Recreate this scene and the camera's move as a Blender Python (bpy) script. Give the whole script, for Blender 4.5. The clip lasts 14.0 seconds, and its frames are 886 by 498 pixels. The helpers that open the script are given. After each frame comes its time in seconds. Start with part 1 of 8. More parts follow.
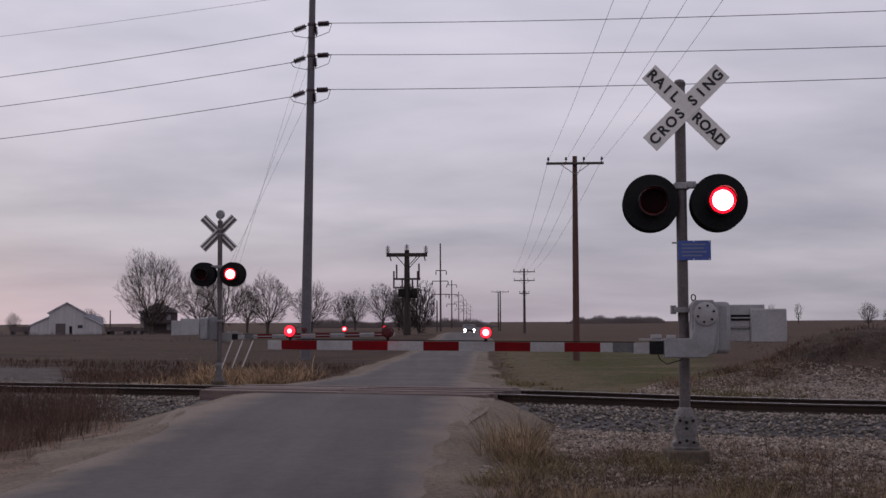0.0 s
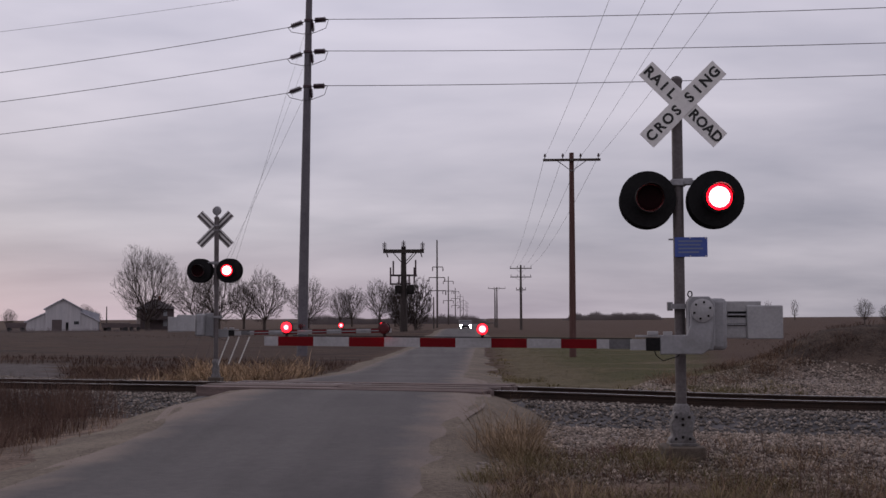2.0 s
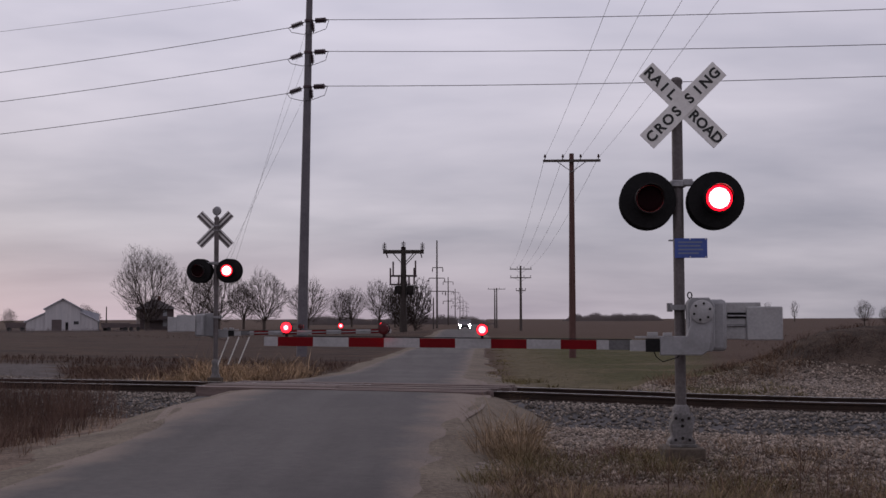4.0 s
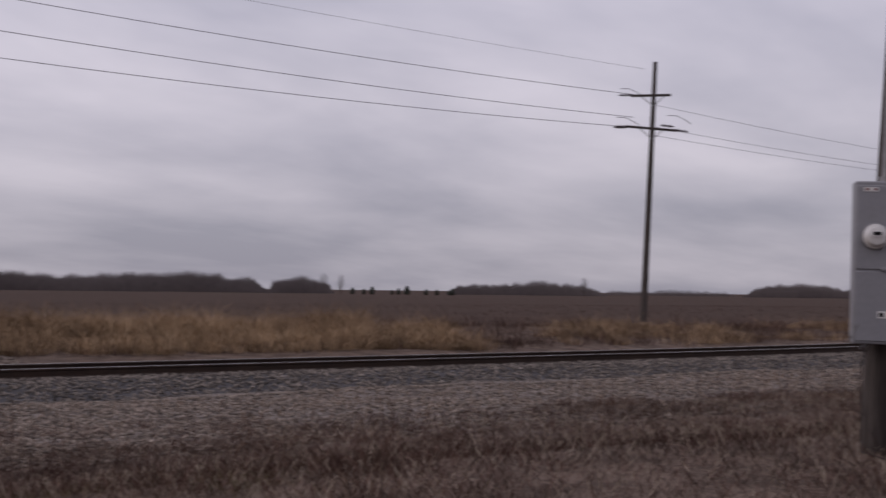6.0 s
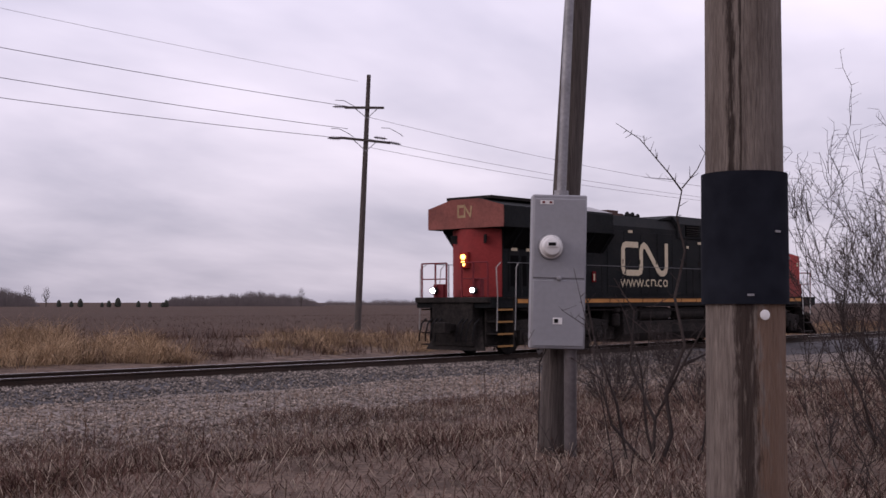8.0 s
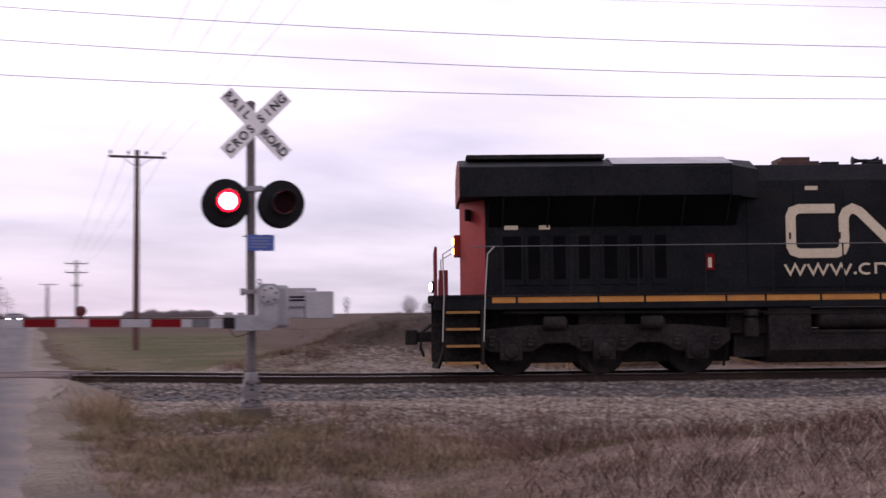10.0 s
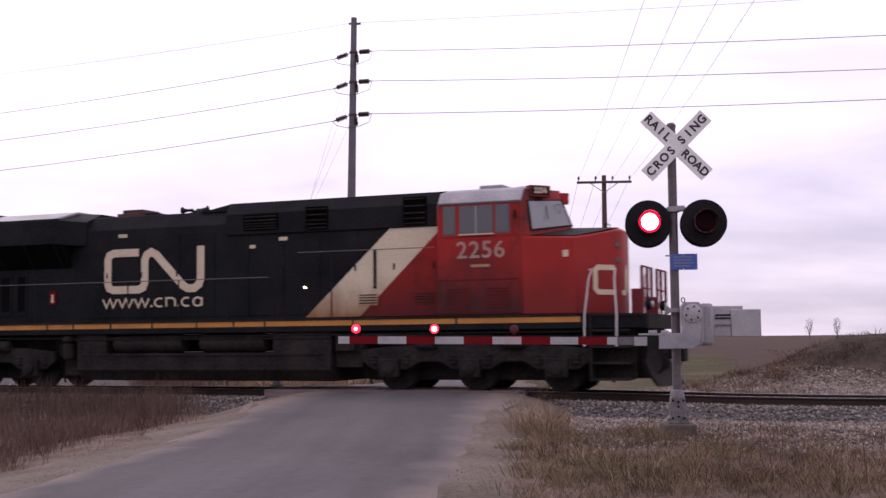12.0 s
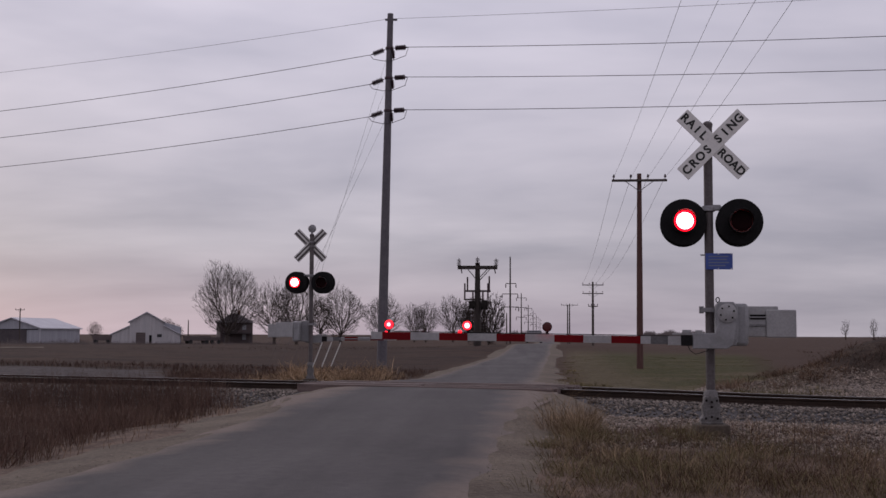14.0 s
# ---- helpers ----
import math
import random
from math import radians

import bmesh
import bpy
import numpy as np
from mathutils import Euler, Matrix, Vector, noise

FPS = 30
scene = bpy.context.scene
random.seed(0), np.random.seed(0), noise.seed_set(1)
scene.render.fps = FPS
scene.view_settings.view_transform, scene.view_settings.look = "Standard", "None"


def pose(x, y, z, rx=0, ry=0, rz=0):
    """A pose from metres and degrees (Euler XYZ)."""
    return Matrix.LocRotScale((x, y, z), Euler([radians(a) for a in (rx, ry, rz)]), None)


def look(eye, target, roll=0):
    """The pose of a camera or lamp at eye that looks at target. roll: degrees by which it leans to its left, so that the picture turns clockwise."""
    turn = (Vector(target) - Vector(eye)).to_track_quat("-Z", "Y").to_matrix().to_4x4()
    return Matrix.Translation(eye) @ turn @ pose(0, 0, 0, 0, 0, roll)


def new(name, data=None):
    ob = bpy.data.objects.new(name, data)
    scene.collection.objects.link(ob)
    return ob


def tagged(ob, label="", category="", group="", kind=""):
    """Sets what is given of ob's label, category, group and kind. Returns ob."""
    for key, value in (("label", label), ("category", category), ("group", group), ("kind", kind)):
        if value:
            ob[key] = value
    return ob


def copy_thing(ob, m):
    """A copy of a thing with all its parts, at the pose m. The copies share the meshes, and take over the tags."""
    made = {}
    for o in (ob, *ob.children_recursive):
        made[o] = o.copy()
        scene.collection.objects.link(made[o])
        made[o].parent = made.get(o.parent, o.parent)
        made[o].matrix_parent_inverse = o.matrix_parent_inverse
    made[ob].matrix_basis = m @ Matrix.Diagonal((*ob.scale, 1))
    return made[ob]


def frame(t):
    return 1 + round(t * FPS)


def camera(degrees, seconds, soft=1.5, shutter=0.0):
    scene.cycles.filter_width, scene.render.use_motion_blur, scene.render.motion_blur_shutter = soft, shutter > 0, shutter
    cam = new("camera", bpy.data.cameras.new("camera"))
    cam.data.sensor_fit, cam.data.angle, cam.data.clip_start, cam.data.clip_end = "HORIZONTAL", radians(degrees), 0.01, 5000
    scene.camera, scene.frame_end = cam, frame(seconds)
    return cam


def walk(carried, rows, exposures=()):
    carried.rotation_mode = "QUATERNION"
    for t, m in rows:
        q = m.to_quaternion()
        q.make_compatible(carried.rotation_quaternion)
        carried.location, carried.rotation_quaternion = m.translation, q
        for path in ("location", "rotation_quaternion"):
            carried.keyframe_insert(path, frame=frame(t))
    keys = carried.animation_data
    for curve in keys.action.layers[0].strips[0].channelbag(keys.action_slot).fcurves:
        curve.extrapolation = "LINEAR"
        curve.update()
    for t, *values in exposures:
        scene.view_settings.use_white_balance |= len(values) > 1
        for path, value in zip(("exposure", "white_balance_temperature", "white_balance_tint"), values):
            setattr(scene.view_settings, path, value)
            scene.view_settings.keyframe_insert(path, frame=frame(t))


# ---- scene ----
# ---------------------------------------------------------------- camera
cam = camera(40.34, 14.0, soft=1.5, shutter=0.15)
PATH = [
    # seconds, x, y, z, yaw, pitch, roll
    (0.0, 0, 0, 1.45, 0.0, 3.51, -0.29), (0.5, 0, 0, 1.45, 0.05, 3.58, 0.1), (1.0, 0, 0, 1.45, -0.1, 3.57, 0.19),
    (1.5, 0, 0, 1.45, -0.15, 3.43, -0.04), (2.0, 0, 0, 1.45, -0.16, 3.34, -0.25), (2.5, 0, 0, 1.45, -0.17, 3.37, -0.36),
    (3.6, 0, 0, 1.45, -0.19, 3.37, -0.2), (4.8, 0, 0, 1.45, -0.25, 3.33, 0.0), (5.0, 0, 0, 1.45, -2.29, 3.26, 0.13),
    (5.1, 0, 0, 1.45, -4.8, 3.2, 0.2), (5.2, 0, 0, 1.45, -8.4, 3.17, 0.3), (5.3, 0, 0, 1.45, -13.5, 3.1, 0.4),
    (5.4, 0, 0, 1.45, -19.56, 3.12, 0.5), (5.5, 0, 0, 1.45, -25.44, 3.11, 0.4), (5.6, 0, 0, 1.45, -31.64, 2.77, 0.11),
    (5.8, -0.03, 0.09, 1.45, -45.0, 2.35, 0.4), (6.0, -0.062, 0.19, 1.45, -53.86, 2.04, 0.62), (6.2, -0.055, 0.16, 1.45, -60.68, 2.25, 0.55),
    (6.5, -0.018, 0.041, 1.45, -66.51, 2.58, 0.4), (6.7, -0.008, 0.018, 1.45, -67.6, 2.6, 0.35), (7.1, 0, 0, 1.45, -68.16, 2.61, 0.24),
    (7.4, 0, 0, 1.45, -68.1, 2.6, 0.2), (8.0, 0, 0, 1.45, -67.2, 2.6, 0.0), (8.5, -0.06, -0.05, 1.45, -63.9, 2.6, -0.2),
    (9.0, -0.38, -0.30, 1.43, -56.6, 2.58, -0.4), (9.3, -0.72, -0.62, 1.41, -49.2, 2.57, -0.45), (9.5, -0.98, -1.12, 1.39, -42.9, 2.6, -0.35),
    (9.7, -1.08, -1.75, 1.35, -34.2, 2.66, -0.2), (9.8, -1.05, -2.10, 1.32, -30.1, 2.68, -0.2), (9.9, -0.93, -2.45, 1.29, -25.4, 2.80, -0.35),
    (10.0, -0.75, -2.75, 1.26, -20.95, 3.05, -0.6), (10.2, -0.45, -3.08, 1.23, -13.5, 3.3, -0.4), (10.35, -0.28, -3.20, 1.22, -9.2, 3.50, -0.3),
    (10.5, -0.15, -3.25, 1.21, -5.8, 3.67, -0.25), (10.8, -0.03, -3.29, 1.2, -1.15, 3.88, -0.12), (11.0, 0, -3.3, 1.2, 0.25, 3.97, -0.06),
    (11.5, 0, -3.3, 1.2, 1.06, 4.42, -0.55), (12.0, 0, -3.3, 1.2, 1.74, 4.30, -0.54), (12.5, 0, -3.3, 1.2, 2.1, 4.10, 0.19),
    (13.0, 0, -3.3, 1.2, 2.45, 4.12, -1.16), (13.5, 0, -3.3, 1.2, 3.23, 4.28, 0.10), (14.0, 0, -3.3, 1.2, 3.29, 4.14, 0.23),
]
EXPOSURE = [
    # seconds, stops, kelvin, tint: the clip brightens and turns faintly magenta while the engine fills the view
    (0, 0.0, 6500, 10), (5.8, 0.0, 6500, 10), (6.5, 0.10, 6500, 11), (7.2, 0.22, 6500, 12), (8.6, 0.9, 6500, 22), (9.3, 1.16, 6500, 27), (10.0, 0.93, 6500, 19), (10.5, 0.62, 6500, 14),
    (11.0, 0.75, 6500, 19), (11.5, 0.97, 6500, 25), (12.0, 0.93, 6500, 22), (12.5, 0.47, 6500, 11), (13.0, 0.12, 6500, 11), (13.5, -0.06, 6500, 11), (14.0, -0.08, 6500, 11),
]
walk(cam, [(t, pose(x, y, z, 90 + p, -r, w)) for t, x, y, z, w, p, r in PATH], EXPOSURE)

# ---------------------------------------------------------------- world and sun
world = bpy.data.worlds.new("overcast_dusk")
scene.world = world
world.use_nodes = True
wt = world.node_tree
for node in list(wt.nodes):
    wt.nodes.remove(node)


def wnode(kind, **sets):
    n = wt.nodes.new(kind)
    for k, v in sets.items():
        if k == "operation":
            n.operation = v
        elif k == "blend":
            n.data_type, n.blend_type = "RGBA", v
    return n


sky = wnode("ShaderNodeTexSky")
sky.sky_type = "NISHITA"
sky.sun_disc = False
sky.sun_elevation = radians(9)
sky.sun_rotation = radians(-42)
geo = wnode("ShaderNodeTexCoord")
sep = wnode("ShaderNodeSeparateXYZ")
wt.links.new(geo.outputs["Generated"], sep.inputs[0])
# cloud deck: directions laid on a plane overhead
lift = wnode("ShaderNodeMath", operation="MAXIMUM")
lift.inputs[1].default_value = 0.0
wt.links.new(sep.outputs["Z"], lift.inputs[0])
lift2 = wnode("ShaderNodeMath", operation="ADD")
lift2.inputs[1].default_value = 0.17
wt.links.new(lift.outputs[0], lift2.inputs[0])
plane = wnode("ShaderNodeVectorMath", operation="DIVIDE")
wt.links.new(geo.outputs["Generated"], plane.inputs[0])
wt.links.new(lift2.outputs[0], plane.inputs[1])
scl = wnode("ShaderNodeVectorMath", operation="MULTIPLY")
scl.inputs[1].default_value = (0.8, 1.1, 0.0)
wt.links.new(plane.outputs[0], scl.inputs[0])
n1 = wnode("ShaderNodeTexNoise")
n1.inputs["Scale"].default_value, n1.inputs["Detail"].default_value, n1.inputs["Roughness"].default_value = 0.9, 5, 0.52
n1.inputs["Distortion"].default_value = 0.15
wt.links.new(scl.outputs[0], n1.inputs["Vector"])
ramp = wnode("ShaderNodeValToRGB")
ramp.color_ramp.elements[0].position, ramp.color_ramp.elements[0].color = 0.34, (0.415, 0.402, 0.49, 1)
ramp.color_ramp.elements[1].position, ramp.color_ramp.elements[1].color = 0.68, (0.69, 0.645, 0.735, 1)
wt.links.new(n1.outputs["Fac"], ramp.inputs[0])
rise = wnode("ShaderNodeMapRange")
rise.inputs["From Min"].default_value, rise.inputs["From Max"].default_value = 0.0, 0.26
rise.inputs["To Min"].default_value, rise.inputs["To Max"].default_value = 0.70, 1.20
wt.links.new(sep.outputs["Z"], rise.inputs["Value"])
deck_col = wnode("ShaderNodeVectorMath", operation="SCALE")
wt.links.new(ramp.outputs[0], deck_col.inputs[0])
wt.links.new(rise.outputs[0], deck_col.inputs["Scale"])
# the glow of the set sun low in the west
west = wnode("ShaderNodeVectorMath", operation="DOT_PRODUCT")
west.inputs[1].default_value = (-0.62, 0.78, 0.0)
wt.links.new(geo.outputs["Generated"], west.inputs[0])
wmap = wnode("ShaderNodeMapRange")
wmap.inputs["From Min"].default_value, wmap.inputs["From Max"].default_value = 0.55, 1.0
wt.links.new(west.outputs["Value"], wmap.inputs["Value"])
low = wnode("ShaderNodeMapRange")
low.inputs["From Min"].default_value, low.inputs["From Max"].default_value = 0.075, 0.0
wt.links.new(sep.outputs["Z"], low.inputs["Value"])
glowf = wnode("ShaderNodeMath", operation="MULTIPLY")
wmap.inputs["To Max"].default_value = 0.5
wt.links.new(wmap.outputs[0], glowf.inputs[0])
wt.links.new(low.outputs[0], glowf.inputs[1])
glow_mix = wnode("ShaderNodeMix", blend="MIX")
wt.links.new(glowf.outputs[0], glow_mix.inputs["Factor"])
wt.links.new(deck_col.outputs[0], glow_mix.inputs["A"])
glow_mix.inputs["B"].default_value = (0.70, 0.53, 0.66, 1)
# thinner cloud before the veiled sun
veil = wnode("ShaderNodeVectorMath", operation="DOT_PRODUCT")
veil.inputs[1].default_value = (-0.165, 0.905, 0.391)
wt.links.new(geo.outputs["Generated"], veil.inputs[0])
vmap = wnode("ShaderNodeMapRange")
vmap.interpolation_type = "SMOOTHSTEP"
vmap.inputs["From Min"].default_value, vmap.inputs["From Max"].default_value = 0.90, 1.0
vmap.inputs["To Min"].default_value, vmap.inputs["To Max"].default_value = 1.0, 1.10
wt.links.new(veil.outputs["Value"], vmap.inputs["Value"])
bright = wnode("ShaderNodeVectorMath", operation="SCALE")
wt.links.new(glow_mix.outputs["Result"], bright.inputs[0])
wt.links.new(vmap.outputs[0], bright.inputs["Scale"])
skym = wnode("ShaderNodeVectorMath", operation="SCALE")
skym.inputs["Scale"].default_value = 0.08
wt.links.new(sky.outputs[0], skym.inputs[0])
deck = wnode("ShaderNodeMix", blend="MIX")
deck.inputs["Factor"].default_value = 0.93
wt.links.new(skym.outputs[0], deck.inputs["A"])
wt.links.new(bright.outputs[0], deck.inputs["B"])
bg = wnode("ShaderNodeBackground")
wt.links.new(deck.outputs["Result"], bg.inputs["Color"])
bg.inputs["Strength"].default_value = 1.0
wout = wnode("ShaderNodeOutputWorld")
wt.links.new(bg.outputs[0], wout.inputs[0])

sun = new("sun", bpy.data.lights.new("sun", "SUN"))
sun.data.energy, sun.data.angle, sun.data.color = 0.5, radians(25), (1.0, 0.9, 0.86)
sun.matrix_world = look((-30, 35, 22), (0, 0, 0))


# ---------------------------------------------------------------- materials
def mat(name, c1, c2, rough=0.8, metal=0.0, s1=1.5, s2=30.0, bump=0.25, bscale=80.0, spec=0.35, rand=0.0, stretch=(1, 1, 1), dirt=None):
    """Two colours mixed by coarse and fine noise, with fine relief. rand: brightness spread from object to object and island to island."""
    m = bpy.data.materials.new(name)
    m.use_nodes = True
    t = m.node_tree
    b = t.nodes["Principled BSDF"]
    tc = t.nodes.new("ShaderNodeTexCoord")
    mp = t.nodes.new("ShaderNodeMapping")
    mp.inputs["Scale"].default_value = stretch
    t.links.new(tc.outputs["Object"], mp.inputs[0])
    a = t.nodes.new("ShaderNodeTexNoise")
    a.inputs["Scale"].default_value, a.inputs["Detail"].default_value = s1, 5
    f = t.nodes.new("ShaderNodeTexNoise")
    f.inputs["Scale"].default_value, f.inputs["Detail"].default_value = s2, 4
    t.links.new(mp.outputs[0], a.inputs["Vector"])
    t.links.new(mp.outputs[0], f.inputs["Vector"])
    add = t.nodes.new("ShaderNodeMath")
    add.operation = "ADD"
    t.links.new(a.outputs["Fac"], add.inputs[0])
    t.links.new(f.outputs["Fac"], add.inputs[1])
    mr = t.nodes.new("ShaderNodeMapRange")
    mr.inputs["From Min"].default_value, mr.inputs["From Max"].default_value = 0.72, 1.28
    t.links.new(add.outputs[0], mr.inputs["Value"])
    mix = t.nodes.new("ShaderNodeMix")
    mix.data_type = "RGBA"
    t.links.new(mr.outputs[0], mix.inputs["Factor"])
    mix.inputs["A"].default_value, mix.inputs["B"].default_value = (*c1, 1), (*c2, 1)
    col = mix.outputs["Result"]
    if dirt:
        d = t.nodes.new("ShaderNodeTexNoise")
        d.inputs["Scale"].default_value, d.inputs["Detail"].default_value, d.inputs["Roughness"].default_value = dirt[1], 8, 0.7
        t.links.new(mp.outputs[0], d.inputs["Vector"])
        dr = t.nodes.new("ShaderNodeMapRange")
        dr.inputs["From Min"].default_value, dr.inputs["From Max"].default_value, dr.inputs["To Max"].default_value = *(dirt[3:] or (0.48, 0.75)), dirt[2]
        t.links.new(d.outputs["Fac"], dr.inputs["Value"])
        dm = t.nodes.new("ShaderNodeMix")
        dm.data_type = "RGBA"
        t.links.new(dr.outputs[0], dm.inputs["Factor"])
        t.links.new(col, dm.inputs["A"])
        dm.inputs["B"].default_value = (*dirt[0], 1)
        col = dm.outputs["Result"]
    if rand:
        g = t.nodes.new("ShaderNodeNewGeometry")
        o = t.nodes.new("ShaderNodeObjectInfo")
        s = t.nodes.new("ShaderNodeMath")
        s.operation = "ADD"
        t.links.new(g.outputs["Random Per Island"], s.inputs[0])
        t.links.new((g.outputs["Random Per Island"] if rand > 0.54 else o.outputs["Random"]), s.inputs[1])
        r = t.nodes.new("ShaderNodeMapRange")
        r.inputs["From Max"].default_value = 2.0
        r.inputs["To Min"].default_value, r.inputs["To Max"].default_value = 1 - rand, 1 + rand
        t.links.new(s.outputs[0], r.inputs["Value"])
        h = t.nodes.new("ShaderNodeHueSaturation")
        t.links.new(r.outputs[0], h.inputs["Value"])
        t.links.new(col, h.inputs["Color"])
        col = h.outputs["Color"]
    t.links.new(col, b.inputs["Base Color"])
    b.inputs["Roughness"].default_value, b.inputs["Metallic"].default_value = rough, metal
    b.inputs["Specular IOR Level"].default_value = spec
    if bump:
        n = t.nodes.new("ShaderNodeTexNoise")
        n.inputs["Scale"].default_value, n.inputs["Detail"].default_value = bscale, 3
        t.links.new(mp.outputs[0], n.inputs["Vector"])
        bp = t.nodes.new("ShaderNodeBump")
        bp.inputs["Strength"].default_value, bp.inputs["Distance"].default_value = bump, 0.02
        t.links.new(n.outputs["Fac"], bp.inputs["Height"])
        t.links.new(bp.outputs[0], b.inputs["Normal"])
    return m


def glowing(name, colour, strength):
    m = bpy.data.materials.new(name)
    m.use_nodes = True
    b = m.node_tree.nodes["Principled BSDF"]
    b.inputs["Base Color"].default_value = (*[min(1, c) for c in colour], 1)
    b.inputs["Emission Color"].default_value, b.inputs["Emission Strength"].default_value = (*colour, 1), strength
    return m


def glassy(name, colour, rough=0.05, spec=0.8):
    m = bpy.data.materials.new(name)
    m.use_nodes = True
    b = m.node_tree.nodes["Principled BSDF"]
    b.inputs["Base Color"].default_value, b.inputs["Roughness"].default_value = (*colour, 1), rough
    b.inputs["Specular IOR Level"].default_value = spec
    return m


ASPHALT = mat("asphalt", (0.0709, 0.0639, 0.0665), (0.0987, 0.0897, 0.0895), 0.9, s1=0.25, s2=9, bump=0.5, bscale=55, spec=0.25, dirt=((0.0507, 0.0459, 0.0479), 0.16, 0.7))
SHOULDER = mat("gravel_shoulder", (0.078, 0.060, 0.047), (0.172, 0.140, 0.110), 0.95, s1=0.7, s2=14, bump=0.9, bscale=38, spec=0.2)
BALLAST = mat("ballast_bed", (0.0363, 0.0347, 0.0363), (0.0946, 0.0869, 0.0908), 0.95, s1=0.8, s2=11, bump=1.0, bscale=16, spec=0.25)
STONE = mat("ballast_stone", (0.066, 0.053, 0.045), (0.225, 0.190, 0.165), 0.9, s1=3, s2=25, bump=0.2, rand=0.75)
DIRTCHIP = mat("dusty_brown_chip", (0.150, 0.120, 0.098), (0.240, 0.200, 0.165), 0.95, s1=5, s2=25, bump=0.2, rand=0.6)
PALESTONE = mat("limestone_chip", (0.105, 0.079, 0.063), (0.272, 0.224, 0.188), 0.9, s1=5, s2=25, bump=0.2, rand=0.7)
RAILSIDE = mat("rusty_rail", (0.0203, 0.0126, 0.0099), (0.0450, 0.0261, 0.0180), 0.75, 0.3, s1=2, s2=40)
RAILHEAD = mat("worn_rail_head", (0.55, 0.53, 0.54), (0.70, 0.68, 0.68), 0.35, 0.35, s1=1, s2=30, bump=0.05)
TIE = mat("creosote_timber", (0.035, 0.028, 0.025), (0.10, 0.08, 0.07), 0.9, s1=2, s2=18, stretch=(1, 6, 6), rand=0.3)
PLANK = mat("weathered_crossing_plank", (0.07, 0.05, 0.047), (0.17, 0.125, 0.115), 0.9, s1=1.5, s2=16, stretch=(1, 8, 8), rand=0.3)
REDGRASS = mat("dry_red_brown_grass", (0.080, 0.049, 0.034), (0.225, 0.152, 0.104), 0.95, s1=0.35, s2=3, bump=0, spec=0.15, rand=0.5)
PALEGRASS = mat("bleached_grass", (0.300, 0.232, 0.180), (0.540, 0.450, 0.355), 0.95, s1=0.35, s2=3, bump=0, spec=0.15, rand=0.35)
TANGRASS = mat("tall_tan_grass", (0.160, 0.102, 0.060), (0.480, 0.340, 0.212), 0.95, s1=0.22, s2=1.5, bump=0, spec=0.15, rand=0.55)
FIELDSTUB = mat("dull_field_stubble", (0.038, 0.023, 0.016), (0.082, 0.054, 0.037), 0.95, s1=0.35, s2=3, bump=0, spec=0.1, rand=0.4)
TAWNY = mat("tawny_clump_grass", (0.098, 0.066, 0.040), (0.290, 0.205, 0.128), 0.95, s1=0.5, s2=3, bump=0, spec=0.15, rand=0.55)
WEED = mat("dead_dark_weed", (0.0440, 0.0264, 0.0220), (0.1223, 0.0783, 0.0607), 0.95, s1=0.4, s2=3, bump=0, spec=0.1, rand=0.45)
LAWN = mat("olive_lawn_grass", (0.046, 0.044, 0.013), (0.092, 0.082, 0.030), 0.95, s1=0.3, s2=2, bump=0, spec=0.1, rand=0.35)
RUSSET = mat("matted_russet_grass", (0.040, 0.0200, 0.0162), (0.118, 0.068, 0.053), 0.95, s1=0.35, s2=3, bump=0, spec=0.15, rand=0.55)
VERGEGREEN = mat("straw_green_verge_grass", (0.074, 0.062, 0.028), (0.190, 0.150, 0.080), 0.95, s1=0.5, s2=3, bump=0, spec=0.15, rand=0.5)
# distance haze is put into this colour, much paler than TWIG
HAZETWIG = mat("haze_pale_wood", (0.110, 0.092, 0.092), (0.185, 0.157, 0.152), 0.95, s1=0.02, s2=0.3, bump=0, spec=0.05)
TWIG = mat("bare_twig", (0.028, 0.0210, 0.0192), (0.058, 0.0450, 0.0412), 0.95, s1=2, s2=20, bump=0, spec=0.1)
BUSHWOOD = mat("dark_wet_bush_wood", (0.020, 0.014, 0.013), (0.048, 0.035, 0.031), 0.9, s1=3, s2=25, stretch=(3, 3, 0.6), bump=0.5, bscale=20)
BARK = mat("grey_bark", (0.0413, 0.0315, 0.0277), (0.1013, 0.0788, 0.0675), 0.95, s1=3, s2=25, stretch=(3, 3, 0.6), bump=0.6, bscale=20)
POLEWOOD = mat("weathered_pole_wood", (0.036, 0.028, 0.025), (0.098, 0.080, 0.072), 0.9, s1=2.2, s2=14, stretch=(9, 9, 0.45), bump=0.7, bscale=9)
NEARWOOD = mat("split_pole_wood", (0.098, 0.076, 0.064), (0.205, 0.167, 0.143), 0.9, s1=1.0, s2=7.0, stretch=(22, 22, 2.2), bump=1.0, bscale=5, dirt=((0.050, 0.032, 0.024), 0.45, 0.6, 0.50, 0.70))
DARKWOOD = mat("dark_creosoted_pole", (0.022, 0.017, 0.016), (0.055, 0.044, 0.040), 0.9, s1=2, s2=14, stretch=(9, 9, 0.4), bump=0.5, bscale=9)
REDWOOD = mat("red_brown_pole", (0.0645, 0.0298, 0.0258), (0.1166, 0.0620, 0.0546), 0.9, s1=2, s2=14, stretch=(9, 9, 0.4), bump=0.5, bscale=9)
STEELPOLE = mat("dull_steel_pole", (0.0935, 0.0850, 0.0978), (0.1445, 0.1318, 0.1445), 0.7, 0.2, s1=1, s2=10)
PORCELAIN = mat("dark_porcelain", (0.035, 0.018, 0.022), (0.06, 0.03, 0.04), 0.35, s1=3, s2=20, bump=0)
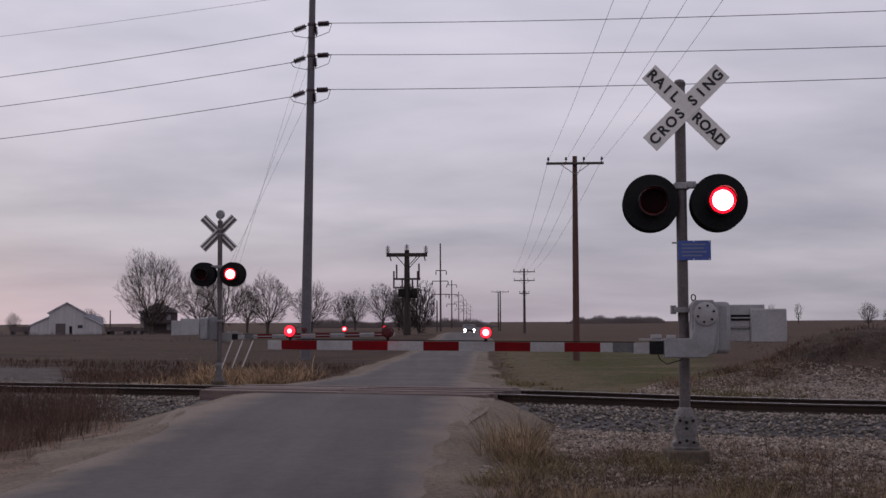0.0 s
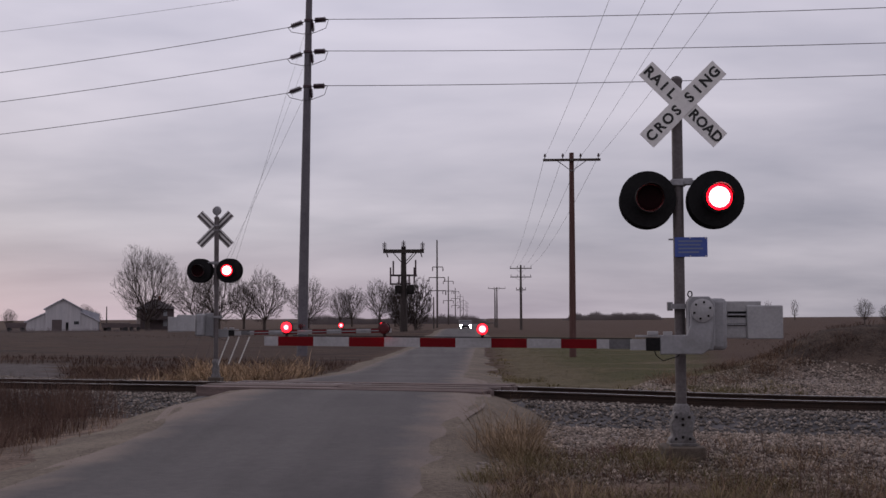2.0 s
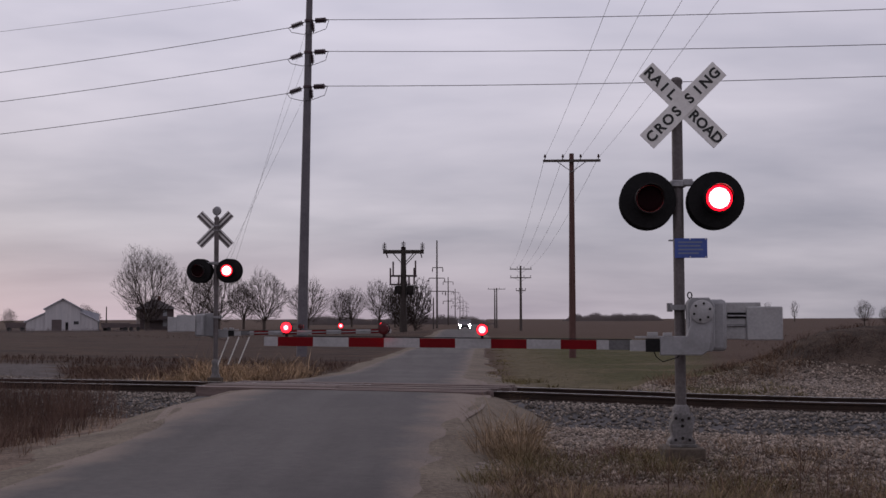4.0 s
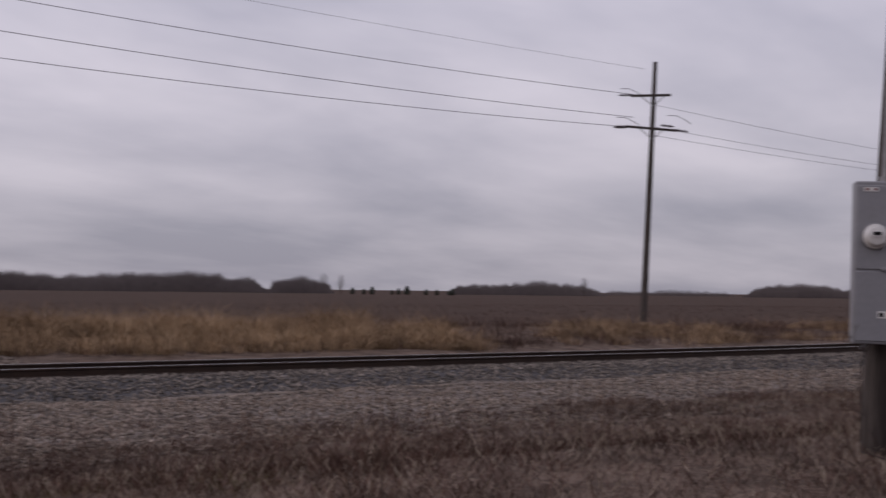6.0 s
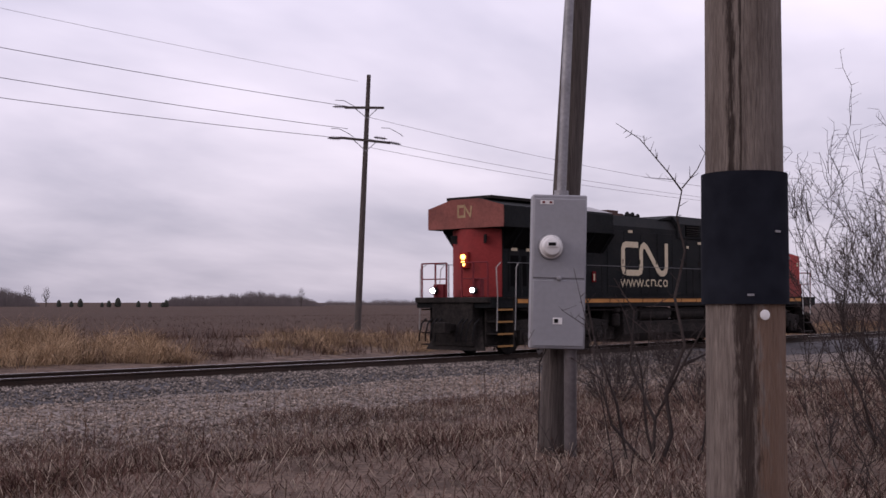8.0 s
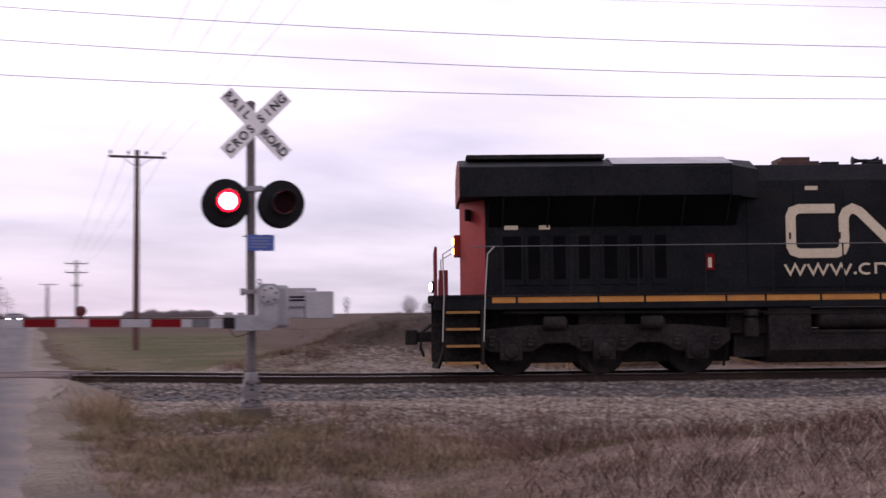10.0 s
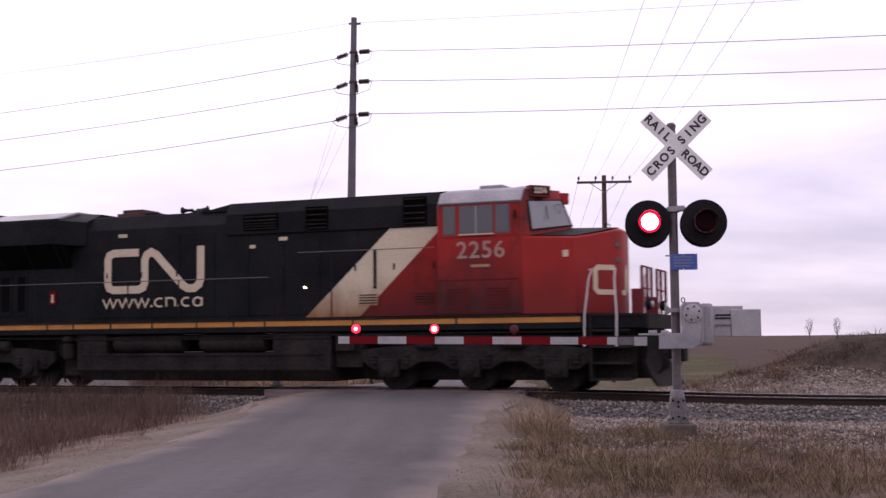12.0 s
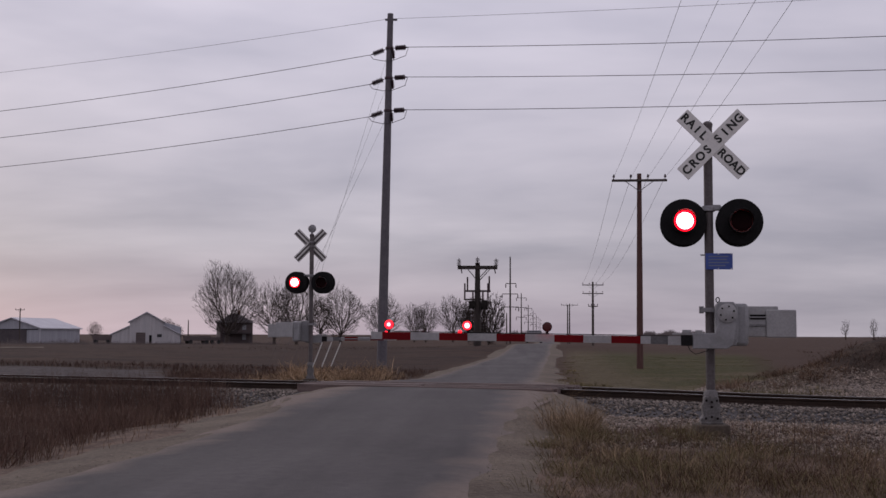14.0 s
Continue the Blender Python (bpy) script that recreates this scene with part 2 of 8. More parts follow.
WIRE = mat("aged_wire", (0.06, 0.055, 0.06), (0.12, 0.11, 0.12), 0.6, 0.5, bump=0)
GALV = mat("galvanised_steel", (0.1920, 0.1880, 0.1960), (0.3040, 0.2960, 0.3080), 0.55, 0.55, s1=4, s2=35, bump=0.1, dirt=((0.1200, 0.1080, 0.1040), 2.2, 0.6))
MASTPAINT = mat("aluminium_painted_mast", (0.086, 0.073, 0.074), (0.138, 0.121, 0.122), 0.6, 0.35, s1=3, s2=30, bump=0.1, dirt=((0.0546, 0.0409, 0.0382), 2.5, 0.6))
MECH = mat("grey_gate_casing", (0.2182, 0.2155, 0.2237), (0.2837, 0.2783, 0.2892), 0.6, 0.1, s1=2.5, s2=30, bump=0.1, dirt=((0.1200, 0.1091, 0.1037), 2.8, 0.5))
BOXGREY = mat("meter_box_enamel", (0.2220, 0.2190, 0.2340), (0.2520, 0.2490, 0.2640), 0.5, 0.0, s1=3, s2=30, bump=0.03, dirt=((0.1680, 0.1560, 0.1560), 2.0, 0.35))
CASTING = mat("dirty_grey_casting", (0.105, 0.097, 0.097), (0.230, 0.216, 0.216), 0.7, 0.2, s1=4, s2=35, bump=0.3, dirt=((0.045, 0.036, 0.030), 3.0, 0.85, 0.44, 0.66))
WHITE = mat("white_reflective_sheet", (0.62, 0.60, 0.585), (0.74, 0.72, 0.70), 0.6, s1=4, s2=30, bump=0.03, dirt=((0.42, 0.39, 0.37), 3.0, 0.4))
RED = mat("red_reflective_sheet", (0.118, 0.0018, 0.0042), (0.150, 0.0030, 0.0060), 0.7, s1=4, s2=30, bump=0.03, spec=0.12, dirt=((0.075, 0.003, 0.004), 3.0, 0.5))
BLACK = mat("flat_black_paint", (0.0060, 0.0055, 0.0060), (0.0140, 0.0130, 0.0140), 0.75, s1=3, s2=30, bump=0.05, spec=0.15)
HOODBLACK = mat("worn_black_hood_paint", (0.008, 0.007, 0.0075), (0.018, 0.016, 0.017), 0.5, s1=3, s2=30, bump=0.05, spec=0.25)
LETTER = mat("black_letter", (0.02, 0.02, 0.02), (0.035, 0.035, 0.035), 0.7, bump=0)
BLUE = mat("blue_sign_face", (0.045, 0.075, 0.27), (0.06, 0.10, 0.34), 0.5, s1=5, s2=40, bump=0)
PALEBLUE = mat("pale_sign_mark", (0.1350, 0.1620, 0.2475), (0.1620, 0.1890, 0.2700), 0.6, bump=0)
FOOTING = mat("dirt_stained_footing", (0.056, 0.043, 0.034), (0.105, 0.082, 0.064), 0.95, s1=3, s2=25, bump=0.6)
BAND = mat("black_pole_wrap", (0.0078, 0.0086, 0.0125), (0.0156, 0.0172, 0.0234), 0.9, s1=2, s2=12, bump=0.05, bscale=30, spec=0.04)
LENS_OFF = mat("dark_red_lens", (0.006, 0.0008, 0.0016), (0.010, 0.0013, 0.0022), 0.6, spec=0.05, bump=0)
ARM_OFF = mat("unlit_red_arm_lens", (0.05, 0.004, 0.006), (0.09, 0.008, 0.01), 0.4, bump=0)
LENS_ON = glowing("lit_red_lens", (1.0, 0.003, 0.012), 4.5)
LENS_HOT = glowing("lit_lens_core", (1.0, 0.36, 0.38), 8.0)
ARM_LIT = glowing("lit_arm_lamp", (1.0, 0.010, 0.022), 3.5)
ARM_HOT = glowing("lit_arm_lamp_core", (1.0, 0.22, 0.26), 6.0)
ARMWHITE = mat("dulled_white_arm_sheet", (0.27, 0.265, 0.27), (0.36, 0.35, 0.355), 0.6, s1=4, s2=30, bump=0.03, dirt=((0.2, 0.185, 0.18), 3.0, 0.5))
ARMGREY = mat("grey_arm_joint", (0.07, 0.068, 0.07), (0.12, 0.115, 0.12), 0.7, s1=4, s2=30)
HEADLIGHT = glowing("lit_headlight", (1.0, 0.82, 0.9), 30.0)
AMBER = glowing("lit_amber_lamp", (1.0, 0.48, 0.10), 5.0)
LOCOBLACK = mat("locomotive_black_paint", (0.0052, 0.0060, 0.0070), (0.0155, 0.0165, 0.0172), 0.6, s1=0.8, s2=18, bump=0.08, spec=0.045, dirt=((0.0267, 0.0220, 0.0201), 1.3, 0.4))
LOCOUNDER = mat("grimy_underframe", (0.0085, 0.0076, 0.0074), (0.0290, 0.0245, 0.0220), 0.9, s1=1.5, s2=14, bump=0.4, bscale=25, rand=0.15, spec=0.12)
LOCORED = mat("locomotive_red_orange_paint", (0.2504, 0.0125, 0.0090), (0.3061, 0.0188, 0.0132), 0.6, s1=0.9, s2=18, bump=0.06, spec=0.15, dirt=((0.0522, 0.0111, 0.0097), 0.75, 0.85, 0.47, 0.68))
FADEDRED = mat("soot_faded_red_paint", (0.16, 0.055, 0.045), (0.24, 0.085, 0.07), 0.8, s1=0.9, s2=12, bump=0.06, spec=0.15, dirt=((0.06, 0.03, 0.028), 1.0, 0.7))
ENDRED = mat("dark_red_fittings", (0.10, 0.014, 0.018), (0.17, 0.025, 0.03), 0.7, s1=2, s2=18, bump=0.05, spec=0.15)
# near-black colours that paint the shade inside openings and louvres onto flat faces
VOID = mat("opening_shade_black", (0.001, 0.001, 0.001), (0.003, 0.003, 0.003), 0.9, bump=0, spec=0.02)
DARKLOUVRE = mat("louvre_shade_black", (0.0022, 0.0022, 0.0026), (0.0060, 0.0058, 0.0060), 0.85, bump=0.1, spec=0.03)
LOCOWHITE = mat("grimy_white_paint", (0.48, 0.40, 0.27), (0.60, 0.52, 0.38), 0.6, s1=1.2, s2=15, bump=0.05, spec=0.2, dirt=((0.30, 0.21, 0.12), 1.2, 0.6))
LOCOTAN = mat("soot_stained_cream_paint", (0.2520, 0.1540, 0.0700), (0.3500, 0.2380, 0.1330), 0.6, s1=1.2, s2=15, bump=0.05, dirt=((0.1400, 0.0770, 0.0420), 1.6, 0.7))
LOCOORANGE = mat("reflective_yellow_orange_stripe", (0.3744, 0.1482, 0.0234), (0.4836, 0.2106, 0.0390), 0.5, s1=2, s2=20, bump=0, dirt=((0.1950, 0.0780, 0.0234), 1.5, 0.5))
LOCOGREY = mat("grey_roof_sheet", (0.21, 0.205, 0.21), (0.32, 0.31, 0.315), 0.6, 0.1, s1=1.5, s2=15, bump=0.05)
NUMBERTAN = mat("faded_number_paint", (0.26, 0.15, 0.12), (0.36, 0.24, 0.19), 0.6, s1=1.2, s2=15, bump=0)
STEPYELLOW = mat("grimy_yellow_step_edge", (0.20, 0.095, 0.022), (0.30, 0.15, 0.04), 0.6, s1=2, s2=20, bump=0)
HANDRAIL = mat("pale_handrail_paint", (0.24, 0.23, 0.22), (0.34, 0.325, 0.31), 0.5, bump=0)
SIDEGLASS = glassy("grey_cab_side_glass", (0.060, 0.061, 0.065), 0.08, 0.55)
# base grey raised to stand in for the sky mirrored in the windscreen
SCREENGLASS = glassy("painted_sky_windscreen", (0.16, 0.16, 0.165), 0.10, 0.6)
WHITERAIL = mat("white_grab_rail_paint", (0.50, 0.48, 0.46), (0.62, 0.60, 0.58), 0.5, bump=0)
GLASS = glassy("dark_window_glass", (0.045, 0.048, 0.052), 0.06, 0.35)
SOOTEDEND = mat("dulled_red_end_paint", (0.19, 0.020, 0.020), (0.25, 0.030, 0.028), 0.65, s1=1.0, s2=15, bump=0.05, spec=0.2, dirt=((0.06, 0.016, 0.016), 0.9, 0.7))
SOOTRED = mat("sooty_red_paint", (0.060, 0.008, 0.007), (0.125, 0.013, 0.010), 0.75, s1=1.2, s2=15, bump=0.05, spec=0.1)
# pale base colour takes the place of light reflected by the glass
PALEGLASS = glassy("reflection_pale_glass", (0.30, 0.30, 0.32), 0.12)
METERGLASS = glassy("clouded_meter_glass", (0.62, 0.60, 0.58), 0.15)
RUSTRED = mat("rusty_brown_stack", (0.16, 0.06, 0.04), (0.26, 0.10, 0.07), 0.8)
RUSTDARK = mat("sooty_rusty_steel", (0.045, 0.022, 0.018), (0.085, 0.042, 0.034), 0.85, s1=2, s2=20)
BARNWHITE = mat("faded_white_boards", (0.36, 0.345, 0.36), (0.50, 0.475, 0.485), 0.8, s1=0.4, s2=4, stretch=(6, 6, 0.3), dirt=((0.3230, 0.2975, 0.2975), 0.3, 0.6))
SHEDGREY = mat("pale_steel_siding", (0.30, 0.30, 0.335), (0.40, 0.40, 0.44), 0.6, 0.2, s1=0.3, s2=3, stretch=(8, 8, 0.3))
ROOFGREY = mat("pale_metal_roof", (0.44, 0.43, 0.47), (0.55, 0.54, 0.58), 0.5, 0.3, s1=0.3, s2=3)
DARKBOARD = mat("dark_house_siding", (0.07, 0.055, 0.055), (0.13, 0.10, 0.10), 0.85, s1=0.5, s2=6, stretch=(1, 1, 8))
DARKROOF = mat("dark_shingle_roof", (0.06, 0.05, 0.055), (0.10, 0.085, 0.09), 0.9, s1=0.8, s2=10)
CARPAINT = mat("dark_car_paint", (0.05, 0.045, 0.05), (0.07, 0.06, 0.07), 0.35, 0.3, bump=0)
STAINSTRIPE = mat("stained_cream_stripe", (0.48, 0.40, 0.27), (0.60, 0.52, 0.38), 0.6, s1=1.2, s2=15, bump=0.05, spec=0.2)
CABRED = mat("smoke_smeared_red_paint", (0.2504, 0.0125, 0.0090), (0.3061, 0.0188, 0.0132), 0.55, s1=0.9, s2=18, bump=0.06, spec=0.18, dirt=((0.060, 0.016, 0.014), 0.62, 0.85, 0.46, 0.60))
NOSERED = mat("dusty_red_nose_paint", (0.2504, 0.0125, 0.0090), (0.3061, 0.0188, 0.0132), 0.5, s1=0.9, s2=18, bump=0.06, spec=0.2, dirt=((0.150, 0.020, 0.016), 1.1, 0.6))
RUBBER = mat("tyre_rubber", (0.015, 0.015, 0.015), (0.03, 0.03, 0.03), 0.9, bump=0.1)


def fray(m, half, colours):
    """Let the lane's surface break up into gravel towards its ragged edges."""
    t = m.node_tree
    b = t.nodes["Principled BSDF"]
    col = b.inputs["Base Color"].links[0].from_socket
    g = t.nodes.new("ShaderNodeNewGeometry")
    d = t.nodes.new("ShaderNodeVectorMath")
    d.operation = "DOT_PRODUCT"
    d.inputs[1].default_value = (1, -0.038, 0)
    t.links.new(g.outputs["Position"], d.inputs[0])
    sh = t.nodes.new("ShaderNodeMath")
    sh.inputs[1].default_value = 2.75
    t.links.new(d.outputs["Value"], sh.inputs[0])
    ab = t.nodes.new("ShaderNodeMath")
    ab.operation = "ABSOLUTE"
    t.links.new(sh.outputs[0], ab.inputs[0])
    n = t.nodes.new("ShaderNodeTexNoise")
    n.inputs["Scale"].default_value, n.inputs["Detail"].default_value = 0.9, 7
    t.links.new(g.outputs["Position"], n.inputs["Vector"])
    k = t.nodes.new("ShaderNodeMath")
    k.operation = "MULTIPLY_ADD"
    k.inputs[1].default_value = 1.3
    t.links.new(n.outputs["Fac"], k.inputs[0])
    t.links.new(ab.outputs[0], k.inputs[2])
    r = t.nodes.new("ShaderNodeMapRange")
    r.inputs["From Min"].default_value, r.inputs["From Max"].default_value = half + 0.35, half + 1.05
    t.links.new(k.outputs[0], r.inputs["Value"])
    f = t.nodes.new("ShaderNodeTexNoise")
    f.inputs["Scale"].default_value, f.inputs["Detail"].default_value = 16, 5
    t.links.new(g.outputs["Position"], f.inputs["Vector"])
    gm = t.nodes.new("ShaderNodeMix")
    gm.data_type = "RGBA"
    gm.inputs["A"].default_value, gm.inputs["B"].default_value = (*colours[0], 1), (*colours[1], 1)
    t.links.new(f.outputs["Fac"], gm.inputs["Factor"])
    mx = t.nodes.new("ShaderNodeMix")
    mx.data_type = "RGBA"
    t.links.new(r.outputs[0], mx.inputs["Factor"])
    t.links.new(col, mx.inputs["A"])
    t.links.new(gm.outputs["Result"], mx.inputs["B"])
    t.links.new(mx.outputs["Result"], b.inputs["Base Color"])


def wheel_worn(m):
    """Long streaks along the lane where wheels have polished and stained it."""
    t = m.node_tree
    b = t.nodes["Principled BSDF"]
    col = b.inputs["Base Color"].links[0].from_socket
    g = t.nodes.new("ShaderNodeNewGeometry")
    for stretch, scale, tone, lo, hi in (((1.0, 0.045, 1.0), 1.1, 0.76, 0.42, 0.66), ((1.0, 0.16, 1.0), 0.55, 1.28, 0.50, 0.72)):
        mp = t.nodes.new("ShaderNodeMapping")
        mp.inputs["Scale"].default_value = stretch
        t.links.new(g.outputs["Position"], mp.inputs[0])
        n = t.nodes.new("ShaderNodeTexNoise")
        n.inputs["Scale"].default_value, n.inputs["Detail"].default_value = scale, 5
        t.links.new(mp.outputs[0], n.inputs["Vector"])
        r = t.nodes.new("ShaderNodeMapRange")
        r.inputs["From Min"].default_value, r.inputs["From Max"].default_value = lo, hi
        t.links.new(n.outputs["Fac"], r.inputs["Value"])
        mx = t.nodes.new("ShaderNodeMix")
        mx.data_type, mx.blend_type = "RGBA", "MULTIPLY"
        mx.inputs["B"].default_value = (tone, tone * 0.99, tone, 1)
        t.links.new(r.outputs[0], mx.inputs["Factor"])
        t.links.new(col, mx.inputs["A"])
        col = mx.outputs["Result"]
    t.links.new(col, b.inputs["Base Color"])


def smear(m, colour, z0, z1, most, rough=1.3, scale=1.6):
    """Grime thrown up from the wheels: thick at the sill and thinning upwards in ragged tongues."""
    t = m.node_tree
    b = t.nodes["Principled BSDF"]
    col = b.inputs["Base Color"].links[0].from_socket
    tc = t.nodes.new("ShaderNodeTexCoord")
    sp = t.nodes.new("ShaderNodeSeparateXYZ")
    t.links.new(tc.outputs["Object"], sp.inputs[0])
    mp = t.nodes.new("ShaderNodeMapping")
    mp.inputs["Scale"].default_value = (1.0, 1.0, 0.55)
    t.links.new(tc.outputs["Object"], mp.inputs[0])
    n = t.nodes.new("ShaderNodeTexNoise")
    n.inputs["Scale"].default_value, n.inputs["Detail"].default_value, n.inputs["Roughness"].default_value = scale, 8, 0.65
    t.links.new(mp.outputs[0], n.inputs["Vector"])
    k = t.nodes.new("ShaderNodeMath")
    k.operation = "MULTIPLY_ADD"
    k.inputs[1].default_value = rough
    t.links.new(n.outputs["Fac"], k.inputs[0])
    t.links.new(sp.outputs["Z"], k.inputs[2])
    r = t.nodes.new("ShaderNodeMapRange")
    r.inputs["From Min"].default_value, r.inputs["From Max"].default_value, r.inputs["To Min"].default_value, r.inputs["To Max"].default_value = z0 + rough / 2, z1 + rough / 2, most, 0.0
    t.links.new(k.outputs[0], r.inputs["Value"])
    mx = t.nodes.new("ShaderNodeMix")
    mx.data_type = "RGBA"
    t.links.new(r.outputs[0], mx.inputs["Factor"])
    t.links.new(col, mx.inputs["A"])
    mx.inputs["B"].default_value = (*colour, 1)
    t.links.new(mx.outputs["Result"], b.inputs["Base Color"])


def pole_stain(m, face, side, half, z0, z1, colour, most):
    """A ragged stain or split down a pole: side metres off its middle as one faces it, from z0 to z1."""
    t = m.node_tree
    b = t.nodes["Principled BSDF"]
    col = b.inputs["Base Color"].links[0].from_socket
    tc = t.nodes.new("ShaderNodeTexCoord")
    sp = t.nodes.new("ShaderNodeSeparateXYZ")
    t.links.new(tc.outputs["Object"], sp.inputs[0])
    d = t.nodes.new("ShaderNodeVectorMath")
    d.operation = "DOT_PRODUCT"
    d.inputs[1].default_value = (-math.sin(radians(face)), math.cos(radians(face)), 0)
    t.links.new(tc.outputs["Object"], d.inputs[0])

    def two(op, a, c):
        k = t.nodes.new("ShaderNodeMath")
        k.operation = op
        for i, v in enumerate((a, c)):
            if isinstance(v, (int, float)):
                k.inputs[i].default_value = v
            else:
                t.links.new(v, k.inputs[i])
        return k.outputs[0]

    def noise(stretch, scale):
        mp = t.nodes.new("ShaderNodeMapping")
        mp.inputs["Scale"].default_value = stretch
        t.links.new(tc.outputs["Object"], mp.inputs[0])
        n = t.nodes.new("ShaderNodeTexNoise")
        n.inputs["Scale"].default_value, n.inputs["Detail"].default_value, n.inputs["Roughness"].default_value = scale, 6, 0.65
        t.links.new(mp.outputs[0], n.inputs["Vector"])
        return two("SUBTRACT", n.outputs["Fac"], 0.5)

    def ramp(v, a, c):
        r = t.nodes.new("ShaderNodeMapRange")
        r.interpolation_type = "SMOOTHSTEP"
        r.inputs["From Min"].default_value, r.inputs["From Max"].default_value = a, c
        t.links.new(v, r.inputs["Value"])
        return r.outputs[0]

    off = two("ABSOLUTE", two("SUBTRACT", two("ADD", d.outputs["Value"], two("MULTIPLY", noise((1, 1, 0.9), 4.0), half * 2.2)), side), 0)
    off = two("ADD", off, two("MULTIPLY", noise((11, 11, 1.8), 5.0), half * 4.5))
    f = two("MULTIPLY", ramp(off, half * 1.5, half * 0.5), two("MULTIPLY", ramp(sp.outputs["Z"], z0 - 0.05, z0 + 0.05), ramp(sp.outputs["Z"], z1 + 0.05, z1 - 0.05)))
    mx = t.nodes.new("ShaderNodeMix")
    mx.data_type = "RGBA"
    t.links.new(two("MULTIPLY", f, most), mx.inputs["Factor"])
    t.links.new(col, mx.inputs["A"])
    mx.inputs["B"].default_value = (*colour, 1)
    t.links.new(mx.outputs["Result"], b.inputs["Base Color"])


pole_stain(NEARWOOD, 192.8, 0.105, 0.055, -1.0, 1.8, (0.150, 0.080, 0.046), 0.65)
pole_stain(NEARWOOD, 192.8, 0.004, 0.032, -1.0, 1.8, (0.026, 0.015, 0.011), 0.9)
pole_stain(NEARWOOD, 192.8, -0.043, 0.012, 1.9, 9.0, (0.020, 0.011, 0.008), 0.92)
pole_stain(NEARWOOD, 192.8, -0.010, 0.004, 1.9, 9.0, (0.022, 0.013, 0.010), 0.9)
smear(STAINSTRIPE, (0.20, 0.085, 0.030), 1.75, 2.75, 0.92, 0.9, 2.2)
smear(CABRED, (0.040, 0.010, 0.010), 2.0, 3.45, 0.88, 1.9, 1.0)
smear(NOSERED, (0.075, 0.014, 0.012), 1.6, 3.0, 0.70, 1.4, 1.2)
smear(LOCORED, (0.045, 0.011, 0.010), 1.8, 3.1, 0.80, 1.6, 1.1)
wheel_worn(ASPHALT)
fray(ASPHALT, 1.85, ((0.105, 0.080, 0.068), (0.22, 0.175, 0.15)))


# ---------------------------------------------------------------- mesh tools
class Shape:
    """Vertices and faces gathered for one mesh."""

    def __init__(self):
        self.v, self.f = [], []

    def add(self, vs, fs, m=None):
        k = len(self.v)
        self.v += [tuple(m @ Vector(p)) for p in vs] if m else [tuple(p) for p in vs]
        self.f += [tuple(i + k for i in face) for face in fs]
        return self

    def box(self, x0, y0, z0, x1, y1, z1, m=None):
        vs = [(x, y, z) for z in (z0, z1) for x, y in ((x0, y0), (x1, y0), (x1, y1), (x0, y1))]
        return self.add(vs, [(3, 2, 1, 0), (4, 5, 6, 7), (0, 1, 5, 4), (1, 2, 6, 5), (2, 3, 7, 6), (3, 0, 4, 7)], m)

    def tube(self, pts, radii, seg=8, cap=True):
        """A round bar along points."""
        pts = [Vector(p) for p in pts]
        if not hasattr(radii, "__len__"):
            radii = [radii] * len(pts)
        k, n = len(self.v), len(pts)
        side = None
        for i, p in enumerate(pts):
            d = (pts[min(i + 1, n - 1)] - pts[max(i - 1, 0)]).normalized()
            ref = Vector((0, 0, 1)) if abs(d.z) < 0.9 else Vector((1, 0, 0))
            a = d.cross(ref).normalized() if side is None else (side - d * side.dot(d)).normalized()
            side = a
            b = d.cross(a)
            for j in range(seg):
                w = 2 * math.pi * j / seg
                self.v.append(tuple(p + (a * math.cos(w) + b * math.sin(w)) * radii[i]))
        for i in range(n - 1):
            for j in range(seg):
                j2 = (j + 1) % seg
                self.f.append((k + i * seg + j, k + i * seg + j2, k + (i + 1) * seg + j2, k + (i + 1) * seg + j))
        if cap:
            self.f.append(tuple(k + j for j in reversed(range(seg))))
            self.f.append(tuple(k + (n - 1) * seg + j for j in range(seg)))
        return self

    def lathe(self, profile, seg=24, m=None):
        """Turned about z from (radius, z) pairs."""
        k = len(self.v)
        m = m or Matrix()
        for r, z in profile:
            for j in range(seg):
                w = 2 * math.pi * j / seg
                self.v.append(tuple(m @ Vector((r * math.cos(w), r * math.sin(w), z))))
        n = len(profile)
        for i in range(n - 1):
            for j in range(seg):
                j2 = (j + 1) % seg
                self.f.append((k + i * seg + j, k + i * seg + j2, k + (i + 1) * seg + j2, k + (i + 1) * seg + j))
        self.f.append(tuple(k + j for j in reversed(range(seg))))
        self.f.append(tuple(k + (n - 1) * seg + j for j in range(seg)))
        return self

    def prism(self, poly, t0, t1, m=None):
        """A polygon in x, z drawn out along y from t0 to t1 (anticlockwise seen from -y)."""
        n = len(poly)
        vs = [(x, t0, z) for x, z in poly] + [(x, t1, z) for x, z in poly]
        fs = [tuple(range(n)), tuple(n + i for i in reversed(range(n)))]
        fs += [(i, n + i, n + (i + 1) % n, (i + 1) % n) for i in range(n)]
        return self.add(vs, fs, m)

    def ribbon(self, pts, width, t0, t1, m=None):
        """A flat band of that width along points in x, z, from y = t0 to t1."""
        p = [Vector(q) for q in pts]
        left, right = [], []
        for i, q in enumerate(p):
            d0 = (q - p[i - 1]).normalized() if i else (p[1] - p[0]).normalized()
            d1 = (p[i + 1] - q).normalized() if i < len(p) - 1 else d0
            d = (d0 + d1).normalized()
            nrm = Vector((-d.y, d.x))
            k = width / 2 / max(0.5, nrm.dot(Vector((-d0.y, d0.x))))
            left.append(q + nrm * k)
            right.append(q - nrm * k)
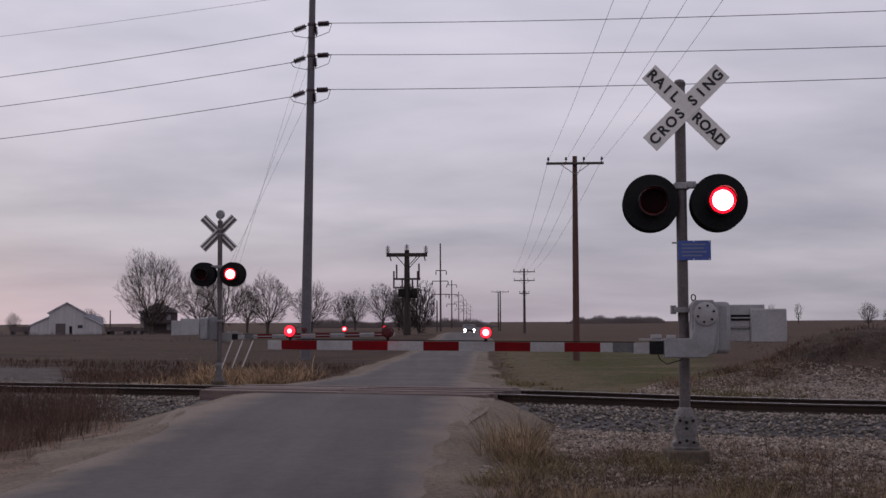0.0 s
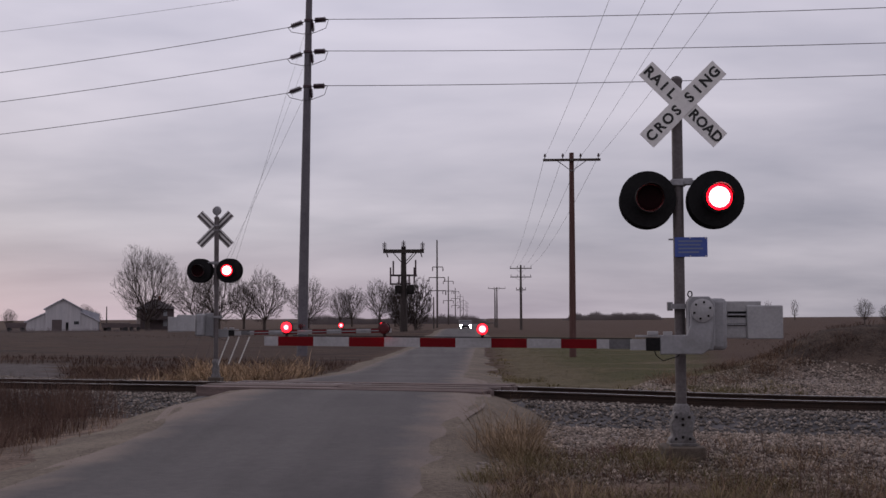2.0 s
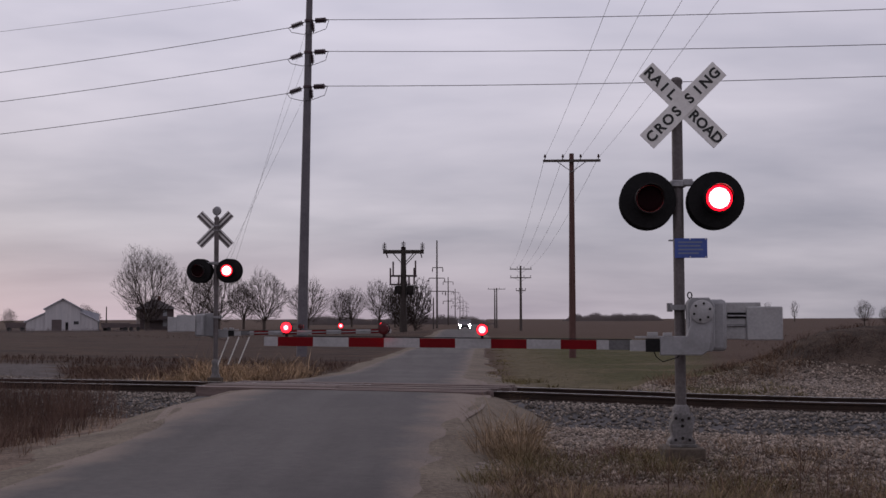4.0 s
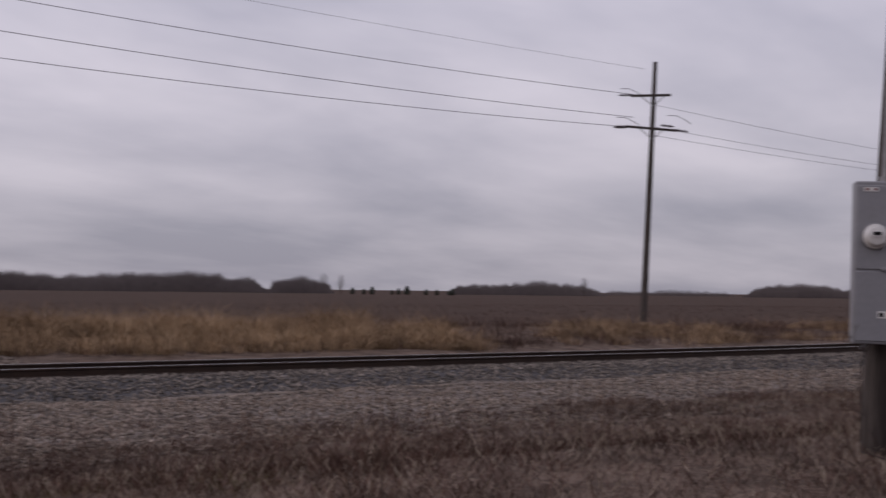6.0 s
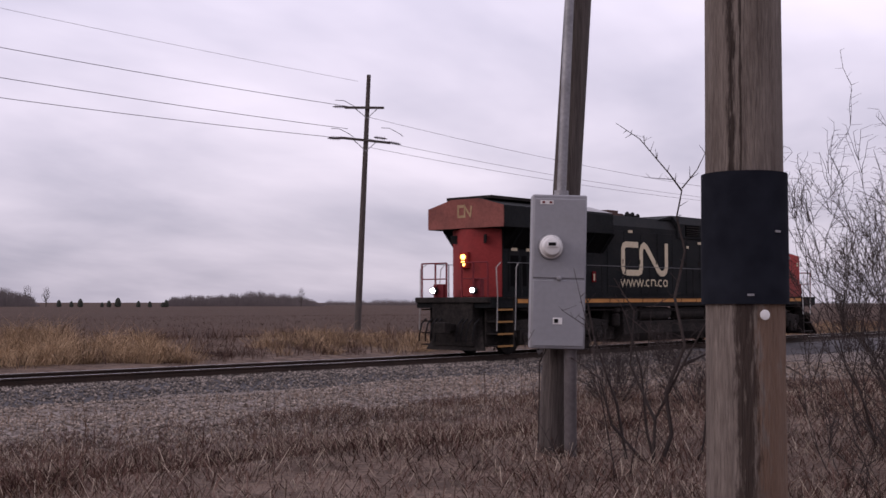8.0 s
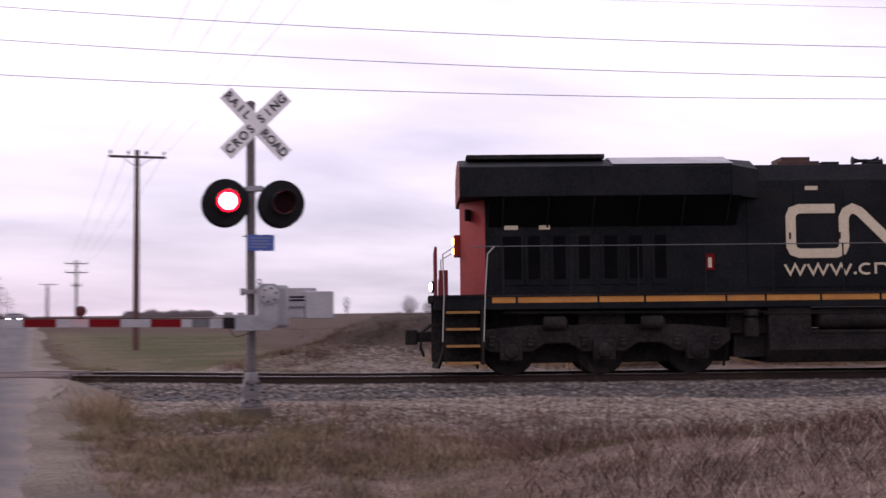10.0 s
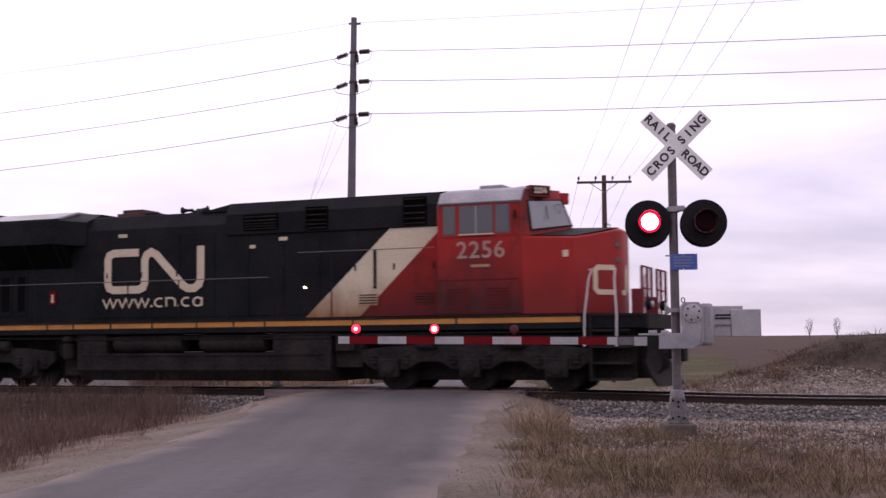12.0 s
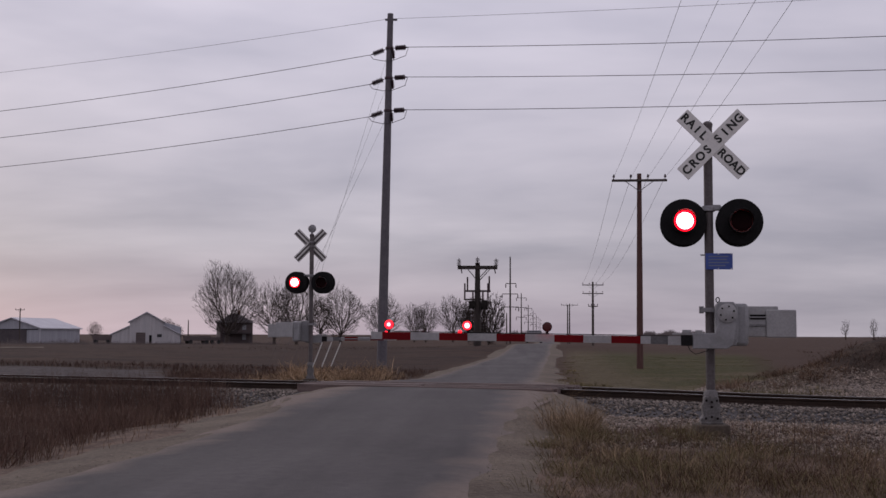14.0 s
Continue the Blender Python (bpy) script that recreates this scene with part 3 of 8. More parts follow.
        for i in range(len(p) - 1):
            self.prism([tuple(left[i]), tuple(right[i]), tuple(right[i + 1]), tuple(left[i + 1])], t0, t1, m)
        return self

    def mesh(self, name, material, smooth=True):
        me = bpy.data.meshes.new(name)
        me.from_pydata(self.v, [], self.f)
        for mm in material if hasattr(material, "__len__") else [material]:
            me.materials.append(mm)
        if smooth:
            me.polygons.foreach_set("use_smooth", [True] * len(me.polygons))
            me.set_sharp_from_angle(angle=radians(38))
        me.update()
        return me


def part(name, shape, material, parent=None, label="", bevel=0.0, smooth=True, at=None):
    ob = new(name, shape if isinstance(shape, bpy.types.Mesh) else shape.mesh(name, material, smooth))
    if parent:
        ob.parent = parent
    if at is not None:
        ob.matrix_basis = at
    if label:
        tagged(ob, label)
    if bevel:
        b = ob.modifiers.new("bevel", "BEVEL")
        b.width, b.segments, b.limit_method, b.angle_limit = bevel, 2, "ANGLE", radians(40)
    return ob


def thing(name, m, label, category, group="", kind=""):
    ob = new(name)
    ob.empty_display_size = 0.2
    ob.matrix_basis = m
    return tagged(ob, label, category, group, kind)


def lettering(name, text, size, material, parent, m, depth=0.002, label="", gap=1.0, bold=0.035):
    cu = bpy.data.curves.new(name, "FONT")
    cu.body, cu.size, cu.extrude, cu.offset = text, size, depth, size * bold
    cu.align_x, cu.align_y, cu.space_character = "CENTER", "CENTER", gap
    cu.resolution_u = 3
    tmp = bpy.data.objects.new(name, cu)
    scene.collection.objects.link(tmp)
    me = bpy.data.meshes.new_from_object(tmp.evaluated_get(bpy.context.evaluated_depsgraph_get()))
    bpy.data.objects.remove(tmp)
    bpy.data.curves.remove(cu)
    me.materials.clear()
    me.materials.append(material)
    return part(name, me, material, parent, label, at=m)


def quick_mesh(name, verts, loops, starts, totals, material):
    """A mesh from number arrays, for what has very many pieces."""
    me = bpy.data.meshes.new(name)
    me.vertices.add(len(verts))
    me.vertices.foreach_set("co", np.asarray(verts, np.float32).ravel())
    me.loops.add(len(loops))
    me.loops.foreach_set("vertex_index", np.asarray(loops, np.int32))
    me.polygons.add(len(starts))
    me.polygons.foreach_set("loop_start", np.asarray(starts, np.int32))
    me.polygons.foreach_set("loop_total", np.asarray(totals, np.int32))
    me.materials.append(material)
    me.update(calc_edges=True)
    me.validate()
    return me


# ---------------------------------------------------------------- plan: track, road and ground
PHI = radians(20.0)
U, N = Vector((math.cos(PHI), -math.sin(PHI), 0)), Vector((math.sin(PHI), math.cos(PHI), 0))
TRACK = 24.43                      # distance of the track's middle line from the origin
TRACK_AT = pose(N.x * TRACK, N.y * TRACK, 0, 0, 0, -20.0)


def bend(s):
    """The track curves gently away east of the crossing: its shift and turn at s."""
    k = np.maximum(np.asarray(s, float) - 18.0, 0)
    return 0.0008 * np.minimum(k, 60) ** 2 + 0.096 * np.maximum(k - 60, 0), np.arctan(0.0016 * np.minimum(k, 60))


def dip(s):
    """The track sinks a little east of the crossing: its height at s."""
    return -0.10 * step(-8.0, -1.0, s) * (1 - step(22, 50, s))


def road_x(y):
    return -2.75 + 0.038 * y


def step(a, b, v):
    v = np.clip((v - a) / (b - a), 0, 1)
    return v * v * (3 - 2 * v)


def rise(y):
    """A low swell that the lane crosses far off."""
    return 0.75 * step(100, 134, y) * (1 - step(142, 172, y))


def road_z(y):
    return -0.20 + 0.17 * step(12, 22, y) - 0.38 * step(27, 46, y) + rise(y)


def road_half(y):
    return 2.25 + 0.55 * step(17, 22, y) * (1 - step(29, 35, y))


def wave(x, y, s, seed=0.0):
    return (np.sin(x * s + 1.3 + seed) * np.cos(y * s * 1.17 + 0.7 * seed) + 0.5 * np.sin(x * s * 2.3 + y * s * 1.9 + seed)) / 1.5


def ground_z(x, y):
    x, y = np.asarray(x, float), np.asarray(y, float)
    n = x * N.x + y * N.y
    g = -0.30 + 0.05 * wave(x, y, 0.5) + 0.02 * wave(x, y, 1.7, 2) + rise(y) * np.exp(-((x - road_x(y)) / 14.0) ** 2)
    g = g + 0.13 * np.exp(-((x - 2.9) ** 2 + (y - 14.1) ** 2) / 8.0)          # pad of the near signal
    g = g - 0.35 * step(-5.2, -8.5, x) * (1 - step(17, 21, n))                # ditch beyond the road
    g = g - 0.18 * step(18.5, 21.0, n) * (1 - step(28, 30.5, n))              # under the ballast
    far = step(30, 40, n)
    g = g - 0.12 * far + 0.10 * far * wave(x, y, 0.05)
    g = g + 1.35 * np.exp(-((x - 11.2) / 3.4) ** 2 - ((y - 33.5) / 2.3) ** 2) * (1 + 0.15 * wave(x, y, 1.1))   # spoil heap
    s = x * U.x + y * U.y
    g = g + (0.62 - 0.25 * step(20, 45, s)) * np.exp(-((n - 35.0) / 2.6) ** 2) * step(9, 15, x)          # low bank with the tall grass
    g = g + 0.60 * step(2.4, 5.0, x) * (1 - step(6.2, 11.0, n)) * step(-9, -4, y)     # low bank with the service post
    d = np.hypot(x, y)
    g = g + step(150, 1500, d) * (2.2 + 1.5 * wave(x, y, 0.0021, 1))          # the land swells far off
    lat = np.abs(x - road_x(y))
    near = 1 - step(road_half(y) + 1.0, road_half(y) + 2.6, lat)
    return g * (1 - near) + np.minimum(g, road_z(y) - 0.07) * near


def axis_points():
    a = [0.0]
    while a[-1] < 3600:
        a.append(a[-1] + (0.45 if a[-1] < 24 else max(0.45, 0.055 * (a[-1] - 24) + 0.45)))
    return np.array(a)


def build_ground():
    ax = axis_points()
    xs = np.concatenate([-ax[:0:-1], ax]) + 2.0
    ys = np.concatenate([-ax[:0:-1], ax]) + 20.0
    gx, gy = np.meshgrid(xs, ys)
    gz = ground_z(gx, gy)
    verts = np.stack([gx, gy, gz], -1).reshape(-1, 3)
    w, h = len(xs), len(ys)
    i = np.arange((h - 1) * (w - 1))
    r, c = i // (w - 1), i % (w - 1)
    q = np.stack([r * w + c, r * w + c + 1, (r + 1) * w + c + 1, (r + 1) * w + c], -1)
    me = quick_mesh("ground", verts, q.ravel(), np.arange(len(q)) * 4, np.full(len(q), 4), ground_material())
    me.polygons.foreach_set("use_smooth", [True] * len(me.polygons))
    return tagged(new("ground", me), "bare brown winter fields with worn gravel beside the track", "ground", kind="structure")


def ground_material():
    m = bpy.data.materials.new("winter_ground")
    m.use_nodes = True
    t = m.node_tree
    b = t.nodes["Principled BSDF"]
    g = t.nodes.new("ShaderNodeNewGeometry")
    pos = g.outputs["Position"]

    def math1(op, a, v):
        k = t.nodes.new("ShaderNodeMath")
        k.operation = op
        t.links.new(a, k.inputs[0])
        if isinstance(v, (int, float)):
            k.inputs[1].default_value = v
        else:
            t.links.new(v, k.inputs[1])
        return k.outputs[0]

    def dot(vec):
        k = t.nodes.new("ShaderNodeVectorMath")
        k.operation = "DOT_PRODUCT"
        k.inputs[1].default_value = vec
        t.links.new(pos, k.inputs[0])
        return k.outputs["Value"]

    def noise_at(scale, detail=4, stretch=None):
        k = t.nodes.new("ShaderNodeTexNoise")
        k.inputs["Scale"].default_value, k.inputs["Detail"].default_value = scale, detail
        src = pos
        if stretch:
            mp = t.nodes.new("ShaderNodeMapping")
            mp.inputs["Rotation"].default_value = (0, 0, PHI)
            mp.inputs["Scale"].default_value = stretch
            t.links.new(pos, mp.inputs[0])
            src = mp.outputs[0]
        t.links.new(src, k.inputs["Vector"])
        return k.outputs["Fac"]

    def ramp01(v, a, b_):
        k = t.nodes.new("ShaderNodeMapRange")
        k.interpolation_type = "SMOOTHSTEP"
        k.inputs["From Min"].default_value, k.inputs["From Max"].default_value = a, b_
        t.links.new(v, k.inputs["Value"])
        return k.outputs[0]

    def blend(f, a, b_):
        k = t.nodes.new("ShaderNodeMix")
        k.data_type = "RGBA"
        t.links.new(f, k.inputs["Factor"])
        for s, v in (("A", a), ("B", b_)):
            if isinstance(v, tuple):
                k.inputs[s].default_value = (*v, 1)
            else:
                t.links.new(v, k.inputs[s])
        return k.outputs["Result"]

    coarse, mid, fine = noise_at(0.35), noise_at(2.2), noise_at(22)
    n_raw = dot(tuple(N))
    n = math1("ADD", n_raw, math1("MULTIPLY", math1("SUBTRACT", coarse, 0.5), 3.0))
    mf = ramp01(math1("ADD", mid, fine), 0.75, 1.25)
    soil = blend(mf, (0.072, 0.050, 0.039), (0.170, 0.122, 0.096))
    gravel = blend(ramp01(math1("ADD", math1("MULTIPLY", noise_at(11, 2), 1.2), math1("MULTIPLY", fine, 0.8)), 0.86, 1.14), (0.070, 0.054, 0.046), (0.245, 0.208, 0.187))
    field = blend(ramp01(noise_at(0.9, 6, (0.25, 2.2, 1)), 0.35, 0.65), (0.040, 0.0215, 0.0150), (0.070, 0.0410, 0.0285))
    field = blend(ramp01(noise_at(0.012, 3, (0.3, 3, 1)), 0.45, 0.6), field, (0.058, 0.0345, 0.0240))
    lawn = blend(mf, (0.036, 0.0345, 0.010), (0.064, 0.0565, 0.020))
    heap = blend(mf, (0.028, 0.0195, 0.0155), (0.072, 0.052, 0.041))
    on_gravel = math1("MULTIPLY", ramp01(n, 11.6, 13.8), ramp01(n, 34.0, 31.5))
    s_raw = math1("ADD", dot(tuple(U)), math1("MULTIPLY", math1("SUBTRACT", coarse, 0.5), 4.0))
    on_gravel = math1("MULTIPLY", on_gravel, math1("MAXIMUM", ramp01(n_raw, 27.0, 25.0), ramp01(s_raw, 9.0, 5.0)))
    on_gravel = math1("MULTIPLY", on_gravel, math1("MAXIMUM", ramp01(dot((1, -0.038, 0)), -6.0, -4.6), ramp01(n_raw, 19.0, 20.5)))
    base = blend(on_gravel, soil, gravel)
    base = blend(ramp01(n, 32.5, 36.0), base, field)
    east = math1("SUBTRACT", dot((1, -0.038, 0)), -2.75)
    on_lawn = math1("MULTIPLY", math1("MULTIPLY", ramp01(math1("ADD", east, math1("MULTIPLY", math1("SUBTRACT", mid, 0.5), 2.0)), 2.9, 4.3), ramp01(math1("SUBTRACT", east, math1("MULTIPLY", n_raw, 0.14)), 6.5, 3.5)), math1("MULTIPLY", ramp01(n_raw, 28.5, 30.0), ramp01(n_raw, 118.0, 96.0)))
    # rank dead grass covers the field west of the lane
    on_rank = math1("MULTIPLY", ramp01(dot((1, -0.038, 0)), -5.0, -6.5), math1("MULTIPLY", ramp01(n_raw, 31.0, 33.5), ramp01(n_raw, 190.0, 150.0)))
    base = blend(on_rank, base, blend(ramp01(noise_at(0.5, 6, (0.3, 1.6, 1)), 0.36, 0.66), (0.024, 0.0128, 0.0094), (0.055, 0.0300, 0.0205)))
    # bare dirt and gravel lot west of the far signal
    lot = math1("ADD", dot((1, 0.30, 0)), math1("MULTIPLY", math1("SUBTRACT", coarse, 0.5), 6.0))
    on_lot = math1("MULTIPLY", ramp01(lot, 0.6, -1.6), math1("MULTIPLY", ramp01(n_raw, 26.5, 28.5), ramp01(n, 47.0, 43.5)))
    base = blend(on_lot, base, blend(mf, (0.040, 0.033, 0.033), (0.100, 0.084, 0.083)))
    straw = blend(mf, (0.060, 0.046, 0.026), (0.125, 0.096, 0.057))
    near_edge = math1("MULTIPLY", math1("MAXIMUM", ramp01(math1("ADD", east, math1("MULTIPLY", math1("SUBTRACT", coarse, 0.5), 4.0)), 8.0, 4.6), math1("MAXIMUM", ramp01(n, 36.0, 31.0), ramp01(noise_at(0.18, 5, (0.5, 1.4, 1)), 0.52, 0.66))), 0.85)
    lawn = blend(near_edge, lawn, straw)
    base = blend(on_lawn, base, lawn)
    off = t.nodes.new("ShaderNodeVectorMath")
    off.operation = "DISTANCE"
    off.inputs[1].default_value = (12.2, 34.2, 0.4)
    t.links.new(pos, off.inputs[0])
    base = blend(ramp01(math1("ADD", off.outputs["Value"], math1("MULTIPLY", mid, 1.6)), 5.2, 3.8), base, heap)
    t.links.new(base, b.inputs["Base Color"])
    b.inputs["Roughness"].default_value, b.inputs["Specular IOR Level"].default_value = 0.95, 0.15
    bp = t.nodes.new("ShaderNodeBump")
    bp.inputs["Strength"].default_value, bp.inputs["Distance"].default_value = 0.8, 0.06
    t.links.new(math1("ADD", noise_at(6), math1("MULTIPLY", noise_at(30), 0.5)), bp.inputs["Height"])
    t.links.new(bp.outputs[0], b.inputs["Normal"])
    return m


def build_road():
    """The lane as one sheet, with the gravel shoulders under it."""
    ys = np.concatenate([np.arange(-60, 80, 0.8), np.arange(80, 400, 8), np.arange(400, 1500, 60)])
    out = []
    for name, extra, dz, material, across in (("road", 0.0, 0.0, ASPHALT, 10), ("road_shoulder", 1.0, -0.03, SHOULDER, 24)):
        s = Shape()
        for y in ys:
            half = road_half(y) + extra * (1 + 0.22 * float(step(18.0, 22.0, y) * (1 - step(27.0, 31.5, y))) + (0.12 if y < 27 else 0.03) * float(wave(y, 0, 1.1)))
            far = float(ground_z(road_x(y) + 6, y)) if y > 90 else None
            for k in range(across + 1):
                f = k / across * 2 - 1
                rough = (0.07 if y < 27 else 0.02) * float(wave(y * 1.0, f * 9, 0.9)) * (abs(f) > 0.95)
                crown = 0.02 * (1 - f * f) - (((0.08 + 0.20 * float(step(17, 21, y) * (1 - step(28, 32, y)))) * max(0.0, abs(f) - 0.68) * 4 + 0.012 * float(wave(y * 2, f * 13, 1.3))) if extra else 0)
                z = float(road_z(y)) if far is None else max(float(road_z(y)), far + 0.05)
                s.v.append((road_x(y) + f * half + rough, y, z + crown + dz - (0.035 if extra == 0 and abs(f) > 0.9 else 0)))
        w = across + 1
        s.f = [(i * w + k, i * w + k + 1, (i + 1) * w + k + 1, (i + 1) * w + k) for i in range(len(ys) - 1) for k in range(across)]
        ob = part(name, s, material)
        out.append(tagged(ob, *(("worn grey asphalt lane crossing the track", "road") if extra == 0 else ("pale dusty gravel shoulder of the lane", "shoulder")), kind="structure"))
    return out


def shoulder_z(x, y):
    """Height of the gravel shoulder's surface beside the lane."""
    by = step(17, 21, y) * (1 - step(28, 32, y))
    half = road_half(y) + 1 + 0.22 * step(18.0, 22.0, y) * (1 - step(27.0, 31.5, y))
    f = np.abs(x - road_x(y)) / half
    return road_z(y) - 0.01 - 0.02 * f * f - (0.08 + 0.20 * by) * np.maximum(0, f - 0.68) * 4


def top_z(x, y):
    """Height of the soil, or of the gravel shoulder where that lies over it."""
    g = ground_z(x, y)
    return np.where(np.abs(x - road_x(y)) < road_half(y) + 0.9, np.maximum(g, shoulder_z(x, y) - 0.03), g)


def stones(name, count, region, size, material, label, seed):
    """Loose stones as small crushed lumps. region(rng, count) gives x, y, z."""
    rng = np.random.default_rng(seed)
    p = region(rng, count)
    base = np.array([(1, 0, 0), (-1, 0, 0), (0, 1, 0), (0, -1, 0), (0, 0, 1), (0, 0, -0.6)], float)
    faces = np.array([(0, 2, 4), (2, 1, 4), (1, 3, 4), (3, 0, 4), (2, 0, 5), (1, 2, 5), (3, 1, 5), (0, 3, 5)])
    sz = rng.uniform(size[0], size[1], (count, 1, 1)) * rng.uniform(0.6, 1.3, (count, 6, 1)) * np.array([1, 1, 0.75])
    a = rng.uniform(0, 6.283, count)
    ca, sa = np.cos(a)[:, None], np.sin(a)[:, None]
    v = base[None] * sz
    x, y = v[..., 0] * ca - v[..., 1] * sa, v[..., 0] * sa + v[..., 1] * ca
    v = np.stack([x, y, v[..., 2]], -1) + p[:, None]
    loops = (faces[None] + (np.arange(count) * 6)[:, None, None]).ravel()
    nf = count * 8
    me = quick_mesh(name, v.reshape(-1, 3), loops, np.arange(nf) * 3, np.full(nf, 3), material)
    return tagged(new(name, me), label, "stones", kind="stuff")


def ballast_z(d):
    """Height of the ballast at d metres from the track's middle line."""
    d = np.abs(d)
    return -0.19 - 0.25 * step(1.6, 4.3, d) - 0.10 * step(4.0, 5.6, d)


def build_track():
    """Ballast bed, ties, two rails and the planked crossing."""
    s = Shape()
    ds = [-6, -5, -4.2, -3.4, -2.6, -1.8, -0.9, 0, 0.9, 1.8, 2.6, 3.4, 4.2, 5, 6]
    xs = list(np.arange(-70, 110, 0.5)) + list(np.arange(110, 900, 20))
    xs = list(np.arange(-900, -70, 20)) + xs
    for x in xs:
        for d in ds:
            z = float(ballast_z(d)) + 0.025 * float(wave(x * 3.1, d * 3.7, 1.0)) + 0.012 * float(wave(x * 7, d * 9, 1.0, 3))
            p = U * x + N * (TRACK + d + float(bend(x)[0]))
            s.v.append((p.x, p.y, z + float(dip(x)) - (0.25 if abs(d) == 6 else 0)))
    w = len(ds)
    for i in range(len(xs) - 1):
        for k in range(w - 1):
            s.f.append((i * w + k, (i + 1) * w + k, (i + 1) * w + k + 1, i * w + k + 1))
    tagged(part("ballast", s, BALLAST), "grey crushed-stone ballast shouldered along the track", "ballast", kind="structure")
    head = [(-0.036, -0.03), (-0.03, 0.0), (0.03, 0.0), (0.036, -0.03), (0.028, -0.045), (0.009, -0.055), (0.009, -0.14), (0.07, -0.16), (0.07, -0.175), (-0.07, -0.175), (-0.07, -0.16), (-0.009, -0.14), (-0.009, -0.055), (-0.028, -0.045)]
    track = thing("railway_track", TRACK_AT, "single railway track on dark timber ties", "railway track", kind="structure")
    for d in (-0.755, 0.755):
        r = Shape()
        n = len(head)
        runs = [-900] + list(range(-9, 81, 2)) + [140, 500]
        for x in runs:
            r.v += [(x, d + a + float(bend(x)[0]), b + float(dip(x))) for a, b in head]
        r.f = [(j * n + i, j * n + (i + 1) % n, (j + 1) * n + (i + 1) % n, (j + 1) * n + i) for j in range(len(runs) - 1) for i in range(n)]
        me = r.mesh("rail", [RAILSIDE, RAILHEAD], smooth=False)
        for j in range(len(runs) - 1):
            me.polygons[j * n + 1].material_index = 1
        part("rail", me, None, track, "rusty steel rail with a worn bright head")
    tie = Shape().box(-0.11, -1.3, -0.36, 0.11, 1.3, -0.165).mesh("tie", TIE, smooth=False)
    for i in range(210):
        x = -48 + i * 0.52
        if -14.5 < x < -7.3:
            continue
        part("tie", tie, TIE, track, at=pose(x, random.uniform(-0.04, 0.04) + float(bend(x)[0]), random.uniform(-0.012, 0.008) + float(dip(x)), 0, 0, random.uniform(-1, 1) + math.degrees(float(bend(x)[1]))))
    crossing = thing("level_crossing", TRACK_AT, "old timber-planked crossing surface between and beside the rails", "level crossing", kind="structure")
    for d0, d1 in ((-1.36, -1.10), (-1.08, -0.84), (-0.66, -0.40), (-0.38, -0.14), (-0.12, 0.12), (0.14, 0.38), (0.40, 0.66), (0.84, 1.08), (1.10, 1.36)):
        for x0, x1 in ((-14.2, -10.95), (-10.9, -7.5)):
            e = random.uniform(-0.25, 0.25)
            part("plank", Shape().box(x0 + e, d0, -0.2, x1 + e, d1, 0.012 + random.uniform(-0.008, 0.008)), PLANK, crossing, smooth=False)


# ---------------------------------------------------------------- grass and weeds
def blades(name, count, region, height, width, lean, material, label, seed, curl=0.5, category="grass"):
    """Many single blades, each bent once. region(rng, count) gives x, y."""
    rng = np.random.default_rng(seed)
    x, y, hs = region(rng, count)
    count = len(x)
    z = top_z(x, y) - 0.02
    h = rng.uniform(height[0], height[1], count) * hs
    a = rng.uniform(0, 6.283, count)
    face = rng.uniform(0, 6.283, count)
    ln = rng.uniform(lean[0], lean[1], count)
    w = rng.uniform(0.6, 1.2, count) * width
    wx, wy = np.cos(face) * w / 2, np.sin(face) * w / 2
    dx, dy = np.cos(a), np.sin(a)
    mid = np.stack([x + dx * h * np.sin(ln) * 0.45, y + dy * h * np.sin(ln) * 0.45, z + h * np.cos(ln * 0.6) * 0.6], -1)
    ln2 = ln * (1 + curl)
    tip = mid + np.stack([dx * h * np.sin(ln2) * 0.55, dy * h * np.sin(ln2) * 0.55, h * np.cos(ln2) * 0.45], -1)
    base = np.stack([x, y, z], -1)
    side = np.stack([wx, wy, 0 * wx], -1)
    v = np.stack([base - side, base + side, mid + side * 0.8, mid - side * 0.8, tip], 1).reshape(-1, 3)
    k = (np.arange(count) * 5)[:, None]
    loops = (k + np.array([0, 1, 2, 3, 3, 2, 4])[None]).ravel()
    starts = (np.arange(count)[:, None] * 7 + np.array([0, 4])[None]).ravel()
    totals = np.tile([4, 3], count)
    me = quick_mesh(name, v, loops, starts, totals, material)
    return tagged(new(name, me), label, category, kind="stuff")


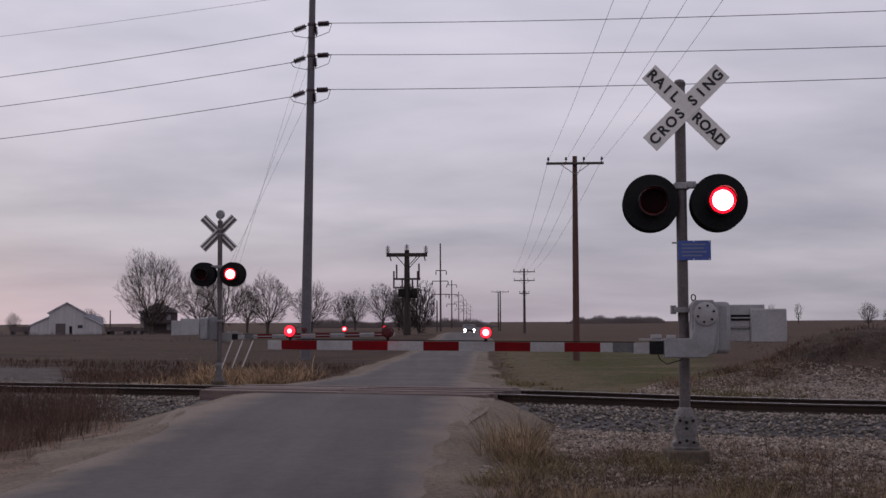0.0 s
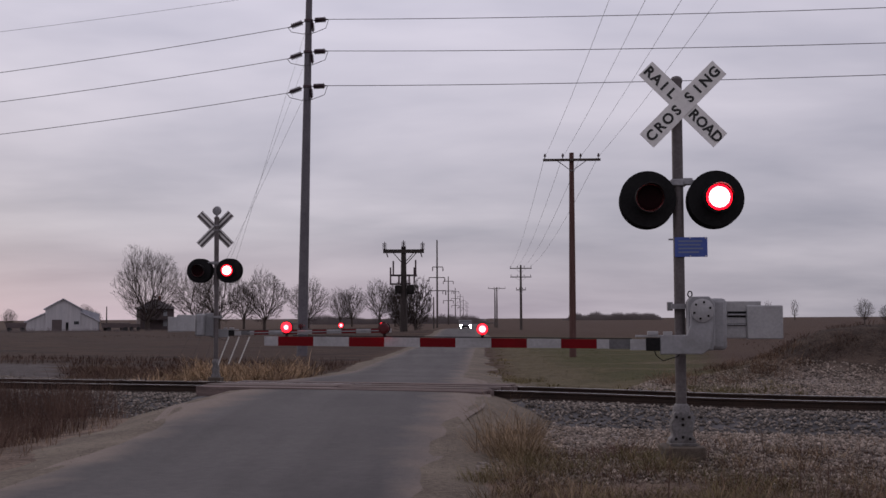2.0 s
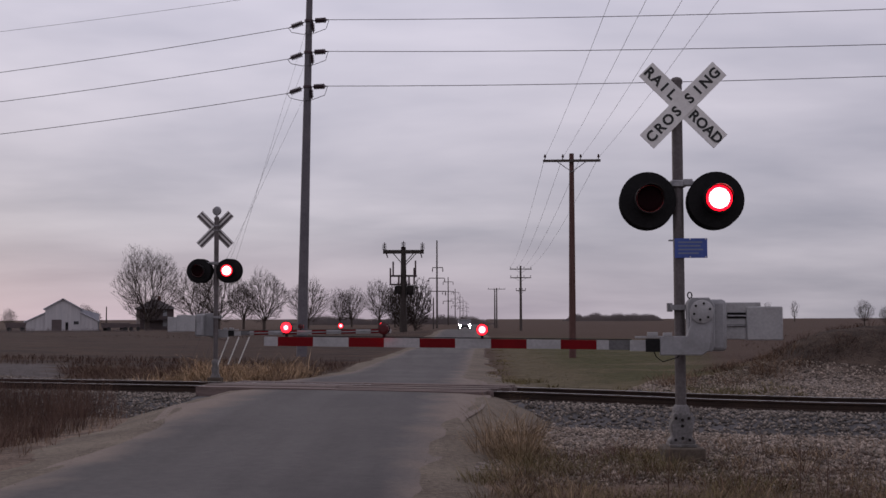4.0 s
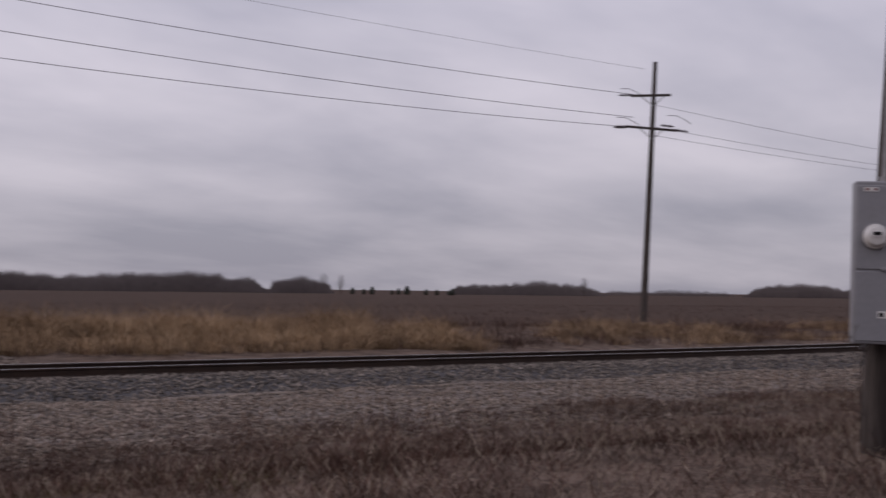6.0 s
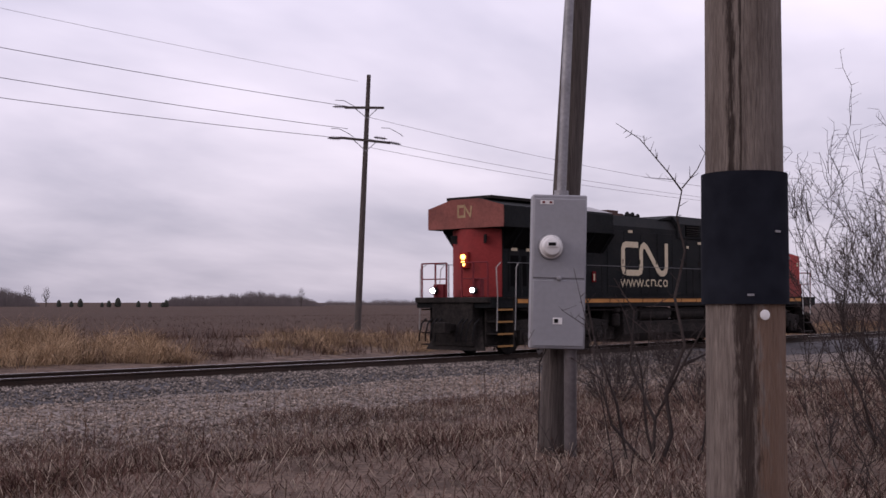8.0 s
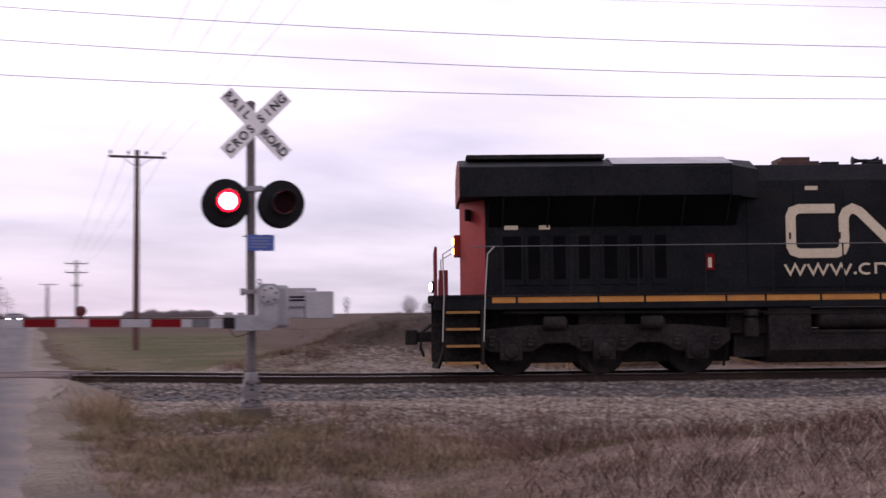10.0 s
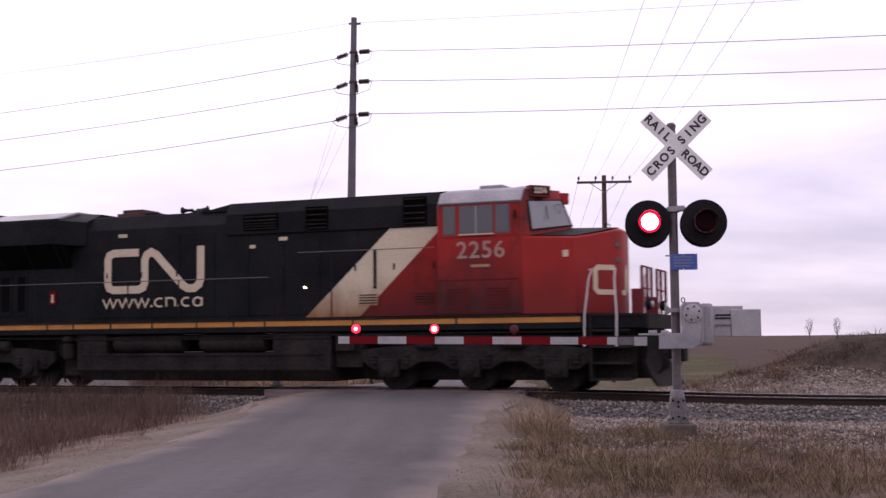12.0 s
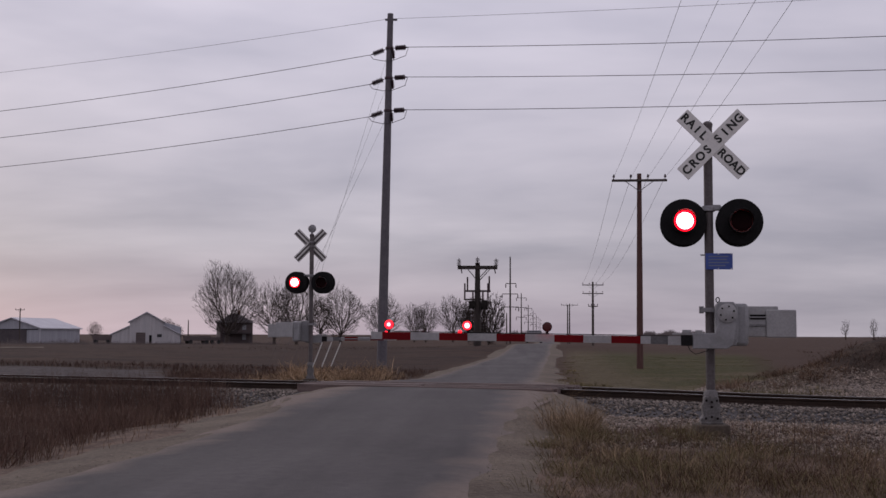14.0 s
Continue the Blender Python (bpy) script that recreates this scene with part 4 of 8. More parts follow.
def tussocks(name, count, per, region, height, width, material, label, seed, spread=0.5, category="grass"):
    """Mounds of arching blades that lean out from each tussock's middle."""
    rng = np.random.default_rng(seed)
    cx, cy, cs = region(rng, count)
    cs = cs * rng.uniform(0.6, 1.15, len(cx))

    def blade_feet(r2, n):
        q = np.sqrt(rng.uniform(0, 1, (len(cx), per))) * spread * cs[:, None]
        a = rng.uniform(0, 6.283, (len(cx), per))
        x, y = cx[:, None] + q * np.cos(a), cy[:, None] + q * np.sin(a)
        hs = cs[:, None] * (1.12 - 0.5 * (q / (spread * cs[:, None])) ** 2)
        return x.ravel(), y.ravel(), hs.ravel(), a.ravel(), (q / (spread * cs[:, None])).ravel()

    x, y, hs, a, f = blade_feet(rng, count)
    n = len(x)
    h = rng.uniform(height[0], height[1], n) * hs
    a = a + rng.normal(0, 0.7, n)
    ln = 0.08 + 0.55 * f + rng.uniform(0, 0.35, n)
    z = top_z(x, y) - 0.02
    w = rng.uniform(0.6, 1.2, n) * width
    face = rng.uniform(0, 6.283, n)
    side = np.stack([np.cos(face) * w / 2, np.sin(face) * w / 2, 0 * w], -1)
    dx, dy = np.cos(a), np.sin(a)
    base = np.stack([x, y, z], -1)
    mid = base + np.stack([dx * np.sin(ln), dy * np.sin(ln), np.cos(ln)], -1) * (h * 0.55)[:, None]
    l2 = np.minimum(ln * 2.1 + 0.25, 1.9)
    tip = mid + np.stack([dx * np.sin(l2), dy * np.sin(l2), np.cos(l2)], -1) * (h * 0.5)[:, None]
    v = np.stack([base - side, base + side, mid + side, mid - side, tip], 1).reshape(-1, 3)
    k = (np.arange(n) * 5)[:, None]
    loops = (k + np.array([0, 1, 2, 3, 3, 2, 4])[None]).ravel()
    starts = (np.arange(n)[:, None] * 7 + np.array([0, 4])[None]).ravel()
    me = quick_mesh(name, v, loops, starts, np.tile([4, 3], n), material)
    return tagged(new(name, me), label, category, kind="stuff")


def in_track(n0, n1, s0, s1, keep=None, clump=0.0, hmin=0.6):
    """Points in a strip along the track; clump: how strongly they gather."""
    def region(rng, count):
        n, s = rng.uniform(n0, n1, count), rng.uniform(s0, s1, count)
        x, y = s * U.x + n * N.x, s * U.y + n * N.y
        hs = np.ones(count)
        if clump:
            f = 0.5 + 0.5 * wave(x, y, 0.9, 4) * 0.6 + 0.25 * wave(x, y, 2.9, 1)
            ok = rng.uniform(0, 1, count) < np.clip(1 - clump + clump * f * 1.4, 0, 1)
            x, y, hs = x[ok], y[ok], np.clip(hmin + (1 - hmin) * f[ok] * 1.5, 0.3, 1.4)
        off = np.abs(x - road_x(y)) - road_half(y)
        ok = off > 0.75
        if keep is not None:
            ok &= keep(x, y)
        return x[ok], y[ok], hs[ok]
    return region


def in_box(x0, x1, y0, y1, keep=None, soft=True, gap=0.55):
    def region(rng, count):
        x, y = rng.uniform(x0, x1, count), rng.uniform(y0, y1, count)
        f = 0.5 + 0.5 * wave(x, y, 1.4, 4) * 0.6 + 0.25 * wave(x, y, 3.9, 1) if soft else rng.uniform(0.3, 0.9, count)
        ok = (rng.uniform(0, 1, count) < np.clip(0.25 + f, 0, 1)) & (np.abs(x - road_x(y)) - road_half(y) > gap + 0.2 * (1 + wave(x, y, 2.3, 2)) * (gap < 0.5) + rng.exponential(0.08, count))
        if keep is not None:
            ok &= keep(x, y)
        return x[ok], y[ok], np.clip(0.55 + 0.6 * f[ok], 0.4, 1.2)
    return region


def build_grass():
    near = lambda x, y: (np.hypot(x, y) > 2.0) & (x > 0.2)
    east = lambda x, y: x > 0.9
    off_mast = lambda x, y: np.hypot(x - 2.81, y - 13.95) > 0.42
    west = lambda x, y: x < -4.6
    # matted red-brown grass before the track
    def ragged(x, y):
        """The grass ends in a ragged line before the gravel, farther out to the east."""
        n, q = x * N.x + y * N.y, x * U.x + y * U.y
        return near(x, y) & (n < 12.7 + 1.8 * step(1, 13, q) + 0.9 * wave(x, y, 1.1, 3))

    blades("dry_grass", 84000, in_track(0.5, 15.0, 1, 26, ragged, 0.45), (0.17, 0.36), 0.0062, (0.7, 1.9), RUSSET, "matted red-brown dry grass on the verge before the track", 1, 1.2)
    tussocks("matted_dry_grass", 760, 70, in_track(0.8, 15.0, 1, 26, ragged, 0.8, 0.5), (0.16, 0.36), 0.006, RUSSET, "lodged tufts of red-brown dry grass", 41, 0.4)
    blades("brown_grass", 26000, in_track(0.5, 13.4, -6, 4, near, 0.8), (0.08, 0.28), 0.005, (0.5, 1.5), REDGRASS, "thinner brown dry grass nearer the lane", 31, 0.7)
    blades("bleached_grass", 26000, in_track(0.5, 14.0, 1.5, 25, ragged, 0.85), (0.20, 0.36), 0.0055, (0.7, 1.5), PALEGRASS, "bleached curled grass tips among the dry verge grass", 2, 2.6)
    blades("verge_grass", 15000, in_box(-0.4, 4.8, 5.6, 14.4, off_mast, True, 0.22), (0.05, 0.2), 0.0045, (0.5, 1.5), REDGRASS, "thin dry grass on the road verge by the signal", 3)
    blades("green_verge_grass", 18000, in_box(-0.4, 3.9, 5.0, 14.0, off_mast, True, 0.15), (0.05, 0.18), 0.0045, (0.5, 1.6), VERGEGREEN, "straw-green short grass on the road verge", 4, 0.9)
    tussocks("verge_clump", 40, 90, in_box(0.3, 1.3, 14.2, 17.8, off_mast, True, 0.25), (0.45, 1.02), 0.005, TAWNY, "tawny arching grass clump at the corner of road and track", 5, 0.24)
    tussocks("verge_tuft", 130, 70, in_box(-0.1, 3.4, 8.0, 14.6, off_mast, True, 0.2), (0.16, 0.46), 0.0045, VERGEGREEN, "low olive and straw tufts on the road verge", 42, 0.34)
    tussocks("matted_verge_grass", 900, 60, in_track(8.6, 15.6, -7, 7, lambda x, y: (x > 0.55) & off_mast(x, y), 0.85, 0.4), (0.10, 0.28), 0.0042, RUSSET, "low red-brown grass mats among the gravel by the signal", 32, 0.3)
    tussocks("straw_tufts", 150, 70, in_box(-0.2, 5.5, 5.2, 13.4, off_mast, True, 0.2), (0.10, 0.26), 0.0042, VERGEGREEN, "straw-green tufts on the lane's verge", 33, 0.3)
    tussocks("tawny_tufts", 120, 60, in_box(0.4, 4.6, 8.0, 15.2, off_mast, True, 0.3), (0.16, 0.5), 0.0045, TAWNY, "loose tawny tufts among the verge grass", 50, 0.26)
    blades("weedy_gravel_grass", 12000, in_track(11.2, 18.2, -3.5, 34, lambda x, y: east(x, y) & off_mast(x, y), 0.8), (0.06, 0.24), 0.009, (0.2, 1.1), REDGRASS, "sparse dry weeds growing through the pale gravel", 6)
    blades("thin_stalks", 700, in_track(8.0, 15.0, -2, 26, ragged, 0.5), (0.4, 0.95), 0.008, (0.02, 0.35), WEED, "thin upright dead stalks at the edge of the grass", 7)
    # beyond the track: golden mounds, a darker gap, then lower mounds
    tussocks("tall_grass", 620, 110, in_track(30.2, 37.5, 4.0, 21.5, lambda x, y: east(x, y) & (wave(x, y, 0.42, 5) > -0.5), 1.0, 0.35), (0.6, 1.15), 0.008, TANGRASS, "golden-tan grass in arching mounds beyond the track", 8, 0.55)
    tussocks("mound_grass", 900, 110, in_track(30.4, 37.0, 25.5, 80, lambda x, y: wave(x, y, 0.36, 2) > -0.1, 1.0, 0.35), (0.42, 0.85), 0.009, TANGRASS, "scattered tan grass mounds beyond the track", 43, 0.65)
    tussocks("bank_grass", 420, 120, in_track(30.6, 34.4, 0.6, 22.0, lambda x, y: np.hypot(x - 12.2, y - 34.2) > 2.6, 0.8, 0.55), (0.62, 1.12), 0.010, TANGRASS, "tall golden grass along the bank beyond the track", 18, 0.42)
    tussocks("gap_weeds", 240, 90, in_track(30.2, 36.0, 20.5, 80, None, 0.7, 0.5), (0.35, 0.7), 0.010, WEED, "dark brown weeds between the grass mounds", 44, 0.6)
    blades("tall_dark_weeds", 26000, in_track(30.0, 44.0, 3.0, 95, east, 0.5), (0.25, 0.7), 0.022, (0.1, 1.0), WEED, "dark dead weeds among the tall grass", 9)
    tussocks("heap_weeds", 150, 60, in_box(6.5, 15, 31.5, 37.5), (0.14, 0.34), 0.010, WEED, "dead weeds matted over the earth heap beyond the track", 10, 0.5)
    tussocks("heap_grass", 46, 70, in_box(5.8, 9.6, 30.6, 33.4), (0.22, 0.5), 0.010, REDGRASS, "tan grass at the foot of the earth heap", 45, 0.45)
    blades("lawn_grass", 60000, in_box(2.2, 19, 29.5, 96, lambda x, y: x < 0.21 * y + 0.8, False), (0.03, 0.08), 0.018, (0.9, 1.6), LAWN, "short olive-green roadside grass beyond the track", 11)
    tussocks("lawn_edge_grass", 330, 44, in_box(0.6, 8.6, 28.2, 37.0, lambda x, y: (y < 30.5) | (x < 2.6 + 0.5 * wave(x, y, 1.3)), True, 1.0), (0.12, 0.34), 0.014, VERGEGREEN, "tan grass along the ballast beyond the crossing", 12, 0.4)
    tussocks("shoulder_grass", 420, 46, in_box(-1.0, 7.5, 29.0, 78.0, lambda x, y: x - road_x(y) < 2.25 + 1.5 + 0.5 * wave(x, y, 0.8), True, 0.6), (0.08, 0.24), 0.016, VERGEGREEN, "straw-coloured grass along the lane's shoulder beyond the track", 48, 0.45)
    # west of the lane
    blades("ditch_weeds", 56000, in_track(8.0, 20.6, -40, -6, lambda x, y: x < -5.9, 0.6), (0.25, 0.74), 0.008, (0.1, 0.75), WEED, "dense dark dead weeds in the ditch beside the lane", 13)
    blades("track_weeds", 15000, in_track(18.4, 22.4, -40, -9.5, lambda x, y: x < -6.9, 0.5), (0.55, 1.0), 0.009, (0.05, 0.6), WEED, "dark dead weeds crowding the ballast west of the lane", 49)
    tussocks("ditch_tufts", 520, 60, in_track(8.0, 21.4, -36, -6, lambda x, y: x < -6.1, 0.8, 0.5), (0.3, 0.66), 0.008, RUSSET, "red-brown tufts among the ditch weeds", 46, 0.4)
    blades("ditch_grass", 9000, in_track(8.0, 20.0, -40, -6, west, 0.6), (0.08, 0.3), 0.012, (0.1, 0.9), REDGRASS, "red-brown grass at the foot of the ditch weeds", 14)
    tussocks("signal_grass", 520, 60, in_track(28.8, 35.5, -19.5, -7.5, lambda x, y: (x < -2.8) & (x + 0.30 * y > -0.8), 0.9, 0.35), (0.45, 0.95), 0.012, TANGRASS, "tan and brown tussocks round the far signal", 15, 0.5)
    tussocks("signal_tufts", 300, 46, in_track(29.6, 42.0, -30, -7, lambda x, y: (x < -2.6) & (x + 0.30 * y > -0.4), 0.85, 0.4), (0.24, 0.58), 0.013, REDGRASS, "red-brown tufts between the far signal and the lane", 51, 0.5)
    tussocks("signal_weeds", 300, 60, in_track(30.5, 36.5, -34, -8, lambda x, y: (x < -2.8) & (x + 0.30 * y > -0.6), 0.8, 0.4), (0.35, 0.8), 0.012, WEED, "dark brown weeds behind the far signal", 47, 0.55)
    blades("dark_verge_weeds", 12000, in_track(34.5, 52, -60, -9, lambda x, y: (x < -2.2) & ((x + 0.30 * y > -0.3) | (x * N.x + y * N.y > 44.5 + wave(x, y, 0.4))), 0.5), (0.14, 0.38), 0.03, (0.05, 0.8), WEED, "dark weeds on the bank behind the far signal", 16)
    blades("field_stubble", 13000, in_track(62, 150, -90, 170, lambda x, y: ((x < -8) & (x * N.x + y * N.y > 110)) | (x > 0.21 * y + 3.5), 0.3), (0.10, 0.24), 0.05, (0.05, 0.9), FIELDSTUB, "cut stubble standing in the brown field", 17)


def build_stones():
    def bed(d0, d1, s0, s1):
        def region(rng, count):
            d, s = rng.uniform(d0, d1, count), rng.uniform(s0, s1, count)
            off = bend(s)[0]
            x, y = s * U.x + (TRACK + d + off) * N.x, s * U.y + (TRACK + d + off) * N.y
            ok = np.abs(x - road_x(y)) < road_half(y) + 0.7
            z = ballast_z(d) + dip(s) + 0.015
            z[ok] -= 0.5
            return np.stack([x, y, z], -1)
        return region

    def pale(n0, n1, s0, s1):
        def region(rng, count):
            n, s = rng.uniform(n0, n1, count), rng.uniform(s0, s1, count)
            x, y = s * U.x + n * N.x, s * U.y + n * N.y
            z = ground_z(x, y) + 0.005
            z[np.abs(x - road_x(y)) < road_half(y) + 0.9] -= 0.6
            return np.stack([x, y, z], -1)
        return region

    stones("ballast_stones", 36000, bed(-5.2, -0.85, -26, 38), (0.020, 0.052), STONE, "loose grey crushed stones on the ballast shoulder", 21)
    stones("far_ballast_stones", 14000, bed(0.85, 6.0, -26, 40), (0.02, 0.05), STONE, "loose grey crushed stones on the far ballast shoulder", 22)
    stones("pale_gravel", 22000, pale(12.4, 19.8, -6, 34), (0.018, 0.050), PALESTONE, "pale limestone chips scattered before the track", 23)
    stones("verge_gravel", 14000, pale(12.2, 18.5, -5, 7), (0.012, 0.036), PALESTONE, "pale broken limestone round the signal footing", 25)
    stones("west_gravel", 11000, pale(27.8, 31.8, -42, -12), (0.02, 0.05), STONE, "grey gravel spread beyond the track west of the lane", 27)

    def edge(y0, y1):
        def region(rng, count):
            y = rng.uniform(y0, y1, count)
            lat = road_half(y) - 0.35 + np.abs(rng.normal(0, 0.45, count))
            lat = np.minimum(lat, road_half(y) + 1.0)
            x = road_x(y) + lat * rng.choice((-1.0, 1.0), count)
            return np.stack([x, y, shoulder_z(x, y) + 0.004], -1)
        return region

    stones("shoulder_chips", 1800, edge(4, 34), (0.004, 0.011), DIRTCHIP, "loose chips on the lane's gravel shoulder", 26)
    stones("far_gravel", 14000, pale(27.6, 33.2, -6, 7.5), (0.02, 0.055), PALESTONE, "pale gravel spread beyond the track", 24)


# ---------------------------------------------------------------- trees
def bare_tree(name, height, width, seed, label, ends=420, low=0.16, twig=3, r_twig=0.016, group="bare trees"):
    """A leafless tree: limbs that reach every part of a rounded crown, the thick ones feeding the thin ones, with fine twigs."""
    rng = np.random.default_rng(seed)
    fork = height * max(low, 0.10)
    mid, up = (height + fork) / 2, (height - fork * 0.75) / 2
    # places that the branches reach, most of them in the outer crown
    q = rng.normal(size=(ends, 3))
    q /= np.linalg.norm(q, axis=1)[:, None]
    lump = 1 + 0.13 * np.sin(q[:, 0] * 4.1 + seed) * np.cos(q[:, 1] * 3.7) + 0.10 * np.sin(q[:, 2] * 6 + q[:, 0] * 5 + 2 * seed)
    q *= (rng.uniform(0.12, 1, ends) ** 0.42 * lump)[:, None]
    goal = q * np.array([width / 2, width / 2, up]) + np.array([0, 0, mid])
    goal = goal[np.argsort(np.linalg.norm(goal - np.array([0, 0, fork]), axis=1))]
    node, up_of, run = np.zeros((ends * 9 + 3, 3)), [-1, 0, 1], np.zeros(ends * 9 + 3)
    node[:3] = (0, 0, -0.3), (0, 0, fork * 0.55), (0.004 * height, 0, fork)
    m = 3
    for g in goal:
        far = np.linalg.norm(node[:m] - g, axis=1)
        cost = far + 0.72 * run[:m] + np.maximum(node[:m, 2] - g[2] - 0.2, 0) * 0.5
        cost[:2] = 1e9
        i = int(np.argmin(cost))
        cuts = min(8, max(1, int(far[i] / (height * 0.06))))
        a, prev = node[i].copy(), i
        for k in range(1, cuts + 1):
            f = k / cuts
            p = a + (g - a) * f + rng.normal(0, height * 0.0035, 3) * (k < cuts)
            p[2] -= height * 0.010 * math.sin(f * math.pi)
            node[m] = p
            up_of.append(prev)
            run[m] = run[prev] + far[i] / cuts
            prev = m
            m += 1
    node = node[:m]
    load = np.ones(m)
    for i in range(m - 1, 0, -1):
        load[up_of[i]] += load[i]
    rad = np.maximum(height * 0.027 * (load / load[0]) ** 0.5, r_twig)
    trunk, crown = Shape(), Shape()
    for i in range(1, len(node)):
        big = rad[i] > height * 0.0062
        j = up_of[i]
        (trunk if big else crown).tube([Vector(node[j]), Vector(node[i])], [min(rad[j], rad[i] * 1.25), rad[i]], 7 if big else 3, cap=False)
    for i in range(3, len(node)):
        if load[i] > 14:
            continue
        d0 = Vector(node[i]) - Vector(node[up_of[i]])
        for k in range(twig):
            out = (Vector(node[i]) - Vector((0, 0, fork))).normalized()
            d = (d0.normalized() * 0.5 + out * 0.7 + Vector(rng.normal(0, 0.5, 3))).normalized()
            ln = height * rng.uniform(0.025, 0.06)
            p = Vector(node[i]) - d0 * rng.uniform(0, 1)
            crown.tube([p, p + d * ln], [r_twig, r_twig * 0.5], 3, cap=False)
    t = thing(name, Matrix(), label, "tree", group)
    part("trunk", trunk, BARK, t)
    part("crown", crown, TWIG, t, "fine bare branches")
    return t


def polar(az, d, z=None):
    a = radians(az)
    x, y = d * math.sin(a), d * math.cos(a)
    return x, y, float(ground_z(x, y)) if z is None else z


def put_tree(proto, az, d, k, turn):
    x, y, z = polar(az, d)
    return copy_thing(proto, pose(x, y, z - 0.1, 0, 0, turn) @ Matrix.Scale(k, 4))


def build_trees():
    big = bare_tree("broad_tree", 16.4, 13.0, 3, "broad bare shade tree with a rounded crown by the farmhouse", 3000, 0.10, 3, 0.012)
    round_ = bare_tree("round_tree", 11.4, 10.4, 8, "bare round-headed tree at the field edge", 1800, 0.17, 3, 0.012)
    slim = bare_tree("slim_tree", 9.6, 7.2, 15, "bare tree standing in a row at the field edge", 1200, 0.2, 3, 0.011)
    dark = bare_tree("dense_tree", 8.0, 5.6, 31, "dark dense twiggy tree at the field edge", 1000, 0.06, 5, 0.017)
    wispy = bare_tree("wispy_tree", 10.0, 4.6, 44, "thin wispy bare tree on the skyline", 150, 0.2, 2, 0.02)
    for t, az, d, turn in ((wispy, 25.5, 420, 20), (big, -13.6, 245, 40), (round_, -8.25, 235, 10), (slim, -9.2, 250, 10), (dark, -1.15, 175, 0)):
        x, y, z = polar(az, d)
        t.matrix_basis = pose(x, y, z - 0.1, 0, 0, turn)
    for proto, az, d, k, turn in (
        (round_, -11.4, 225, 1.0, 100), (round_, -10.35, 222, 1.04, 200), (round_, -6.2, 260, 0.92, 210), (slim, -4.7, 300, 1.0, 30),
        (slim, -4.15, 300, 1.04, 130), (slim, -2.85, 300, 1.22, 320), (slim, -2.1, 300, 1.1, 70), (slim, -16.3, 300, 0.6, 20), (slim, -25.5, 330, 0.8, 20),
        (dark, -1.75, 178, 0.92, 140), (slim, 19.4, 330, 0.69, 20), (slim, 20.3, 335, 0.53, 60), (slim, 20.8, 335, 0.69, 110), (slim, 21.4, 330, 0.63, 170), (slim, 22.0, 340, 0.56, 240), (slim, 22.5, 335, 0.66, 300), (slim, 23.1, 345, 0.53, 40),
        (wispy, 15.2, 700, 1.15, 0), (wispy, 16.4, 700, 1.2, 90), (wispy, 26.2, 420, 1.15, 60), (wispy, 26.9, 430, 1.1, 110),
        (wispy, 27.7, 420, 1.2, 160), (wispy, 28.6, 430, 1.0, 210), (wispy, 31.6, 450, 1.1, 15), (wispy, 32.4, 450, 1.15, 75), (wispy, 33.3, 460, 1.0, 140),
        (wispy, 49.0, 620, 1.0, 20), (wispy, 48.2, 640, 1.1, 80), (wispy, 60.5, 620, 1.0, 20), (slim, -19.6, 262, 0.45, 70), (slim, -15.9, 255, 0.42, 10),
    ):
        put_tree(proto, az, d, k, turn)


def far_woods(name, az0, az1, d, height, count, label, seed, hump=0.0, low=0.6):
    """A distant bare wood: a close stand of thin upright stems over a twig bank, with haze put into its pale colour."""
    rng = np.random.default_rng(seed)
    f = rng.uniform(0, 1, count)
    az = np.radians(az0 + (az1 - az0) * f)
    dd = d * rng.uniform(1.0, 1.12, count)
    x, y = dd * np.sin(az), dd * np.cos(az)
    # crowns of uneven height side by side give the outline
    span = math.radians(az1 - az0) * d
    crowns = max(12, int(span / (height * 0.2)))
    mid, amp, wid = rng.uniform(0, 1, crowns), rng.uniform(low, 1.0, crowns), rng.uniform(0.5, 1.1, crowns) * height / span
    env = np.full(count, low * 0.6)
    for c, a, q in zip(mid, amp, wid):
        env = np.maximum(env, a * np.sqrt(np.clip(1 - ((f - c) / q) ** 2, 0, 1)))
    env *= np.clip(np.minimum(f, 1 - f) * 12, 0.3, 1) * (0.85 + hump * np.sin(f * math.pi) + 0.12 * np.sin(f * 9 + seed))
    h = height * env * rng.uniform(0.5, 1.0, count)
    z = ground_z(x, y) - 0.5
    w = height * 0.012 * rng.uniform(0.4, 1.3, count)
    cx, cy = np.cos(az), -np.sin(az)
    lean = rng.normal(0, 0.12, count) * h
    v = np.stack([np.stack([x - cx * w, y - cy * w, z], -1), np.stack([x + cx * w, y + cy * w, z], -1),
                  np.stack([x + cx * (w * 0.8 + lean * 0.6), y + cy * (w * 0.8 + lean * 0.6), z + h * 0.65], -1),
                  np.stack([x - cx * (w * 0.8 - lean * 0.6), y - cy * (w * 0.8 - lean * 0.6), z + h * 0.65], -1),
                  np.stack([x + cx * lean, y + cy * lean, z + h], -1)], 1).reshape(-1, 3)
    k = (np.arange(count) * 5)[:, None]
    loops = (k + np.array([0, 1, 2, 3, 3, 2, 4])[None]).ravel()
    starts = (np.arange(count)[:, None] * 7 + np.array([0, 4])[None]).ravel()
    me = quick_mesh(name, v, loops, starts, np.tile([4, 3], count), HAZETWIG)
    return tagged(new(name, me), label, "woods", kind="stuff")


